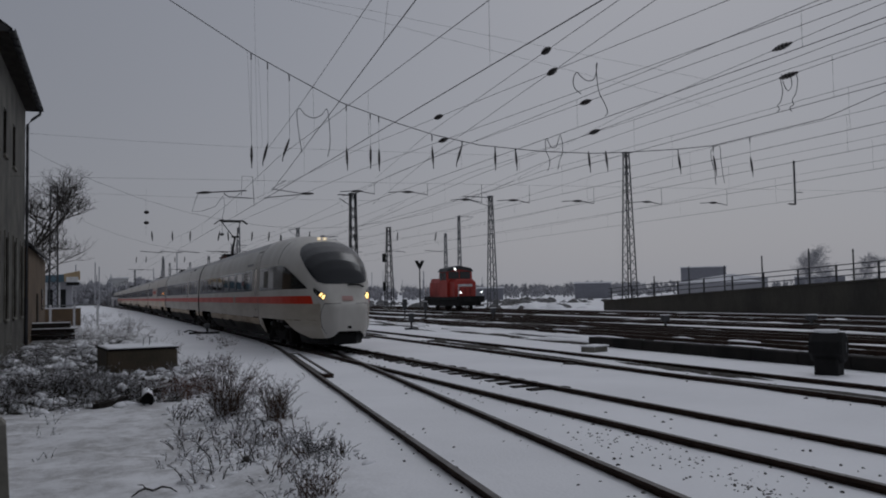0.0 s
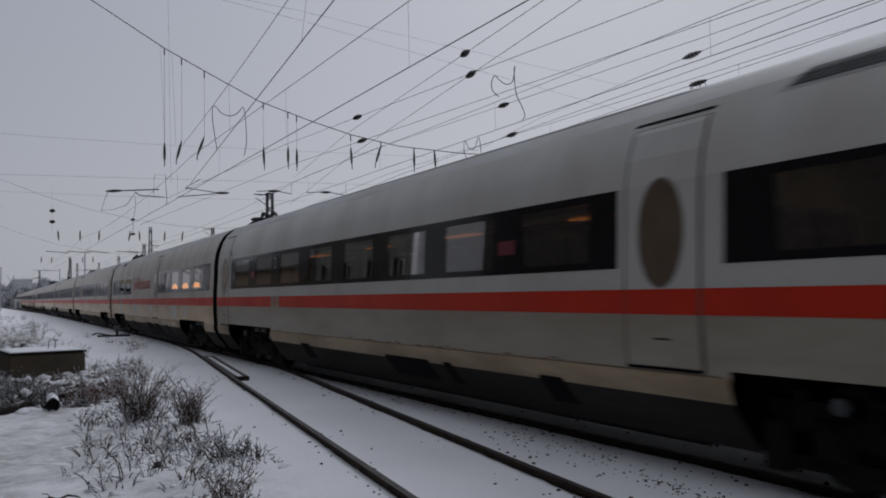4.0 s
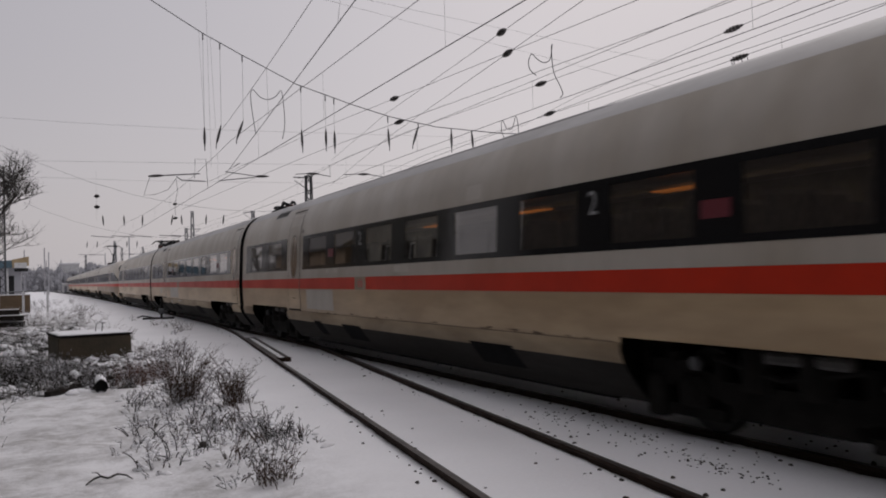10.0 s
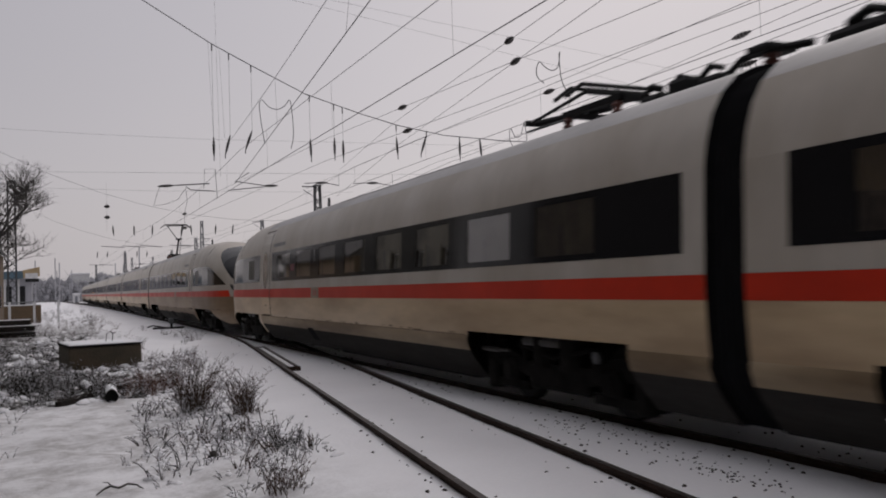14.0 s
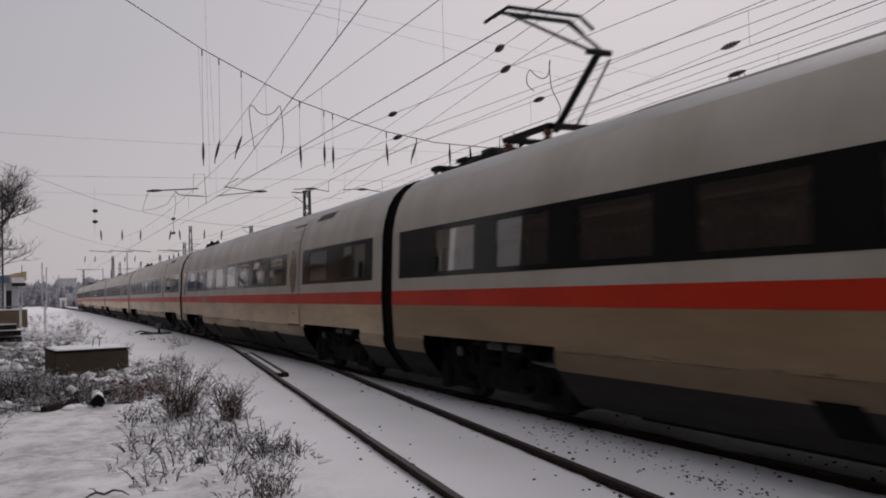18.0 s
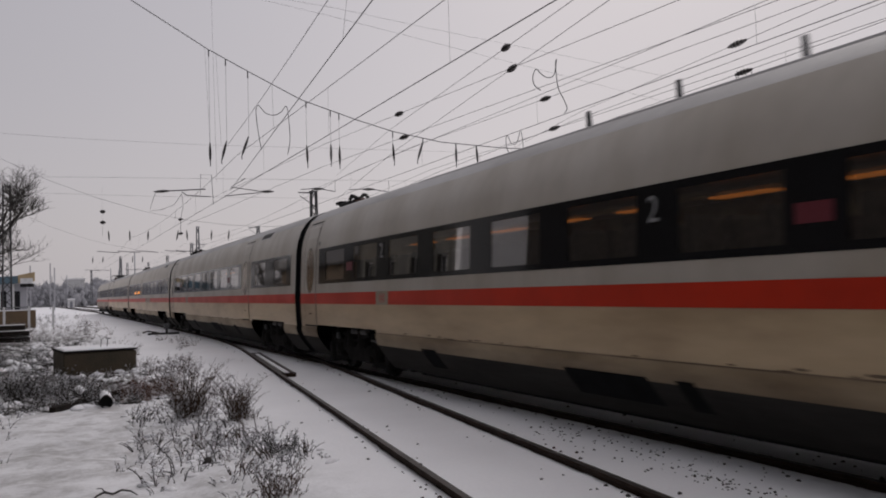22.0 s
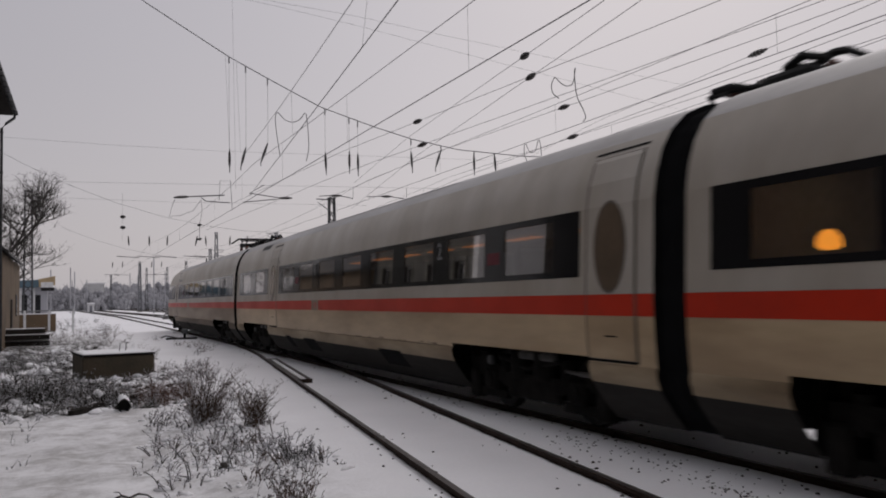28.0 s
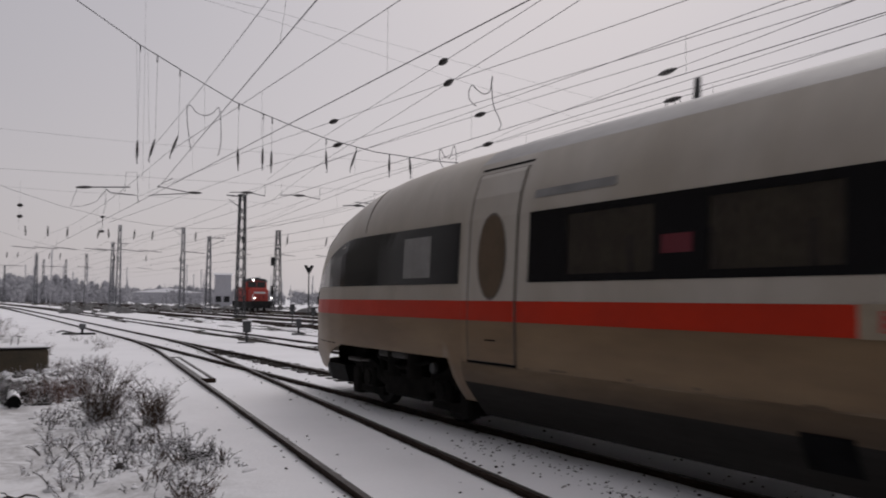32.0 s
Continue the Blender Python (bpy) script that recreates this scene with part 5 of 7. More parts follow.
for x, z, lean in ((6.06, 7.21, 0), (6.51, 7.31, 0.22), (7.32, 7.52, 0.3), (10.03, 7.2, -0.03), (11.03, 7.28, 0), (11.4, 7.19, 0), (13.8, 7.36, -0.05), (14.85, 7.46, 0.28), (16.65, 7.33, 0), (17.67, 7.35, -0.06), (21.24, 7.35, -0.08), (22.12, 7.4, -0.1), (25.9, 7.37, -0.12), (27.81, 7.33, -0.14), (29.83, 7.32, -0.12)):
    y = span_line(x)
    s = Shape()
    insulator(s, (x, y, z), (x + lean, y, z + 0.85), 0.058)
    s.make("insulator", PORCELAIN, span, label="dark ribbed hanging insulator")
    wire(span, "dropper", [(x + lean, y, z + 0.8), (x + lean * 1.02, y, span_z(x + lean))], 0.006)
    wire(span, "clamp", [(x, y, z + 0.02), (x, y, z - 0.14)], 0.02)
    wire(span, "hanger", [(x + lean, y, span_z(x + lean)), (x + lean, y, span_z(x + lean) - 0.28)], 0.026)
lower = wire(span, "lower_wire", [(x, span_line(x) - 0.1, 6.55) for x in (-9, 4, 12, 20, 30, 45)], 0.004)
for x, w in ((10.4, 1.5), (12.6, 1.8), (15.2, 1.5), (17.4, 1.6), (20.5, 1.7), (24.0, 1.6), (27.5, 1.6)):
    y = span_line(x) - 0.15
    s = Shape()
    h = 6.12 if x < 14 else 5.82
    s.tube([(x - w / 2, y, h), (x, y, h + 0.06), (x + w / 2, y, h - 0.06)], 0.018)
    s.tube([(x + w / 2, y, h - 0.06), (x + w / 2, y, 6.55)], 0.008)
    s.make("steady_arm", STEEL, span)
    s = Shape()
    insulator(s, (x - 0.3, y, h + 0.03), (x + 0.25, y, h + 0.05), 0.06)
    s.make("insulator", PORCELAIN, span)
# the two pull-off arms over the main track and the branch, with slack jumpers
s = Shape()
insulator(s, (3.83, 36.0, 5.99), (4.49, 36.0, 6.04), 0.062)
s.make("insulator", PORCELAIN, span)
Shape().tube([(4.49, 36.0, 6.04), (5.86, 36.0, 6.14)], 0.026, 6).tube([(4.93, 36.0, 6.01), (5.12, 36.0, 5.87), (6.08, 36.0, 5.83)], 0.02, 6).make("steady_arm", STEEL, span)
wire(span, "jumper", [(3.93, 36.0, 5.98), (3.81, 36.0, 5.69), (3.68, 36.0, 5.22), (4.11, 36.0, 5.27), (4.61, 36.0, 5.47), (4.93, 36.0, 5.94)], 0.009)
wire(span, "jumper", [(5.65, 36.0, 5.93), (5.68, 36.0, 6.73), (6.11, 36.0, 6.74), (6.17, 36.0, 5.51)], 0.011)
wire(span, "pendant_wire", [(4.93, 36.0, 5.88), (4.97, 36.0, 5.44), (4.86, 36.0, 4.9), (4.86, 36.0, 4.3)], 0.008)
for z in (4.89, 4.32):
    s = Shape()
    insulator(s, (4.77, 36.0, z - 0.02), (4.95, 36.0, z + 0.02), 0.06)
    s.make("insulator", PORCELAIN, span)
Shape().tube([(7.49, 36.0, 6.62), (6.89, 36.0, 6.25), (8.07, 36.0, 6.1)], 0.02, 6).tube([(6.63, 36.0, 5.87), (8.08, 36.0, 6.04)], 0.02, 6).make("steady_arm", STEEL, span)
s = Shape()
insulator(s, (8.07, 36.0, 6.08), (8.7, 36.0, 6.1), 0.062)
s.make("insulator", PORCELAIN, span)
feeder = empty("feeder_cable", "thin feeder cables high above the yard", "cable", kind="structure")
wire(feeder, "cable", [(-6, 36.0, 15.6), (7.88, 36.0, 14.51), (11.63, 36.0, 14.29), (16.06, 36.0, 13.84), (30, 36.0, 12.6)], 0.005)
wire(feeder, "cable", [(-6, 36.0, 15.6), (7.88, 36.0, 14.35), (11.62, 36.0, 13.87), (16.05, 36.0, 13.22), (30, 36.0, 11.2)], 0.005)
wire(feeder, "cable", [(-14, 60.0, 12.6), (2.38, 60.0, 12.16), (9.59, 60.0, 12.1), (30, 60.0, 12.4)], 0.006)
wire(feeder, "cable", [(-14, 60.0, 8.8), (-2.02, 60.0, 8.62), (6.38, 60.0, 8.51), (20, 60.0, 8.6)], 0.005)

# anchor wires with tension insulators, and looped jumpers
for a, b, k, size in (((13.64, 35.03, 8.81), (9.97, 14.78, 7.7), 0.775, 0.5), ((13.88, 35.0, 7.91), (10.69, 14.53, 7.7), 0.708, 0.55), ((10.65, 35.38, 8.05), (12.14, 14.03, 7.7), 0.355, 0.5), ((10.64, 35.38, 7.12), (14.03, 15.48, 7.7), 0.33, 0.5), ((14.66, 34.91, 8.09), (14.88, 15.42, 7.7), 0.562, 0.5), ((15.93, 34.77, 7.03), (16.87, 17.21, 7.7), 0.497, 0.5), ((22.89, 33.97, 9.94), (15.42, 13.04, 7.7), 0.775, 0.9), ((20.0, 34.3, 8.05), (17.88, 15.17, 7.7), 0.812, 0.6)):
    t = empty("anchor_wire", "tensioned anchor wire with a dark porcelain insulator", "overhead line", "anchor wires", "structure")
    A, B = Vector(a), Vector(b)
    far_end = A + (A - B) * 0.9
    near_end = B + (B - A) * 1.2
    wire(t, "wire", [far_end + Vector((0, 0, -0.5)), A, B, near_end + Vector((0, 0, 0.2))], 0.0078)
    p = A + (B - A) * k
    d = (B - A).normalized()
    s = Shape()
    insulator(s, p - d * size * 0.7, p + d * size * 0.7, 0.082)
    s.make("insulator", PORCELAIN, t)


def loop(pts, label="looped jumper cable between overhead wires"):
    t = empty("jumper_cable", label, "cable", "looped jumpers", "structure")
    P = [Vector(p) for p in pts]
    out = []
    for i in range(len(P) - 1):
        p0, p1, p2, p3 = P[max(i - 1, 0)], P[i], P[i + 1], P[min(i + 2, len(P) - 1)]
        for q in range(8):
            k = q / 8
            out.append(0.5 * ((2 * p1) + (p2 - p0) * k + (2 * p0 - 5 * p1 + 4 * p2 - p3) * k * k + (3 * p1 - p0 - 3 * p2 + p3) * k ** 3))
    wire(t, "cable", out + [P[-1]], 0.007 + 0.00025 * P[0].y)


loop([(8.1, 35.6, 7.78), (7.95, 35.6, 8.8), (7.91, 35.6, 9.46), (8.03, 35.6, 9.63), (8.29, 35.6, 9.36), (8.64, 35.6, 9.27), (8.96, 35.6, 9.42), (9.19, 35.6, 9.68), (9.28, 35.6, 9.2), (9.32, 35.6, 8.24), (9.21, 35.6, 7.64)])
loop([(11.35, 18.6, 6.71), (11.17, 18.6, 6.84), (11.14, 18.6, 7.05), (11.24, 18.6, 7.24), (11.37, 18.6, 7.14), (11.57, 18.6, 7.05), (11.77, 18.6, 7.15), (11.85, 18.6, 7.53), (11.82, 18.6, 7.39), (11.87, 18.6, 6.83), (12.03, 18.6, 6.52), (12.12, 18.6, 6.3), (12.04, 18.6, 6.17)])
loop([(18.39, 19.2, 7.8), (18.46, 19.2, 7.43), (18.37, 19.2, 7.11), (18.25, 19.2, 6.99), (18.32, 19.2, 6.89), (18.23, 19.2, 6.81)])
loop([(18.95, 19.2, 8.03), (19.04, 19.2, 7.8), (18.96, 19.2, 7.42), (18.81, 19.2, 7.19), (18.86, 19.2, 7.06), (18.71, 19.2, 6.97), (18.77, 19.2, 6.84)])
loop([(18.44, 19.2, 7.91), (18.53, 19.2, 7.6), (18.66, 19.2, 7.45), (18.81, 19.2, 7.62), (18.78, 19.2, 7.88)])
loop([(19.08, 34.3, 7.22), (19.22, 34.3, 7.69), (19.01, 34.3, 8.17), (19.06, 34.3, 8.7), (19.29, 34.3, 8.32), (19.57, 34.3, 8.37), (19.78, 34.3, 8.91), (19.89, 34.3, 8.22), (19.71, 34.3, 7.71), (19.62, 34.3, 7.3)])
loop([(27.76, 33.4, 6.76), (27.7, 33.4, 7.42), (27.55, 33.4, 7.94), (27.57, 33.4, 8.46), (28.05, 33.4, 8.63), (28.11, 33.4, 7.96), (28.21, 33.4, 7.26), (28.28, 33.4, 6.86)])
# thin guy droppers that hang from far above over the main track
for x, z in ((6.06, 12.0), (6.5, 11.7), (6.3, 19.0)):
    wire(span, "guy_wire", [(x, span_line(x), 8.0 if z < 15 else 6.4), (x - 0.15, span_line(x), z)], 0.004)


def lattice_mast(x, y, h, w0, w1, label, arm=0, mat=None, bays=None):
    """Four tapering corner legs with zigzag bracing on every side."""
    mat = mat or STEEL
    t = empty("catenary_mast", label, "catenary mast", "masts of the yard", "structure", at=pose(x, y, 0))
    corners = ((-1, -1), (1, -1), (1, 1), (-1, 1))
    at = lambda c, k: Vector((c[0] * (w0 + (w1 - w0) * k) / 2, c[1] * (w0 + (w1 - w0) * k) / 2, -0.3 + (h + 0.3) * k))
    for c in corners:
        Shape().tube([at(c, 0), at(c, 1)], 0.055 + 0.004 * h * 0.3, 4).make("leg", mat, t)
    n = bays or max(6, round(h / 0.85))
    for i in range(4):
        a, b = corners[i], corners[(i + 1) % 4]
        s = Shape()
        for k in range(n):
            p, q = (a, b) if k % 2 else (b, a)
            s.tube([at(p, k / n), at(q, (k + 1) / n)], 0.035, 4)
        s.make("bracing", mat, t)
    Shape().box(-w1 / 2 - 0.1, w1 / 2 + 0.1, -w1 / 2 - 0.1, w1 / 2 + 0.1, h, h + 0.1).make("cap", mat, t)
    Shape().box(-w0 / 2 - 0.2, w0 / 2 + 0.2, -w0 / 2 - 0.2, w0 / 2 + 0.2, -0.6, 0.05, bevel=0.05).make("footing", CONCRETE, t)
    if arm:
        s = Shape().tube([(0, 0, h - 0.1), (arm, 0, h - 0.05)], 0.05, 5).tube([(0, 0, h - 1.2), (arm * 0.9, 0, h - 0.35)], 0.035, 5)
        s.make("arm", mat, t)
        s = Shape()
        insulator(s, (arm * 0.45, 0, h - 0.08), (arm * 0.75, 0, h - 0.06), 0.07)
        s.make("insulator", PORCELAIN, t)
    return t


lattice_mast(21.6, 74.7, 10.8, 0.72, 0.45, "dark lattice catenary mast among the sidings", arm=-1.4)
sm = lattice_mast(35.2, 105.5, 10.3, 1.0, 0.4, "heavy dark lattice signal mast", bays=16)
Shape().box(-0.85, -0.4, -0.2, 0.2, 5.9, 7.0, bevel=0.05).make("signal_head", BLACK, sm)
Shape().box(-0.8, -0.5, -0.2, 0.2, 2.2, 3.4, bevel=0.05).make("relay_case", BLACK, sm)
lattice_mast(43.9, 93.0, 13.2, 0.95, 0.36, "tall lattice mast with a cantilever arm", arm=-3.6, mat=STEEL_GREY)
lattice_mast(48.45, 71.3, 15.2, 1.1, 0.4, "tall tapering lattice mast behind the ramp", arm=0)
lattice_mast(-3.68, 94.0, 13.0, 0.8, 0.62, "lattice mast behind the kiosk", bays=16)
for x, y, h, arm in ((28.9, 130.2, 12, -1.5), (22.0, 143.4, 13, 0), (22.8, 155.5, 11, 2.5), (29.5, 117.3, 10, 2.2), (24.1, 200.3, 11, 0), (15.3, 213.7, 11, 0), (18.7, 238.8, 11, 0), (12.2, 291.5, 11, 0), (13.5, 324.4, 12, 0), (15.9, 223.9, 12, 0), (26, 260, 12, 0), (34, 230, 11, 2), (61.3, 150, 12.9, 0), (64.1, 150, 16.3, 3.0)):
    lattice_mast(x, y, h, 0.7, 0.32, "distant lattice mast with haze in its colour", arm=arm, mat=FAR_STEEL, bays=9)
# short posts with arms that hang the wires over the far sidings
for x, y, z0, z1 in ((32.59, 33.33, 5.9, 8.1), (37.13, 29.72, 5.9, 8.0)):
    t = empty("hanging_post", "slim steel drop post holding a wire over the sidings", "post", "drop posts", "structure")
    Shape().tube([(x, y, z0), (x, y, z1)], 0.05, 6).make("post", STEEL, t)
    s = Shape()
    insulator(s, (x - 0.5, y, z0 + 0.02), (x + 0.1, y, z0), 0.05)
    s.make("insulator", PORCELAIN, t)
    Shape().tube([(x, y, z0 + 0.6), (x + 0.5, y, z0 + 0.62)], 0.02, 5).make("arm", STEEL, t)
# second and third spans farther down the line
for y0, xs in ((87.0, (5.2, 7.0, 8.6, 11.2, 12.2, 14.4, 16.0, 20.0, 24.5, 29.0, 33.0)), (140.0, (6.0, 7.4, 11.6, 13.0, 16.5, 20.5, 25.0, 30.0))):
    t = empty("cross_span", "distant cross span with hanging insulators", "cross span", kind="structure")
    wire(t, "head_wire", [(x, y0 - 0.1 * x, 8.5 + 0.011 * (x - 20) ** 2) for x in range(-12, 50, 4)], 0.012)
    for x in xs:
        s = Shape()
        insulator(s, (x, y0 - 0.1 * x, 7.2), (x + random.uniform(-0.1, 0.2), y0 - 0.1 * x, 8.2), 0.08)
        s.make("insulator", PORCELAIN, t)
        s = Shape().tube([(x - 1.1, y0 - 0.1 * x, 6.25), (x + 0.9, y0 - 0.1 * x, 6.1)], 0.03, 5)
        s.make("steady_arm", STEEL, t)
# two insulators on a thin wire, no lamps
t = empty("insulator_pair", "pair of dark insulators hanging on a thin wire", "insulator", kind="structure")
wire(t, "wire", [(3.2, 60.0, 5.9), (3.2, 60.0, 9.0)], 0.004)
for z in (6.75, 7.45):
    s = Shape()
    insulator(s, (3.05, 60.0, z), (3.4, 60.0, z), 0.13)
    s.make("insulator", PORCELAIN, t)


# ---- the ramp with its retaining wall ----
def ramp_z(y):
    return float(np.interp(y, [-60, 0, 40, 47.6, 53.5, 60.5, 64.5, 72.1], [4.3, 3.7, 2.24, 1.91, 1.65, 1.34, 1.17, 0.81]))


ramp = empty("retaining_wall", "long dark concrete ramp wall with snow on top", "retaining wall", kind="structure")
wy = [-50 + 4.52 * i for i in range(28)]
for i, (a, b) in enumerate(zip(wy[:-1], wy[1:])):
    rings = []
    for y in (a + 0.006, b - 0.006):
        z = ramp_z(y)
        rings.append([(45.9, y, -0.6), (45.9, y, z - 0.14), (45.8, y, z - 0.12), (45.8, y, z), (46.5, y, z), (46.5, y, -0.6)])
    Shape().loft(rings).make("wall_panel", WALL_CONC, ramp)
rings = [[(46.5, y, -0.5), (46.5, y, ramp_z(y) - 0.06), (47.2, y, ramp_z(y) + 0.04), (58, y, ramp_z(y) + 0.12), (66, y, 0.2), (66, y, -0.5)] for y in wy]
Shape().loft(rings).make("ramp_fill", SNOW, ramp)
rl = empty("railing", "dark steel railing along the top of the ramp", "railing", kind="structure")
for i in range(26):
    y = -14 + i * 3.4
    z = ramp_z(y)
    Shape().box(46.1, 46.2, y - 0.05, y + 0.05, z, z + 1.12).make("post", STEEL, rl)
for dz in (0.38, 0.74, 1.1):
    Shape().tube([(46.15, y, ramp_z(y) + dz) for y in np.linspace(-14, 71.5, 40)], 0.035, 5).make("rail", STEEL, rl)
for y, h in ((61, 2.9), (56.5, 2.6), (52.2, 3.0), (47.5, 3.1), (43.6, 2.7), (40.5, 3.4), (36, 3.0), (31, 3.2), (66, 2.4)):
    p = empty("lamp_pole", "thin dark pole standing on the ramp", "pole", "poles on the ramp")
    Shape().tube([(47.5, y, ramp_z(y) - 0.1), (47.5, y, ramp_z(y) + h - 0.5)], [0.07, 0.05], 6).make("pole", STEEL, p)

# ---- trackside equipment ----
sig = empty("shunting_signal", "dark octagonal shunting signal box capped with snow", "signal", at=pose(14.6, 14.1, -0.16, 0, 0, 29))
ring = lambda r, y: [(r * math.cos(math.radians(22.5 + 45 * i)) * 0.95, y, 0.62 + r * math.sin(math.radians(22.5 + 45 * i))) for i in range(8)]
Shape().loft([ring(0.31, -0.30), ring(0.345, -0.26), ring(0.345, 0.30), ring(0.29, 0.38)]).make("housing", BLACK, sig)
Shape().box(-0.26, 0.26, -0.2, 0.28, -0.1, 0.4, bevel=0.03).make("stand", BLACK, sig)
Shape().box(0.04, 0.09, -0.31, -0.302, 0.52, 0.72).make("signal_bar", STEEL_GREY, sig)
Shape().loft([[(x * w, y, z) for x, y in ((-0.13, -0.2), (0.10, -0.18), (0.14, 0.05), (0.12, 0.28), (-0.12, 0.3), (-0.15, 0.0))] for w, z in ((1.0, 0.93), (0.95, 0.975), (0.7, 1.0))]).make("snow_cap", SNOW, sig)
bx1 = empty("cable_box", "small grey trackside cable box", "box", at=pose(14.4, 23.2, -0.13, 0, 0, 20))
Shape().box(-0.36, 0.36, -0.25, 0.25, -0.1, 0.16, bevel=0.03).make("case", CONCRETE, bx1)
Shape().box(-0.39, 0.39, -0.28, 0.28, 0.162, 0.21, bevel=0.02).make("lid", SNOW, bx1)
for x, y, h, w in ((10.55, 35.4, 0.95, 0.34), (15.8, 43.7, 0.85, 0.3), (26.5, 36.0, 0.6, 0.4), (33.0, 33.0, 0.5, 0.5), (26.0, 55.0, 0.8, 0.35), (21.9, 62.0, 1.5, 0.35), (23.0, 60.5, 1.3, 0.3)):
    t = empty("point_indicator", "small dwarf signal on a short post beside a track", "signal", "dwarf signals", at=pose(x, y, -0.13, 0, 0, -15))
    Shape().box(-0.05, 0.05, -0.05, 0.05, -0.05, h * 0.55).make("post", STEEL, t)
    Shape().box(-w / 2, w / 2, -0.14, 0.14, h * 0.5, h, bevel=0.03).make("lantern", STEEL, t)
    Shape().box(-w / 2 - 0.02, w / 2 + 0.02, -0.16, 0.16, h + 0.001, h + 0.04, bevel=0.015).make("snow_cap", SNOW, t)
    Shape().box(-0.35, 0.35, -0.2, 0.2, -0.04, 0.08, bevel=0.02).make("foot", STEEL, t)
pm = empty("point_machine", "dark point lever with round lantern beside the turnout", "point machine", at=pose(5.25, 45.6, -0.14))
Shape().box(-0.75, 0.75, -0.18, 0.18, -0.02, 0.14, bevel=0.03).make("base", BLACK, pm)
Shape().cyl((0.15, 0, 0.1), (0.15, 0, 0.34), 0.06, 10).make("post", BLACK, pm)
Shape().box(-0.0, 0.3, -0.13, 0.13, 0.32, 0.58, bevel=0.05).make("lantern", STEEL_GREY, pm)
Shape().tube([(-0.1, 0, 0.1), (-0.75, 0.02, 0.24), (-1.0, 0.02, 0.16)], 0.04, 6).make("lever", BLACK, pm)
ys_ = empty("y_sign", "dark V-shaped board on a slim pole", "signpost", at=pose(34.1, 91.3, -0.14))
Shape().tube([(0, 0, 0), (0, 0, 4.8)], 0.07, 6).make("pole", STEEL, ys_)
Shape().loft([[(-0.58, y, 5.65), (-0.2, y, 5.65), (0, y, 5.3), (0.2, y, 5.65), (0.58, y, 5.65), (0.12, y, 4.75), (-0.12, y, 4.75)] for y in (-0.06, 0.06)]).make("board", BLACK, ys_)


# ---- the shunting locomotive ----
def build_loco():
    t = empty("shunting_locomotive", "red diesel shunting locomotive with lit headlamps", "locomotive")
    Shape().box(-1.45, 1.45, -5.1, 5.1, 0.95, 1.25, bevel=0.05).make("frame", BLACK, t)
    Shape().box(-1.2, 1.2, -4.9, 4.9, 0.45, 0.95, bevel=0.05).make("underframe", BLACK, t)
    hood = Shape().loft([[(-0.95, y, 1.25), (-1.0, y, 2.55 + h), (-0.75, y, 2.95 + h), (0.75, y, 2.95 + h), (1.0, y, 2.55 + h), (0.95, y, 1.25)] for y, h in ((-4.75, -0.12), (-4.6, 0.0), (-0.4, 0.0))])
    hood.make("long_hood", LOCO_RED, t)
    hood = Shape().loft([[(-1.2, y, 1.25), (-1.2, y, 2.55 + h), (-0.9, y, 2.8 + h), (0.9, y, 2.8 + h), (1.2, y, 2.55 + h), (1.2, y, 1.25)] for y, h in ((1.9, 0.0), (3.4, 0.0), (3.5, -0.1))])
    hood.make("short_hood", LOCO_RED, t)
    cab = Shape().loft([[(-1.45, y, 1.25), (-1.45, y, 3.4), (-1.2, y, 3.75), (0, y, 3.95), (1.2, y, 3.75), (1.45, y, 3.4), (1.45, y, 1.25)] for y in (-0.35, 1.9)])
    cab.make("cab", LOCO_RED, t)
    Shape().loft([[(-1.55, y, 3.5), (-1.25, y, 3.82), (0, y, 4.03), (1.25, y, 3.82), (1.55, y, 3.5), (0, y, 3.7)] for y in (-0.6, 2.1)]).make("cab_roof", STEEL, t)
    for x0 in (-1.15, 0.15):
        Shape().box(x0 - 0.1, x0 + 1.1, 1.902, 1.93, 2.86, 3.5, bevel=0.01).make("cab_window", WINDOW_DARK, t)
        Shape().box(x0, x0 + 1.0, -0.38, -0.352, 3.0, 3.45, bevel=0.01).make("cab_window", WINDOW_DARK, t)
    for x in (-1.475, 1.452):
        for y0 in (-0.1, 0.95):
            Shape().box(x, x + 0.023, y0 - 0.05, y0 + 0.85, 2.75, 3.42).make("cab_window", WINDOW_DARK, t)
    Shape().tube([(0.3, -2.2, 2.9), (0.3, -2.2, 3.45)], 0.14, 10).make("exhaust", BLACK, t)
    for y in (-5.15, 5.15):
        sgn = 1 if y > 0 else -1
        Shape().box(-1.5, 1.5, min(y, y - sgn * 0.15), max(y, y - sgn * 0.15), 0.75, 1.3, bevel=0.03).make("buffer_beam", BLACK, t)
        for x in (-0.87, 0.87):
            b = Shape().cyl((x, y, 1.03), (x, y + sgn * 0.4, 1.03), 0.1, 10)
            b.cyl((x, y + sgn * 0.4, 1.03), (x, y + sgn * 0.47, 1.03), 0.24, 14)
            b.make("buffer", BLACK, t)
            Shape().cyl((x * 1.32, y * 0.99, 1.62), (x * 1.32, y * 0.99 + sgn * 0.08, 1.62), 0.065, 12).make("headlamp", LOCO_LAMP if sgn > 0 else HEADLAMP_OFF, t)
            Shape().tube([(x * 1.55, y * 0.98, 1.25), (x * 1.55, y * 0.98, 2.1)], 0.045, 5).make("handrail", WHITE, t)
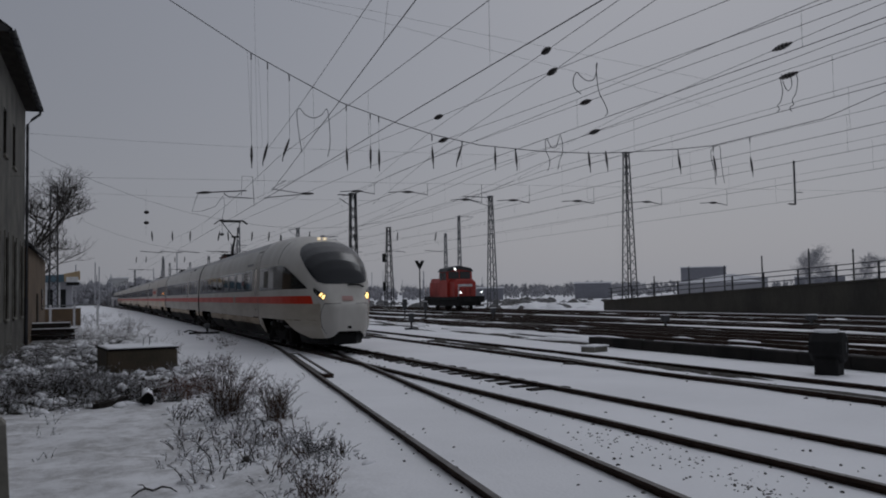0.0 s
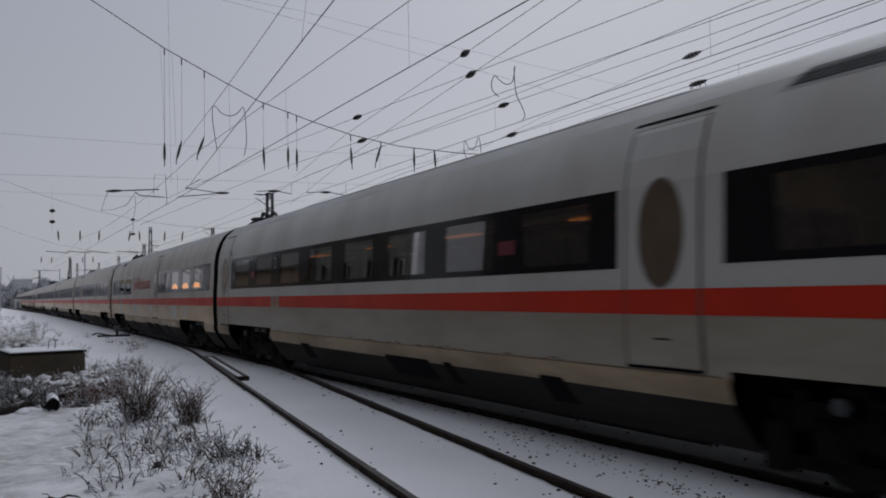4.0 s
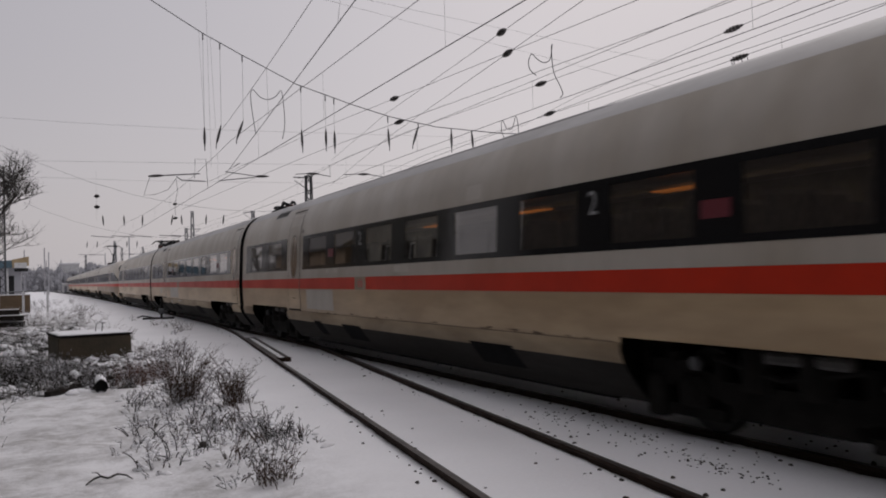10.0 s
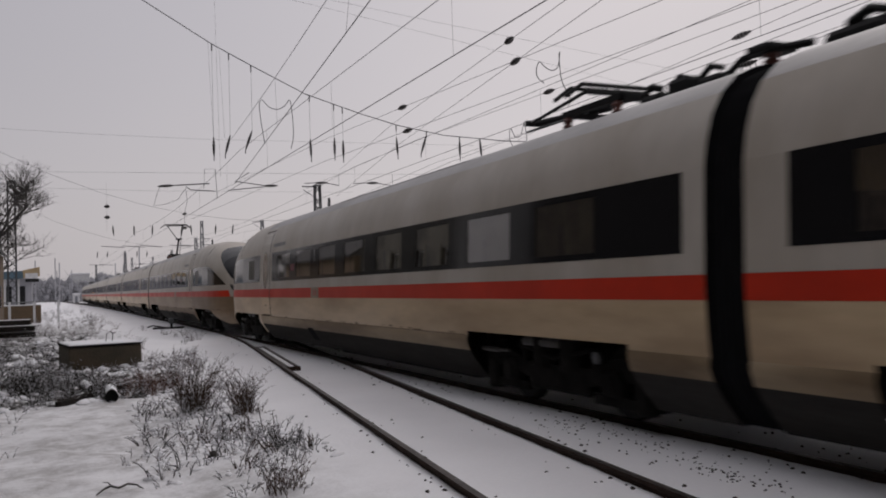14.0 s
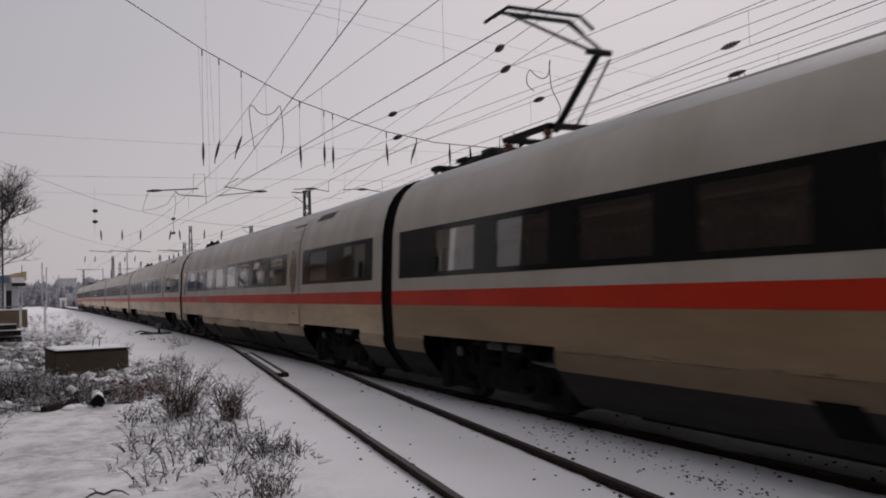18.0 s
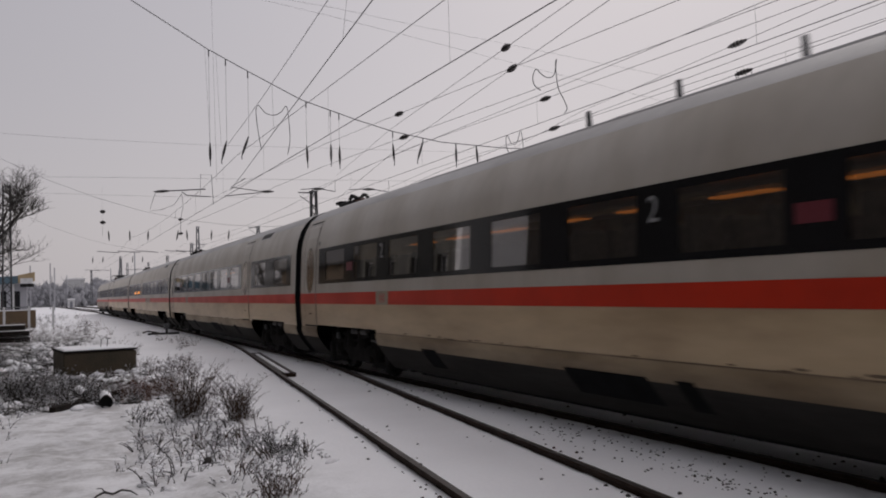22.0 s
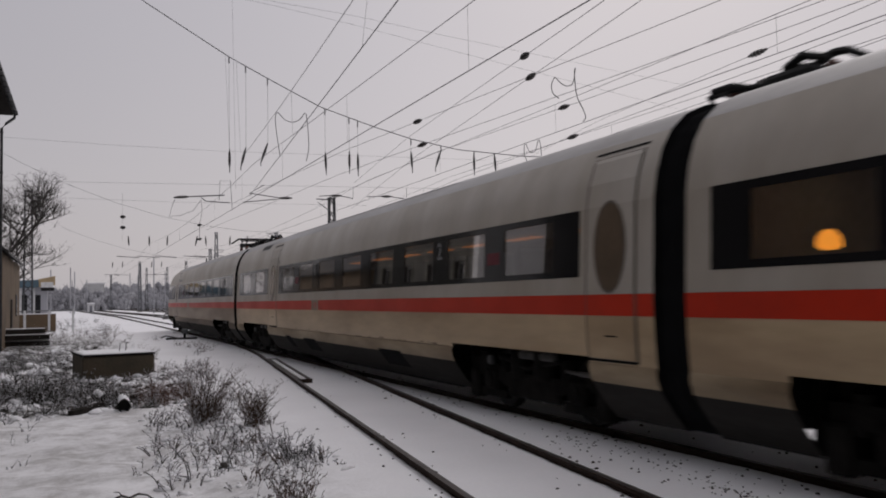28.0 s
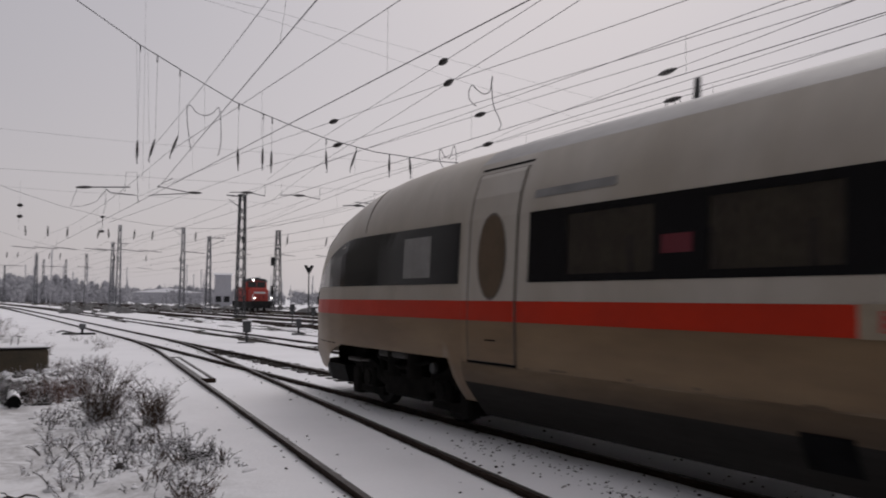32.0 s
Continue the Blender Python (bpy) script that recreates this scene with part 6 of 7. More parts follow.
            Shape().box(x * 1.5 - 0.18, x * 1.5 + 0.18, y * 0.97 - 0.1, y * 0.97 + 0.1, 0.45, 0.5).make("step", BLACK, t)
    Shape().cyl((0.55, 2.0, 3.72), (0.55, 2.14, 3.72), 0.095, 12).make("top_lamp", LOCO_LAMP, t)
    Shape().box(-0.8, 0.8, 3.505, 3.52, 2.15, 2.35).make("hood_band", WHITE, t)
    for x in (-0.55, 0.0, 0.55):
        Shape().box(x - 0.02, x + 0.02, 3.502, 3.515, 1.35, 2.05).make("hood_seam", BLACK, t)
    for x in (-1.0, 0.64):
        Shape().box(x, x + 0.36, 3.52, 3.56, 1.28, 2.08, bevel=0.02).make("hood_door", LOCO_RED, t)
    for y in np.linspace(-4.3, -0.9, 6):
        for x in (-1.005, 0.985):
            Shape().box(x, x + 0.02, y, y + 0.5, 1.4, 2.4).make("side_door", LOCO_RED, t)
    for part in t.children:
        for v in part.data.vertices:
            v.co.y *= 0.92
            v.co.z = 0.45 + (v.co.z - 0.45) * 1.17
    wheels = []
    for y in (-2.7, 0.1, 2.85):
        for x, turn in ((-0.76, 0), (0.76, 180)):
            w = shared_part("loco_wheel", "wheel", lambda s: wheel_shape(s) or s.box(0.03, 0.09, -0.1, 0.1, 0.05, 0.45), BOGIE, t, pose(x, y, 0.47, 0, 0, turn))
            wheels.append((w, x, y, turn))
    return t, wheels


LOCO, LOCO_WHEELS = build_loco()

# ---- the station building ----
house = empty("station_building", "long stained rendered building with dark eaves and gutter", "building", at=pose(-2.85, 42.5, 0, 0, 0, -0.9))
WIN_UP = [(-(42.5 - y), 1.15) for y in (37.7, 34.5, 32.2)]
WIN_DN = [(-(42.5 - y), 1.4) for y in (41.0, 38.1, 35.2, 32.4)]
HOUSE_Y = -11.3


def facade():
    """A thick wall with real openings, as blocks between the windows."""
    s = Shape()
    y_lo, y_hi = HOUSE_Y, 0.0
    def band(z0, z1, wins, w):
        cuts = [y_hi]
        for yc, _ in wins:
            cuts += [yc + w / 2, yc - w / 2]
        cuts.append(y_lo)
        for a, b in zip(cuts[::2], cuts[1::2]):
            s.box(-0.45, 0.0, b, a, z0, z1)
    s.box(-0.45, 0.0, y_lo, y_hi, -0.6, 1.1)
    band(1.1, 4.1, WIN_DN, 1.05)
    s.box(-0.45, 0.0, y_lo, y_hi, 4.1, 7.0)
    band(7.0, 8.7, WIN_UP, 1.0)
    s.box(-0.45, 0.0, y_lo, y_hi, 8.7, 10.3)
    s.box(-11.0, -0.45, -0.45, 0.0, -0.6, 10.3)
    s.box(-11.0, -10.6, y_lo + 0.45, y_hi - 0.45, -0.6, 10.3)
    s.make("wall", RENDER, house)
    # pale end wall out of view, added as a reflector for the train's panes
    Shape().box(-11.0, 0.0, y_lo - 0.45, y_lo - 0.002, -0.6, 10.3).make("reflector_wall", PALE_REFLECTOR, house, label="unseen pale end wall added for the panes to mirror")


facade()
for wins, z0, z1, w in ((WIN_UP, 7.0, 8.7, 1.0), (WIN_DN, 1.1, 4.1, 1.05)):
    for yc, _ in wins:
        f = Shape()
        f.box(-0.26, -0.18, yc - w / 2, yc - w / 2 + 0.07, z0, z1).box(-0.26, -0.18, yc + w / 2 - 0.07, yc + w / 2, z0, z1)
        f.box(-0.26, -0.18, yc - w / 2 + 0.07, yc + w / 2 - 0.07, z1 - 0.08, z1).box(-0.26, -0.18, yc - w / 2 + 0.07, yc + w / 2 - 0.07, z0, z0 + 0.08)
        f.box(-0.25, -0.19, yc - 0.03, yc + 0.03, z0 + 0.08, z1 - 0.08)
        win = f.make("window", WHITE, house)
        Shape().box(-0.235, -0.215, yc - w / 2 + 0.07, yc + w / 2 - 0.07, z0 + 0.08, z1 - 0.08).make("pane", WINDOW_DARK, win)
        Shape().box(-0.2, 0.09, yc - w / 2 - 0.06, yc + w / 2 + 0.06, z0 - 0.09, z0 - 0.005, bevel=0.01).make("sill", CONCRETE, win)
        # dark strip on the far jamb stands in for the recess's shade
        Shape().box(-0.17, -0.006, yc + w / 2 - 0.05, yc + w / 2 - 0.003, z0 + 0.01, z1 - 0.01).make("painted_recess_shade", TIMBER, win)
        if z0 < 3:
            Shape().box(0.002, 0.05, yc - w / 2 - 0.16, yc - w / 2 - 0.01, z0, z1 + 0.2).make("reveal", CONCRETE, win)
            Shape().box(0.002, 0.05, yc + w / 2 + 0.01, yc + w / 2 + 0.16, z0, z1 + 0.2).make("reveal", CONCRETE, win)
# eaves: boarded soffit, slates stepping up, half-round gutter on brackets, downpipe
Shape().loft([[(-0.45, y, 10.3), (0.50, y, 10.3), (0.50, y, 10.36), (-0.45, y, 10.36)] for y in (HOUSE_Y - 0.75, 0.35)]).make("soffit", TIMBER, house)
Shape().loft([[(0.52, y, 10.36), (0.52, y, 10.46), (-5.6, y, 14.9), (-11.6, y, 10.46), (-11.6, y, 10.36)] for y in (HOUSE_Y - 0.85, 0.45)]).make("roof", ROOF_TILE, house)
for i in range(25):
    y = 0.42 - i * 0.5
    Shape().loft([[(0.60, yy, 10.45), (0.60, yy, 10.50), (-0.9, yy, 11.6), (-0.9, yy, 11.55)] for yy in (y, y - 0.485)]).make("slate", ROOF_TILE, house)
g = Shape().loft([[(0.60 + 0.11 * math.cos(a), y, 10.44 + 0.11 * math.sin(a)) for a in np.linspace(math.pi, 2 * math.pi, 8)] + [(0.60 + 0.09 * math.cos(a), y, 10.44 + 0.09 * math.sin(a)) for a in np.linspace(2 * math.pi, math.pi, 8)] for y in (HOUSE_Y - 0.9, 0.5)])
g.make("gutter", ZINC, house)
for i in range(14):
    y = 0.3 - i * 0.9
    Shape().box(0.47, 0.73, y - 0.02, y + 0.02, 10.31, 10.34).make("gutter_bracket", ZINC, house)
dp = Shape().tube([(0.6, 0.25, 10.35), (0.58, 0.15, 10.15), (0.28, -0.05, 9.85), (0.10, -0.12, 9.6), (0.10, -0.12, 2.0), (0.10, -0.12, -0.2)], 0.06, 10)
dp.make("downpipe", ZINC, house)
for z in (9.4, 7.6, 5.6, 3.6):
    Shape().cyl((0.10, -0.12, z), (0.10, -0.12, z + 0.07), 0.08, 10).make("pipe_collar", ZINC, house)
Shape().cyl((0.10, -0.12, -0.1), (0.10, -0.12, 1.9), 0.085, 10).make("standpipe", STEEL, house)

# unseen block, added to cut sky light and mirror dark in the panes
shed = empty("unseen_dark_block", "unseen dark block added to shade the train and darken its pane reflections", "building", at=pose(-2.9, 25.3, 0))
Shape().box(-9.0, 0.0, -50.0, 0.0, -0.6, 8.2).make("wall", TIMBER, shed)
Shape().loft([[(0.35, y, 8.12), (0.35, y, 8.3), (-4.5, y, 11.2), (-9.35, y, 8.3), (-9.35, y, 8.12)] for y in (-50.4, 0.4)]).make("roof", ROOF_TILE, shed)
for i in range(9):
    Shape().box(0.003, 0.06, -4.4 - i * 5.4, -2.6 - i * 5.4, 0.0, 3.2).make("door", BLACK, shed)

annex = empty("annex_shed", "low brown rendered shed with a pitched roof", "shed", at=pose(-2.75, 43.6, 0))
Shape().box(-6.0, 0.0, 0.0, 14.8, -0.5, 4.2).make("wall", RENDER_BROWN, annex)
Shape().loft([[(0.25, y, 4.12), (0.25, y, 4.26), (-3.0, y, 6.6), (-6.25, y, 4.26), (-6.25, y, 4.12), (-3.0, y, 6.4)] for y in (-0.0, 15.2)]).make("roof", ROOF_TILE, annex)
Shape().box(0.005, 0.05, 6.0, 7.0, -0.3, 2.1).make("door", TIMBER, annex)
Shape().box(0.005, 0.05, 10.5, 11.3, 1.2, 2.4).make("window", WINDOW_DARK, annex)

# ---- things on the verge ----
blk = empty("concrete_trough", "mossy brown concrete trough with snow on its lid", "concrete block", at=pose(1.22, 24.3, -0.25, 0, 0, 7))
Shape().box(-0.90, 0.90, 0.0, 1.9, -0.2, 0.64, bevel=0.03).make("body", MOSSY, blk)
# dark slab below the lid, the rim's shadow put into its colour
Shape().box(-0.86, 0.86, 0.05, 1.85, 0.58, 0.668, bevel=0.02).make("painted_rim_shadow", DARK_CONC, blk)
Shape().box(-0.92, 0.92, -0.025, 1.92, 0.655, 0.70, bevel=0.015).make("lid", DARK_CONC, blk)
rings = []
for w, z in ((1.0, 0.701), (0.995, 0.72), (0.95, 0.74), (0.8, 0.75)):
    rings.append([(0.88 * x * w + 0.02 * math.sin(9 * x + 5 * y), 0.95 + (y - 0.95) * w, z) for x, y in ((-1.0, 0.0), (-0.4, -0.005), (0.3, 0.0), (1.0, 0.0), (1.01, 0.6), (1.0, 1.3), (1.0, 1.9), (0.3, 1.9), (-0.4, 1.9), (-1.0, 1.9), (-1.01, 1.2), (-1.0, 0.6))])
Shape().loft(rings).make("snow_cover", SNOW, blk)
Shape().tube([(0.1, 0.6, 0.7), (0.13, 0.6, 0.93), (0.22, 0.62, 1.0), (0.29, 0.62, 0.95), (0.27, 0.62, 0.7)], 0.012, 6).make("lifting_loop", STEEL, blk)


def add_pipe(x, y, rz, r, ln, tilt=0.0):
    p = empty("concrete_pipe", "short pipe with a dark open end lying in the snow", "pipe", "pipes in the weeds", at=pose(x, y, ground_z(x, y) + r * 0.8, tilt, 0, rz))
    w = r * 0.84
    Shape().loft([[(q * math.cos(2 * math.pi * i / 22), d, q * math.sin(2 * math.pi * i / 22)) for i in range(22)] for q, d in ((r, 0.0), (r, ln), (w, ln), (w, 0.0), (r, 0.0))], caps=False).make("shell", DARK_CONC, p)
    # black disc paints the darkness inside the open end
    Shape().cyl((0, ln * 0.12, 0), (0, ln * 0.14, 0), w * 0.99, 20).make("plug", BLACK, p)
    Shape().loft([[((r + 0.012 * (1 - abs(a - 1.571) * 0.8)) * math.cos(a), d, (r + 0.03 * (1 - abs(a - 1.571) * 0.9)) * math.sin(a)) for a in np.linspace(0.5, 2.64, 9)] for d in (-0.01, 0.2, ln * 0.6, ln)], closed=False, caps=False).make("snow_cap", SNOW, p, smooth=True)


add_pipe(0.93, 16.85, -2, 0.115, 0.9)
add_pipe(0.66, 18.5, 8, 0.11, 0.8, 2)
for (x, y, rz, ln, z) in ((0.44, 17.5, 50, 1.25, ground_z(0.44, 17.5) + 0.06), (0.95, 18.3, 25, 0.7, ground_z(0.95, 18.3) + 0.08)):
    b = empty("squared_beam", "old dark timber beam lying in the weeds", "beam", "beams in the weeds", at=pose(x, y, z, 0, -4, rz))
    Shape().box(-ln / 2, ln / 2, -0.07, 0.07, -0.07, 0.06, bevel=0.015).make("timber", TIMBER, b)
for k, (x, y, z, w) in enumerate(((-1.95, 46.2, -0.05, 2.2), (-1.8, 46.0, 0.25, 1.9), (-2.0, 46.5, 0.52, 1.9))):
    b = empty("stacked_sleeper", "dark railway sleeper in a small stack dusted with snow", "railway sleeper", "stack of sleepers", at=pose(x, y, z, 0, 0, -4 + 3 * k))
    Shape().box(-w / 2, w / 2, -0.35, 0.35, -0.12, 0.12, bevel=0.015).make("timber", TIMBER, b)
    Shape().box(-w / 2 + 0.02, w / 2 - 0.02, -0.34, 0.34, 0.121, 0.15, bevel=0.012).make("snow_cover", SNOW, b)
fence = empty("post_fence", "weathered white post and rail fence", "fence")
for x, y in ((-2.95, 70.2), (-1.35, 71.5), (0.3, 72.8), (-4.6, 68.9)):
    Shape().box(x - 0.08, x + 0.08, y - 0.08, y + 0.08, -0.5, 1.4).make("post", WHITE, fence)
Shape().tube([(-6.0, 67.8, 1.36), (0.3, 72.8, 1.36)], 0.05, 6).make("rail", STEEL_GREY, fence)
Shape().box(-6, -0.9, 72.2, 72.5, -0.5, 1.1).make("board_wall", RENDER_BROWN, fence)
Shape().box(-6.02, -0.88, 72.15, 72.55, 1.101, 1.17, bevel=0.02).make("snow_cover", SNOW, fence)
kiosk = empty("platform_kiosk", "pale kiosk with faded blue awning and yellow pediment", "kiosk", at=pose(-3.2, 110, -0.6, 0, 0, 0))
Shape().box(-3.6, 0.9, 0.6, 4, -0.5, 4.6).make("wall", FAR_WALL, kiosk)
Shape().loft([[(-3.8, -0.3, 4.35), (0.05, -0.3, 4.5), (0.05, 0.5, 4.5), (-3.8, 0.5, 4.35)], [(-3.6, -0.1, 5.2), (0.0, -0.1, 5.35), (0.0, 0.5, 5.35), (-3.6, 0.5, 5.2)]]).make("awning", BLUE, kiosk)
Shape().loft([[(0.06, y, 4.5), (1.75, y, 4.7), (1.75, y, 5.75), (-0.02, y, 5.4)] for y in (-0.35, 0.5)]).make("pediment", YELLOW, kiosk)
Shape().box(0.25, 1.55, -0.38, -0.352, 4.45, 5.05).make("sign_panel", WHITE, kiosk)
Shape().box(0.25, 1.65, -0.37, 0.4, 4.05, 4.42).make("shutter_box", BLACK, kiosk)
for x in (-2.6, -1.9, -0.5):
    Shape().box(x - 0.12, x + 0.12, 0.4, 0.6, -0.4, 4.4).make("post", WHITE, kiosk)
for x in (-1.5, -0.1):
    Shape().box(x - 0.3, x + 0.3, 0.55, 0.6, 1.4, 3.6).make("window", WINDOW_DARK, kiosk)
gate_post = empty("gate_post", "pale concrete post at the edge of the yard", "post", at=pose(-0.80, 8.0, -0.4, 0, 0, 4))
Shape().loft([[(-w, -w, z), (w, -w, z), (w, w, z), (-w, w, z)] for w, z in ((0.19, 0.0), (0.16, 0.6), (0.135, 1.15), (0.10, 1.19))]).make("shaft", CONCRETE, gate_post)
hut = empty("relay_hut", "small pale relay hut beside the line", "hut", at=pose(5.15, 237, 0))
Shape().box(-0.8, 0.8, 0, 1.2, -0.6, 2.0).make("wall", WHITE, hut)
Shape().box(-0.95, 0.95, -0.1, 1.3, 2.0, 2.22).make("roof", SNOW, hut)
Shape().box(-0.3, 0.3, -0.04, -0.005, -0.3, 1.5).make("door", FAR_DARK, hut)


# ---- bare trees ----
def bare_tree(x, y, h, seed, label, lean=0.0, bark=None):
    rnd = random.Random(seed)
    t = empty("bare_tree", label, "tree", "bare trees", at=pose(x, y, -0.3))
    trunk, limbs = Shape(), Shape()
    def grow(p, d, ln, r, depth, s):
        pts, rs = [p], [r]
        for i in range(4):
            d = (d + Vector((rnd.uniform(-0.22, 0.22), rnd.uniform(-0.22, 0.22), rnd.uniform(-0.06, 0.16)))).normalized()
            p = p + d * ln / 4
            pts.append(p)
            rs.append(r * (1 - 0.12 * (i + 1)))
            if depth < 5 and (i > 0 or depth == 0):
                for _ in range(2):
                    if rnd.random() < 0.9:
                        side = Vector((rnd.uniform(-1, 1), rnd.uniform(-1, 1), rnd.uniform(-0.25, 0.7))).normalized()
                        grow(p, (d * 0.55 + side * 0.85).normalized(), ln * rnd.uniform(0.45, 0.68), max(0.008, r * 0.5), depth + 1, limbs)
        s.tube(pts, rs, 5 if depth < 2 else 3, close=False)
    grow(Vector((0, 0, 0)), Vector((lean, 0, 1)), h * 0.62, h * 0.022, 0, trunk)
    trunk.make("trunk", bark or BARK, t)
    limbs.make("crown", bark or BARK, t, label="leafless crown of fine twigs")
    return t


bare_tree(-6.0, 74, 10.8, 5, "large leafless tree behind the shed", lean=0.05)
bare_tree(-8.5, 70, 10.5, 8, "leafless tree behind the building")
# bark in the far colour, which has haze painted in
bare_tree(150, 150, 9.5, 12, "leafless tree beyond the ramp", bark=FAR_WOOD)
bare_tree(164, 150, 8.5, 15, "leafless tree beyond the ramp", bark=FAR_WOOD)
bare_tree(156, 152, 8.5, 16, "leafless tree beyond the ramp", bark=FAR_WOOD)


# ---- weeds, shrubs, lumps of snow ----
def lump(s, x, y, z, r, flat, rnd):
    n, rings = 7, []
    sx, turn = rnd.uniform(0.6, 1.5), rnd.uniform(0, 3.14)
    wob = [rnd.uniform(0.65, 1.25) for _ in range(n)]
    for f, h in ((1.0, -0.3), (0.95, 0.25), (0.62, 0.8), (0.15, 1.0)):
        ring = []
        for i in range(n):
            a, q = 2 * math.pi * i / n, r * f * wob[i]
            u, v = q * math.cos(a) * sx, q * math.sin(a) / sx
            ring.append((x + u * math.cos(turn) - v * math.sin(turn), y + u * math.sin(turn) + v * math.cos(turn), z + r * flat * h * wob[(i + 2) % n]))
        rings.append(ring)
    s.loft(rings)


def fleck(s, p, r):
    """A tiny clot of snow or a seed head."""
    s.add([p + Vector(d) * r for d in ((1, 0, 0), (0, 1, 0), (-1, 0.2, 0), (0.1, -1, 0), (0, 0, 0.9), (0, 0, -0.7))], [(0, 1, 4), (1, 2, 4), (2, 3, 4), (3, 0, 4), (1, 0, 5), (2, 1, 5), (3, 2, 5), (0, 3, 5)])


def weed(s, frost, x, y, h, n, rnd, base=0.10, tilt=0.38, r=0.0032, twigs=6, snowy=0.3, fold=0.06):
    """A dead herb: leaning, arching stems with side twigs, some of it carrying snow."""
    z0 = ground_z(x, y)
    for _ in range(n):
        a, q = rnd.uniform(0, 6.283), rnd.random() ** 0.5 * base
        p = Vector((x + q * math.cos(a), y + q * math.sin(a), z0 - 0.02))
        lean = abs(rnd.gauss(0, tilt))
        a2 = a + rnd.gauss(0, 0.9)
        d = Vector((math.sin(lean) * math.cos(a2), math.sin(lean) * math.sin(a2), math.cos(lean)))
        ln = h * rnd.choice((0.35, 0.55, 0.75, 0.9, 1.0)) * rnd.uniform(0.75, 1.12)
        if rnd.random() < fold:
            ln *= 0.7
            d = (d + Vector((math.cos(a2), math.sin(a2), -0.3))).normalized()
        pts = [p]
        for k in range(4):
            bend = 0.10 + 0.16 * k
            d = (d + Vector((math.cos(a2) * bend * 0.45 + rnd.gauss(0, 0.10), math.sin(a2) * bend * 0.45 + rnd.gauss(0, 0.10), -0.05 * k))).normalized()
            p = p + d * ln / 4
            pts.append(p)
        s.tube(pts, [r * 1.4, r * 1.1, r, r * 0.8, r * 0.4], 3, close=False)
        for _ in range(rnd.randint(max(1, twigs - 3), twigs + 2)):
            f = rnd.uniform(0.9, 3.95)
            k = int(f)
            o = pts[k] + (pts[k + 1] - pts[k]) * (f - k)
            e = Vector((rnd.gauss(0, 0.8), rnd.gauss(0, 0.8), rnd.uniform(-0.1, 1.1))) + d * 0.5
            e = e.normalized() * ln * rnd.uniform(0.07, 0.26) * (1.35 - f / 5)
            m = o + e * 0.55 + Vector((rnd.gauss(0, 0.008), rnd.gauss(0, 0.008), 0.008))
            white = rnd.random() < snowy
            (frost if white else s).tube([o, m, o + e], [r * 0.75, r * (1.4 if white else 0.7), r * 0.4], 3, close=False)
            if rnd.random() < 0.55:
                fleck(frost if rnd.random() < snowy * 1.3 else s, o + e, rnd.uniform(0.004, 0.011))


SNOWY_STEM = material("snow_on_stems", (0.74, 0.74, 0.77), 0.8, vary=0.1, scale=8, fine=60, bump=0)


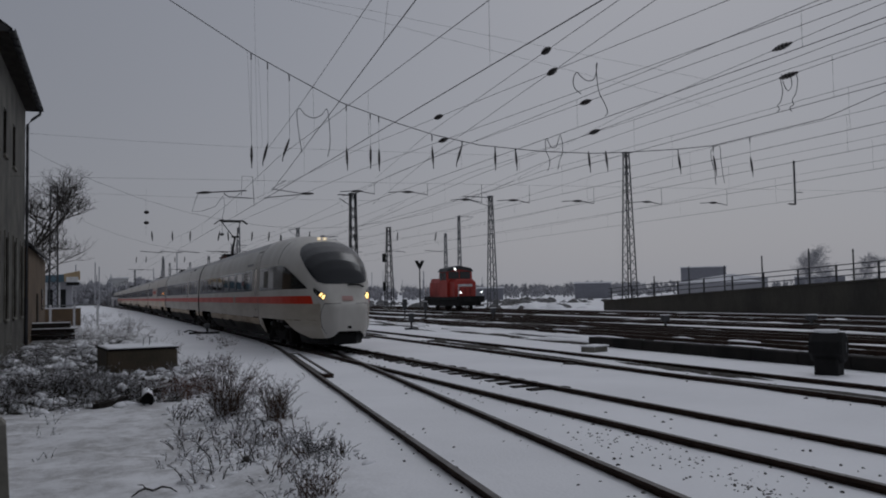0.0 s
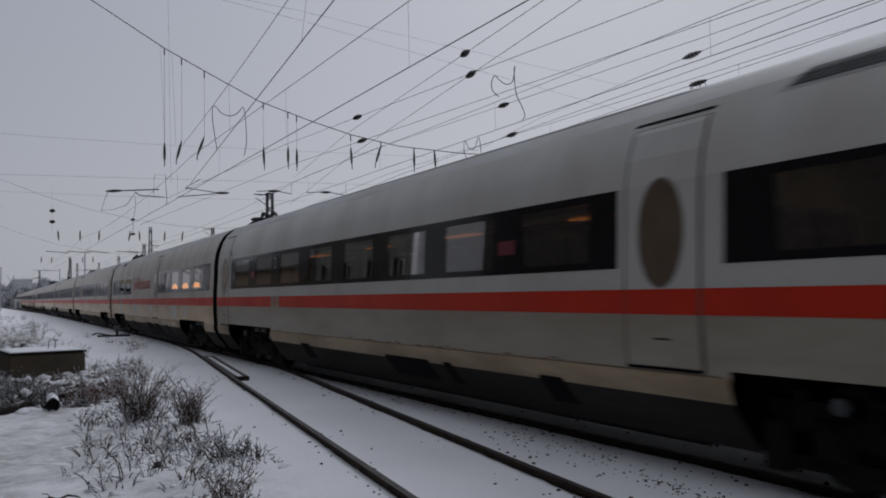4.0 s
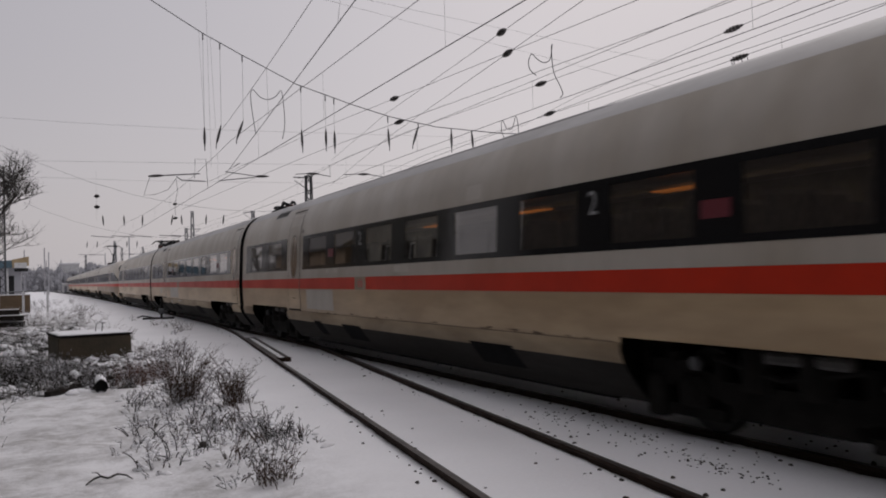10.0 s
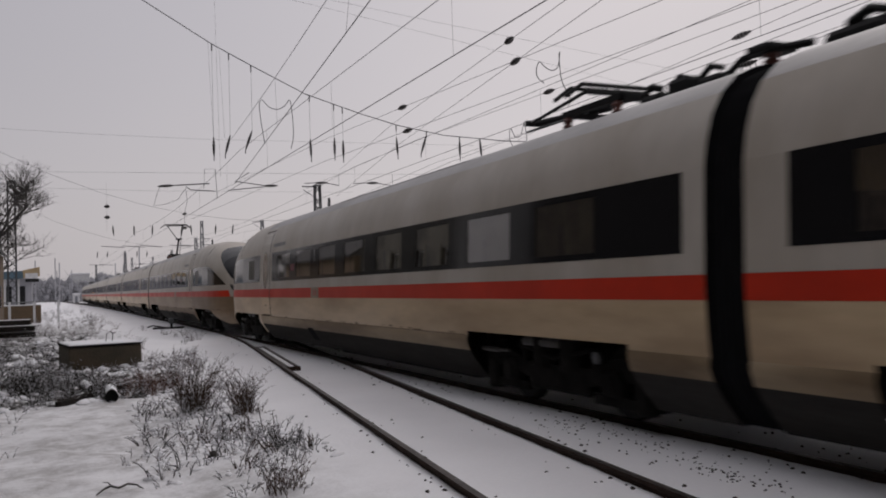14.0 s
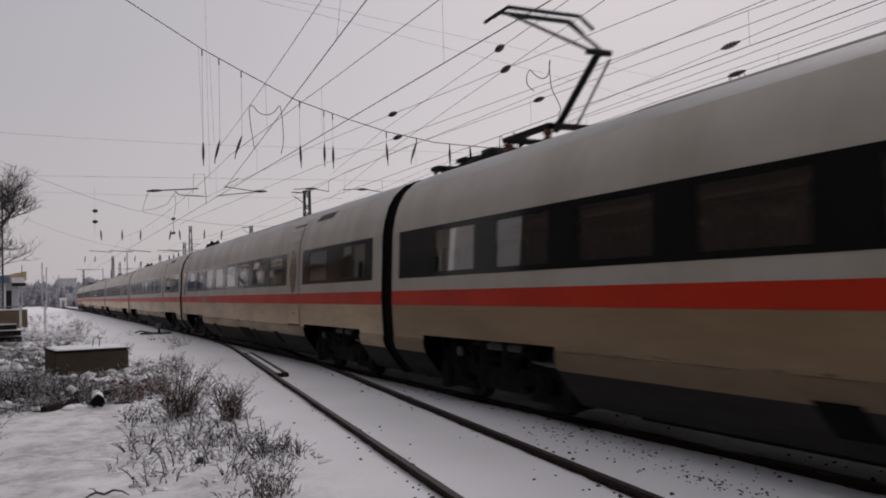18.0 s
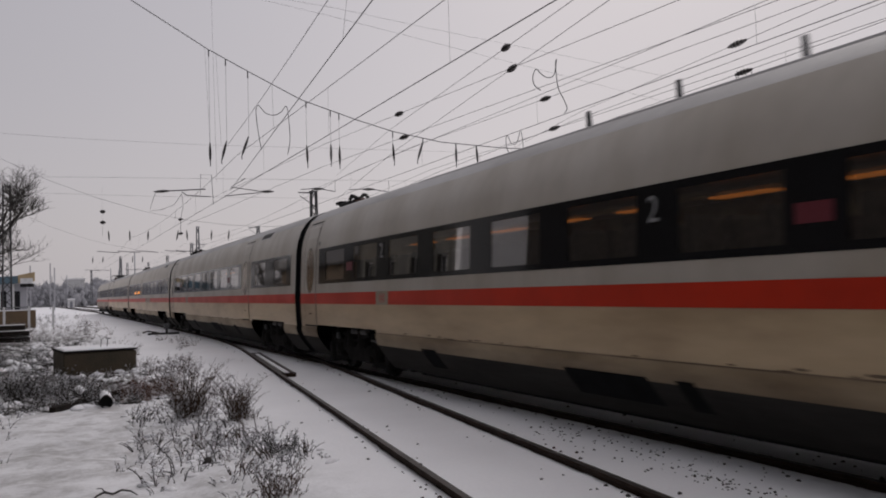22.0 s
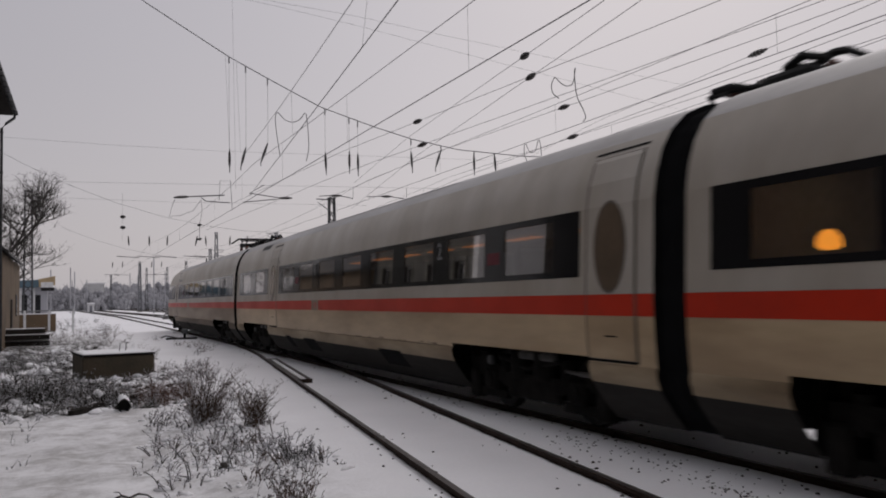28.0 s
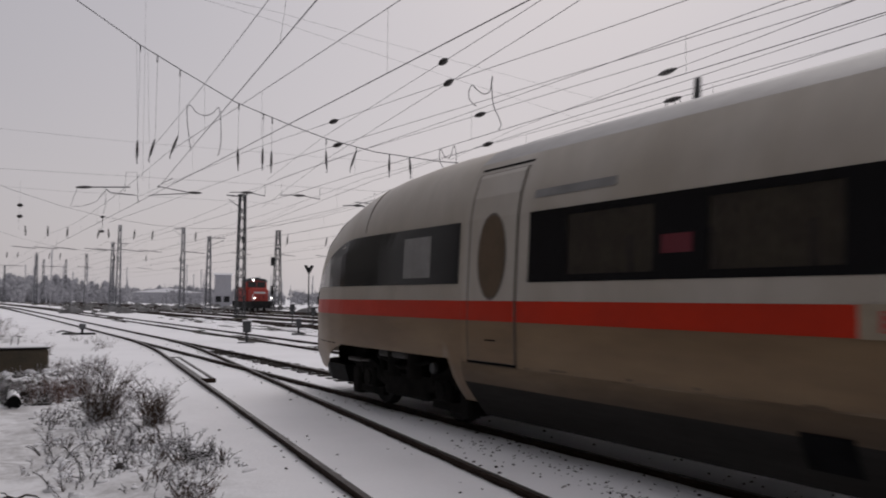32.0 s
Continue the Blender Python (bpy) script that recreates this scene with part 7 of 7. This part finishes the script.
def build_weeds():
    rnd = random.Random(4)
    shrubs = ((2.0, 14.2, 0.95, 100, DRY_GRASS, 0.30, "tall bushy dry weed with rust-brown stems"), (2.55, 13.1, 0.68, 84, DRY_GRASS, 0.26, "bushy dry weed beside the track"), (1.66, 18.3, 0.42, 60, DRY_RUST, 0.28, "low rust-brown dock weed in the snow"), (1.98, 8.2, 0.30, 44, DRY_GRASS, 0.28, "straw-brown clump of weed near the track"), (2.45, 10.1, 0.30, 44, DRY_GREEN, 0.3, "dark frosted weed near the track"), (-0.5, 19.7, 0.6, 90, DRY_GREEN, 0.4, "dark sprawling frosted shrub in the snow"), (-1.25, 20.2, 0.6, 80, DRY_GREEN, 0.5, "dark sprawling frosted shrub in the snow"))
    for (x, y, h, n, mat, base, label) in shrubs:
        t = empty("dry_shrub", label, "shrub", "dry shrubs on the verge")
        s, fr = Shape(), Shape()
        weed(s, fr, x, y, h * 1.1, n * 5 // 4, rnd, base * 0.6, 0.17, 0.0032, 9, 0.16, 0.03)
        weed(s, fr, x + 0.05, y - 0.08, h * 0.5, n // 3, rnd, base, 0.45, 0.0032, 7, 0.6, 0.15)
        tagged(s.make("foliage", mat, t), kind="stuff")
        tagged(fr.make("snow_load", SNOWY_STEM, t), kind="stuff")
    grass, dark, rust, snow, frost, litter = Shape(), Shape(), Shape(), Shape(), Shape(), Shape()
    def bare(x, y):
        """The open, trodden snow among the weeds."""
        if y < 17.0 and -0.5 < x < 0.72 + 0.085 * (y - 9.6) and y > 9.4:
            return True
        return x > 2.75 + 0.095 * (y - 9) or (x > 1.9 and y < 9.0 and x > 2.3)
    def scatter(count, xs, ys, h0, h1, n, shape, lumps=1.0, tilt=0.5, snowy=0.35):
        for _ in range(count):
            x, y = rnd.uniform(*xs), rnd.uniform(*ys)
            if bare(x, y):
                continue
            weed(shape, frost, x, y, rnd.uniform(h0, h1), n, rnd, rnd.uniform(0.05, 0.22), tilt * 0.7, 0.0034, 6, snowy, 0.12)
            for _ in range(2):
                if rnd.random() < lumps:
                    u, v = x + rnd.gauss(0, 0.18), y + rnd.gauss(0, 0.18)
                    lump(snow, u, v, ground_z(u, v) + 0.005, rnd.uniform(0.025, 0.075), rnd.uniform(0.3, 0.6), rnd)
            if y > 17 and rnd.random() < lumps * 0.8:
                u, v = x + rnd.gauss(0, 0.15), y + rnd.gauss(0, 0.15)
                lump(litter, u, v, ground_z(u, v) + 0.005, rnd.uniform(0.03, 0.10), rnd.uniform(0.2, 0.5), rnd)
    # the strip beside the branch: single dead stalks over snow-laden low growth
    def stalks(count, xs, ys, h0, h1, shape):
        for _ in range(count):
            x, y = rnd.uniform(*xs), rnd.uniform(*ys)
            if not bare(x, y):
                weed(shape, frost, x, y, rnd.uniform(h0, h1), rnd.randint(1, 3), rnd, 0.05, 0.32, 0.0066, 3, 0.28, 0.09)
    stalks(95, (0.75, 2.4), (9.4, 15.8), 0.16, 0.36, dark)
    stalks(44, (1.6, 2.85), (8.4, 12.5), 0.16, 0.34, grass)
    scatter(70, (0.8, 2.5), (9.2, 16.5), 0.10, 0.24, 8, grass, 0.5, 0.7, 0.75)
    scatter(36, (1.5, 2.8), (8.3, 12.4), 0.12, 0.32, 9, dark, 0.4, 0.6, 0.55)
    scatter(50, (1.3, 3.1), (14.5, 24.0), 0.12, 0.34, 9, grass, 0.5, 0.6, 0.65)
    scatter(16, (-0.45, 0.05), (9.3, 10.9), 0.2, 0.42, 9, grass, 0.0, 0.9, 0.2)
    # round the pipes, the beams and the trough
    scatter(150, (-2.7, 0.9), (17.2, 22.5), 0.25, 0.66, 14, dark, 1.0, 0.6, 0.3)
    scatter(50, (-2.7, 2.6), (17.4, 24.0), 0.2, 0.5, 10, grass, 1.0, 0.6, 0.45)
    scatter(34, (1.1, 2.2), (17.2, 19.2), 0.2, 0.5, 12, rust, 1.0)
    scatter(40, (2.1, 3.6), (19.0, 27.0), 0.15, 0.45, 9, grass, 0.6, 0.6, 0.5)
    scatter(70, (-2.8, 0.0), (22.5, 34.0), 0.3, 0.75, 11, dark, 1.0, 0.6, 0.4)
    scatter(40, (-2.6, 1.4), (28.0, 45.0), 0.3, 0.7, 10, dark, 0.8, 0.6, 0.4)
    scatter(34, (-2.4, 2.6), (30.0, 66.0), 0.3, 0.7, 10, grass, 0.8)
    scatter(16, (-2.2, -0.5), (10.5, 17.0), 0.12, 0.3, 7, dark, 0.2, 0.7, 0.6)
    scatter(16, (4.0, 5.2), (30.0, 46.0), 0.2, 0.5, 9, grass, 0.3)
    scatter(46, (-3.2, 3.0), (62.0, 112.0), 0.5, 1.2, 12, dark, 0.0)
    scatter(40, (-3.0, 3.2), (48.0, 72.0), 0.3, 0.9, 10, grass, 0.5)
    scatter(30, (0.1, 1.5), (17.2, 19.4), 0.2, 0.5, 11, dark, 0.8, 0.6, 0.3)
    for count, xs, ys, r1 in ((520, (-2.7, 2.2), (17.0, 26.0), 0.13), (160, (-2.7, 1.6), (26.0, 44.0), 0.24), (260, (0.9, 2.6), (10.4, 16.5), 0.06)):
        for k in range(count):
            x, y = rnd.uniform(*xs), rnd.uniform(*ys)
            if not bare(x, y):
                white = not (k % 3 == 0 and y > 17)
                lump(snow if white else litter, x, y, ground_z(x, y), rnd.uniform(0.03, r1 * 1.5 if white and y > 17 else r1), rnd.uniform(0.25, 0.6), rnd)
    tagged(grass.make("dry_weeds", DRY_GRASS), "straw-brown dead weeds poking through the snow", "weeds", kind="stuff")
    tagged(dark.make("dark_weeds", DRY_GREEN), "dark frosted weeds poking through the snow", "weeds", kind="stuff")
    tagged(rust.make("rust_weeds", DRY_RUST), "rust-brown dock stems beside the pipe", "weeds", kind="stuff")
    tagged(frost.make("snow_on_weeds", SNOWY_STEM), "snow clinging to the stems of the weeds", "snow", kind="stuff")
    tagged(snow.make("snow_lumps", SNOW, smooth=True), "small lumps of snow caught among the weeds", "snow", kind="stuff")
    tagged(litter.make("plant_litter", DRY_GREEN, smooth=True), "dark plant litter and clods under the snow", "litter", kind="stuff")
    # stones kicked up beside the rails
    st = Shape()
    for _ in range(420):
        y = 5.5 + rnd.random() ** 1.6 * 30
        base = rnd.choice((TRAIN_X - branch(y) + 0.75, TRAIN_X - branch(y) + 0.75, TRAIN_X - 0.75, TRAIN_X - 0.75, TRAIN_X, TRAIN_X + 0.75, 12.0, 11.2, TRAIN_X - branch(y) - 0.75))
        x = base + rnd.gauss(0, 0.22)
        lump(st, x, y, -0.088, rnd.uniform(0.01, 0.028), 0.7, rnd)
    for _ in range(120):
        y = rnd.uniform(6.0, 10.0)
        x = TRAIN_X - 1.4 + rnd.gauss(0, 0.22)
        lump(st, x, y, -0.088, rnd.uniform(0.007, 0.017), 0.7, rnd)
    tagged(st.make("ballast_stones", BALLAST), "dark ballast stones scattered on the snow", "stones", kind="stuff")
    clod = empty("earth_clod", "dark round clod of earth lying in the snow", "clod")
    cs = Shape()
    lump(cs, 1.66, 10.3, ground_z(1.66, 10.3) + 0.02, 0.07, 0.9, rnd)
    cs.make("earth", BARK, clod, smooth=True)
    br = empty("fallen_branch", "dark bare branch lying on the snow", "branch")
    Shape().tube([(0.36, 9.34, -0.235), (0.44, 9.42, -0.2), (0.50, 9.44, -0.185), (0.57, 9.40, -0.205), (0.66, 9.43, -0.18), (0.74, 9.38, -0.19), (0.80, 9.34, -0.23)], [0.006, 0.011, 0.013, 0.012, 0.012, 0.009, 0.005], 5).tube([(0.50, 9.44, -0.185), (0.47, 9.40, -0.14), (0.42, 9.38, -0.13)], [0.008, 0.006, 0.003], 4).make("wood", BARK, br)


build_weeds()

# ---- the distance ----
# another far colour with the haze mixed in
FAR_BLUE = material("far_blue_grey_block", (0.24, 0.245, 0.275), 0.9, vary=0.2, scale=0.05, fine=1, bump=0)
def far_building(x, y, w, d, h, rz, mat, label, roof="flat", rows=0, name="far_building"):
    t = empty(name, label, "building", "buildings in the distance", at=pose(x, y, -0.3, 0, 0, rz))
    Shape().box(-w / 2, w / 2, 0, d, -0.5, h).make("wall", mat, t)
    if roof == "flat":
        Shape().box(-w / 2 - 0.3, w / 2 + 0.3, -0.3, d + 0.3, h, h + 0.35).make("roof", SNOW, t)
    else:
        Shape().loft([[(-w / 2 - 0.5, yy, h), (0, yy, h + w * 0.07), (w / 2 + 0.5, yy, h)] for yy in (-0.4, d + 0.4)]).make("roof", SNOW, t)
    for r in range(rows):
        n = max(2, int(w / 3.2))
        for i in range(n):
            xc = -w / 2 + (i + 0.5) * w / n
            zc = 1.2 + r * (h - 1.0) / rows
            Shape().box(xc - 0.6, xc + 0.6, -0.08, -0.02, zc, zc + 1.3).make("window", WINDOW_DARK, t)
    return t


far_building(221, 275, 17, 12, 10.5, -38, FAR_BLUE, "grey flat-roofed block beyond the ramp")
far_building(140, 168, 20, 9, 3.6, -40, FAR_WALL, "low warehouse with a snowy roof", roof="gable")
far_building(118, 190, 9, 8, 4.0, -30, FAR_DARK, "dark goods shed in the distance")
far_building(96, 205, 7, 6, 3.2, -24, FAR_DARK, "low dark shed with stacked material")
far_building(51, 190, 3.6, 5, 7.2, -15, FAR_WALL, "grey signal cabin among the masts", rows=1)
far_building(8.5, 330, 6.2, 6, 9.4, 0, WHITE, "small white house on the rise among hazy woods", rows=0)
far_building(62, 300, 22, 9, 3.8, -12, FAR_WALL, "pale hall with a snowy roof", roof="gable")
far_building(175, 205, 20, 8, 5.0, -40, FAR_WALL, "low hall with a snowy roof", roof="gable")
far_building(260, 255, 18, 10, 6.0, -45, FAR_DARK, "dark hall beyond the ramp")


BRUSH = material("winter_brush", (0.085, 0.08, 0.078), 1.0, vary=0.35, scale=0.5, fine=4, bump=0, second=(0.2, 0.2, 0.2))


def far_woods():
    rnd = random.Random(21)
    s = Shape()
    def belt(x0, y0, x1, y1, n, h0, h1):
        for _ in range(n):
            k = rnd.random()
            x, y = x0 + (x1 - x0) * k + rnd.uniform(-9, 9), y0 + (y1 - y0) * k + rnd.uniform(-9, 9)
            h = rnd.uniform(h0, h1)
            r = h * rnd.uniform(0.22, 0.5)
            for _ in range(9):
                cx, cy, cz = x + rnd.gauss(0, 0.55) * r, y + rnd.gauss(0, 0.55) * r, h * rnd.uniform(0.12, 0.86)
                rr = r * rnd.uniform(0.16, 0.42)
                rings = []
                for f, z in ((0.5, -1.2), (0.95, -0.4), (0.85, 0.35), (0.3, 1.0)):
                    rings.append([(cx + rr * f * math.cos(a * 1.047) * rnd.uniform(0.65, 1.25), cy + rr * f * math.sin(a * 1.047) * rnd.uniform(0.65, 1.25), cz + rr * z * rnd.uniform(0.8, 1.2)) for a in range(6)])
                s.loft(rings)
            s.tube([(x, y, -0.5), (x, y, h * 0.6)], 0.2, 4)
            for _ in range(7):
                a = rnd.uniform(0, 6.28)
                s.tube([(x, y, h * 0.5), (x + r * math.cos(a), y + r * math.sin(a), h * rnd.uniform(0.8, 1.08))], [0.12, 0.03], 3)
    belt(-140, 420, 60, 440, 150, 7, 13)
    belt(-30, 335, 30, 350, 90, 5, 8.5)
    belt(-22, 300, 2, 318, 40, 4, 8)
    belt(30, 345, 90, 355, 60, 4, 7)
    belt(60, 430, 260, 380, 240, 3.5, 7)
    belt(260, 400, 520, 300, 220, 3.5, 7)
    belt(20, 260, 85, 270, 60, 2.5, 4.5)
    belt(-4, 300, 32, 312, 60, 4, 6.8)
    belt(-60, 300, -12, 330, 40, 7, 13)
    belt(90, 270, 210, 250, 110, 2, 4)
    tagged(s.make("far_woods", FAR_WOOD), "grey winter woods with haze put into their colour", "woods", kind="stuff")
    m = Shape()
    for _ in range(60):
        x, y = rnd.uniform(44, 70), rnd.uniform(84, 130)
        lump(m, x, y, -0.2, rnd.uniform(0.4, 1.5), rnd.uniform(0.15, 0.4), rnd)
    tagged(m.make("snow_mounds", SNOW, smooth=True), "snow-covered heaps of spoil at the edge of the yard", "snow", kind="stuff")
    d = Shape()
    for _ in range(150):
        x, y = rnd.uniform(40, 100), rnd.uniform(84, 190)
        lump(d, x, y, -0.2, rnd.uniform(0.4, 1.3), rnd.uniform(0.25, 0.7), rnd)
    for _ in range(170):
        y = rnd.uniform(105, 230)
        x = (0.10 + 0.22 * rnd.random()) * y
        lump(d, x, y, -0.2, rnd.uniform(0.3, 1.1), rnd.uniform(0.25, 0.8), rnd)
    tagged(d.make("brush", BRUSH), "low grey brush at the edge of the yard", "brush", kind="stuff")
    p = Shape()
    for _ in range(60):
        y = rnd.uniform(180, 420)
        x = rnd.uniform(-10, 120) * y / 250
        p.tube([(x, y, -0.3), (x, y, rnd.uniform(5, 11))], 0.12, 4)
    # poles share the woods' colour, haze included
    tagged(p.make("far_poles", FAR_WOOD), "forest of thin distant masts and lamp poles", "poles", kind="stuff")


far_woods()


def motions():
    times = [0.5 * i for i in range(65)]
    for car, o, turn in CARS:
        walk(car, [(t, pose(TRAIN_X, train_tip(t) + o, 0, 0, 0, turn)) for t in times])
    def loco_y(t):
        return 85.2 + 1.0 * t
    walk(LOCO, [(t, pose(35.6, loco_y(t), 0, 0, 0, 180)) for t in times])
    for w, x, y, turn in LOCO_WHEELS:
        walk(w, [(t, pose(x, y, 0.47, 0, 0, turn) @ pose(0, 0, 0, (1 if turn else -1) * -math.degrees(1.0 * t / 0.47))) for t in times])


motions()
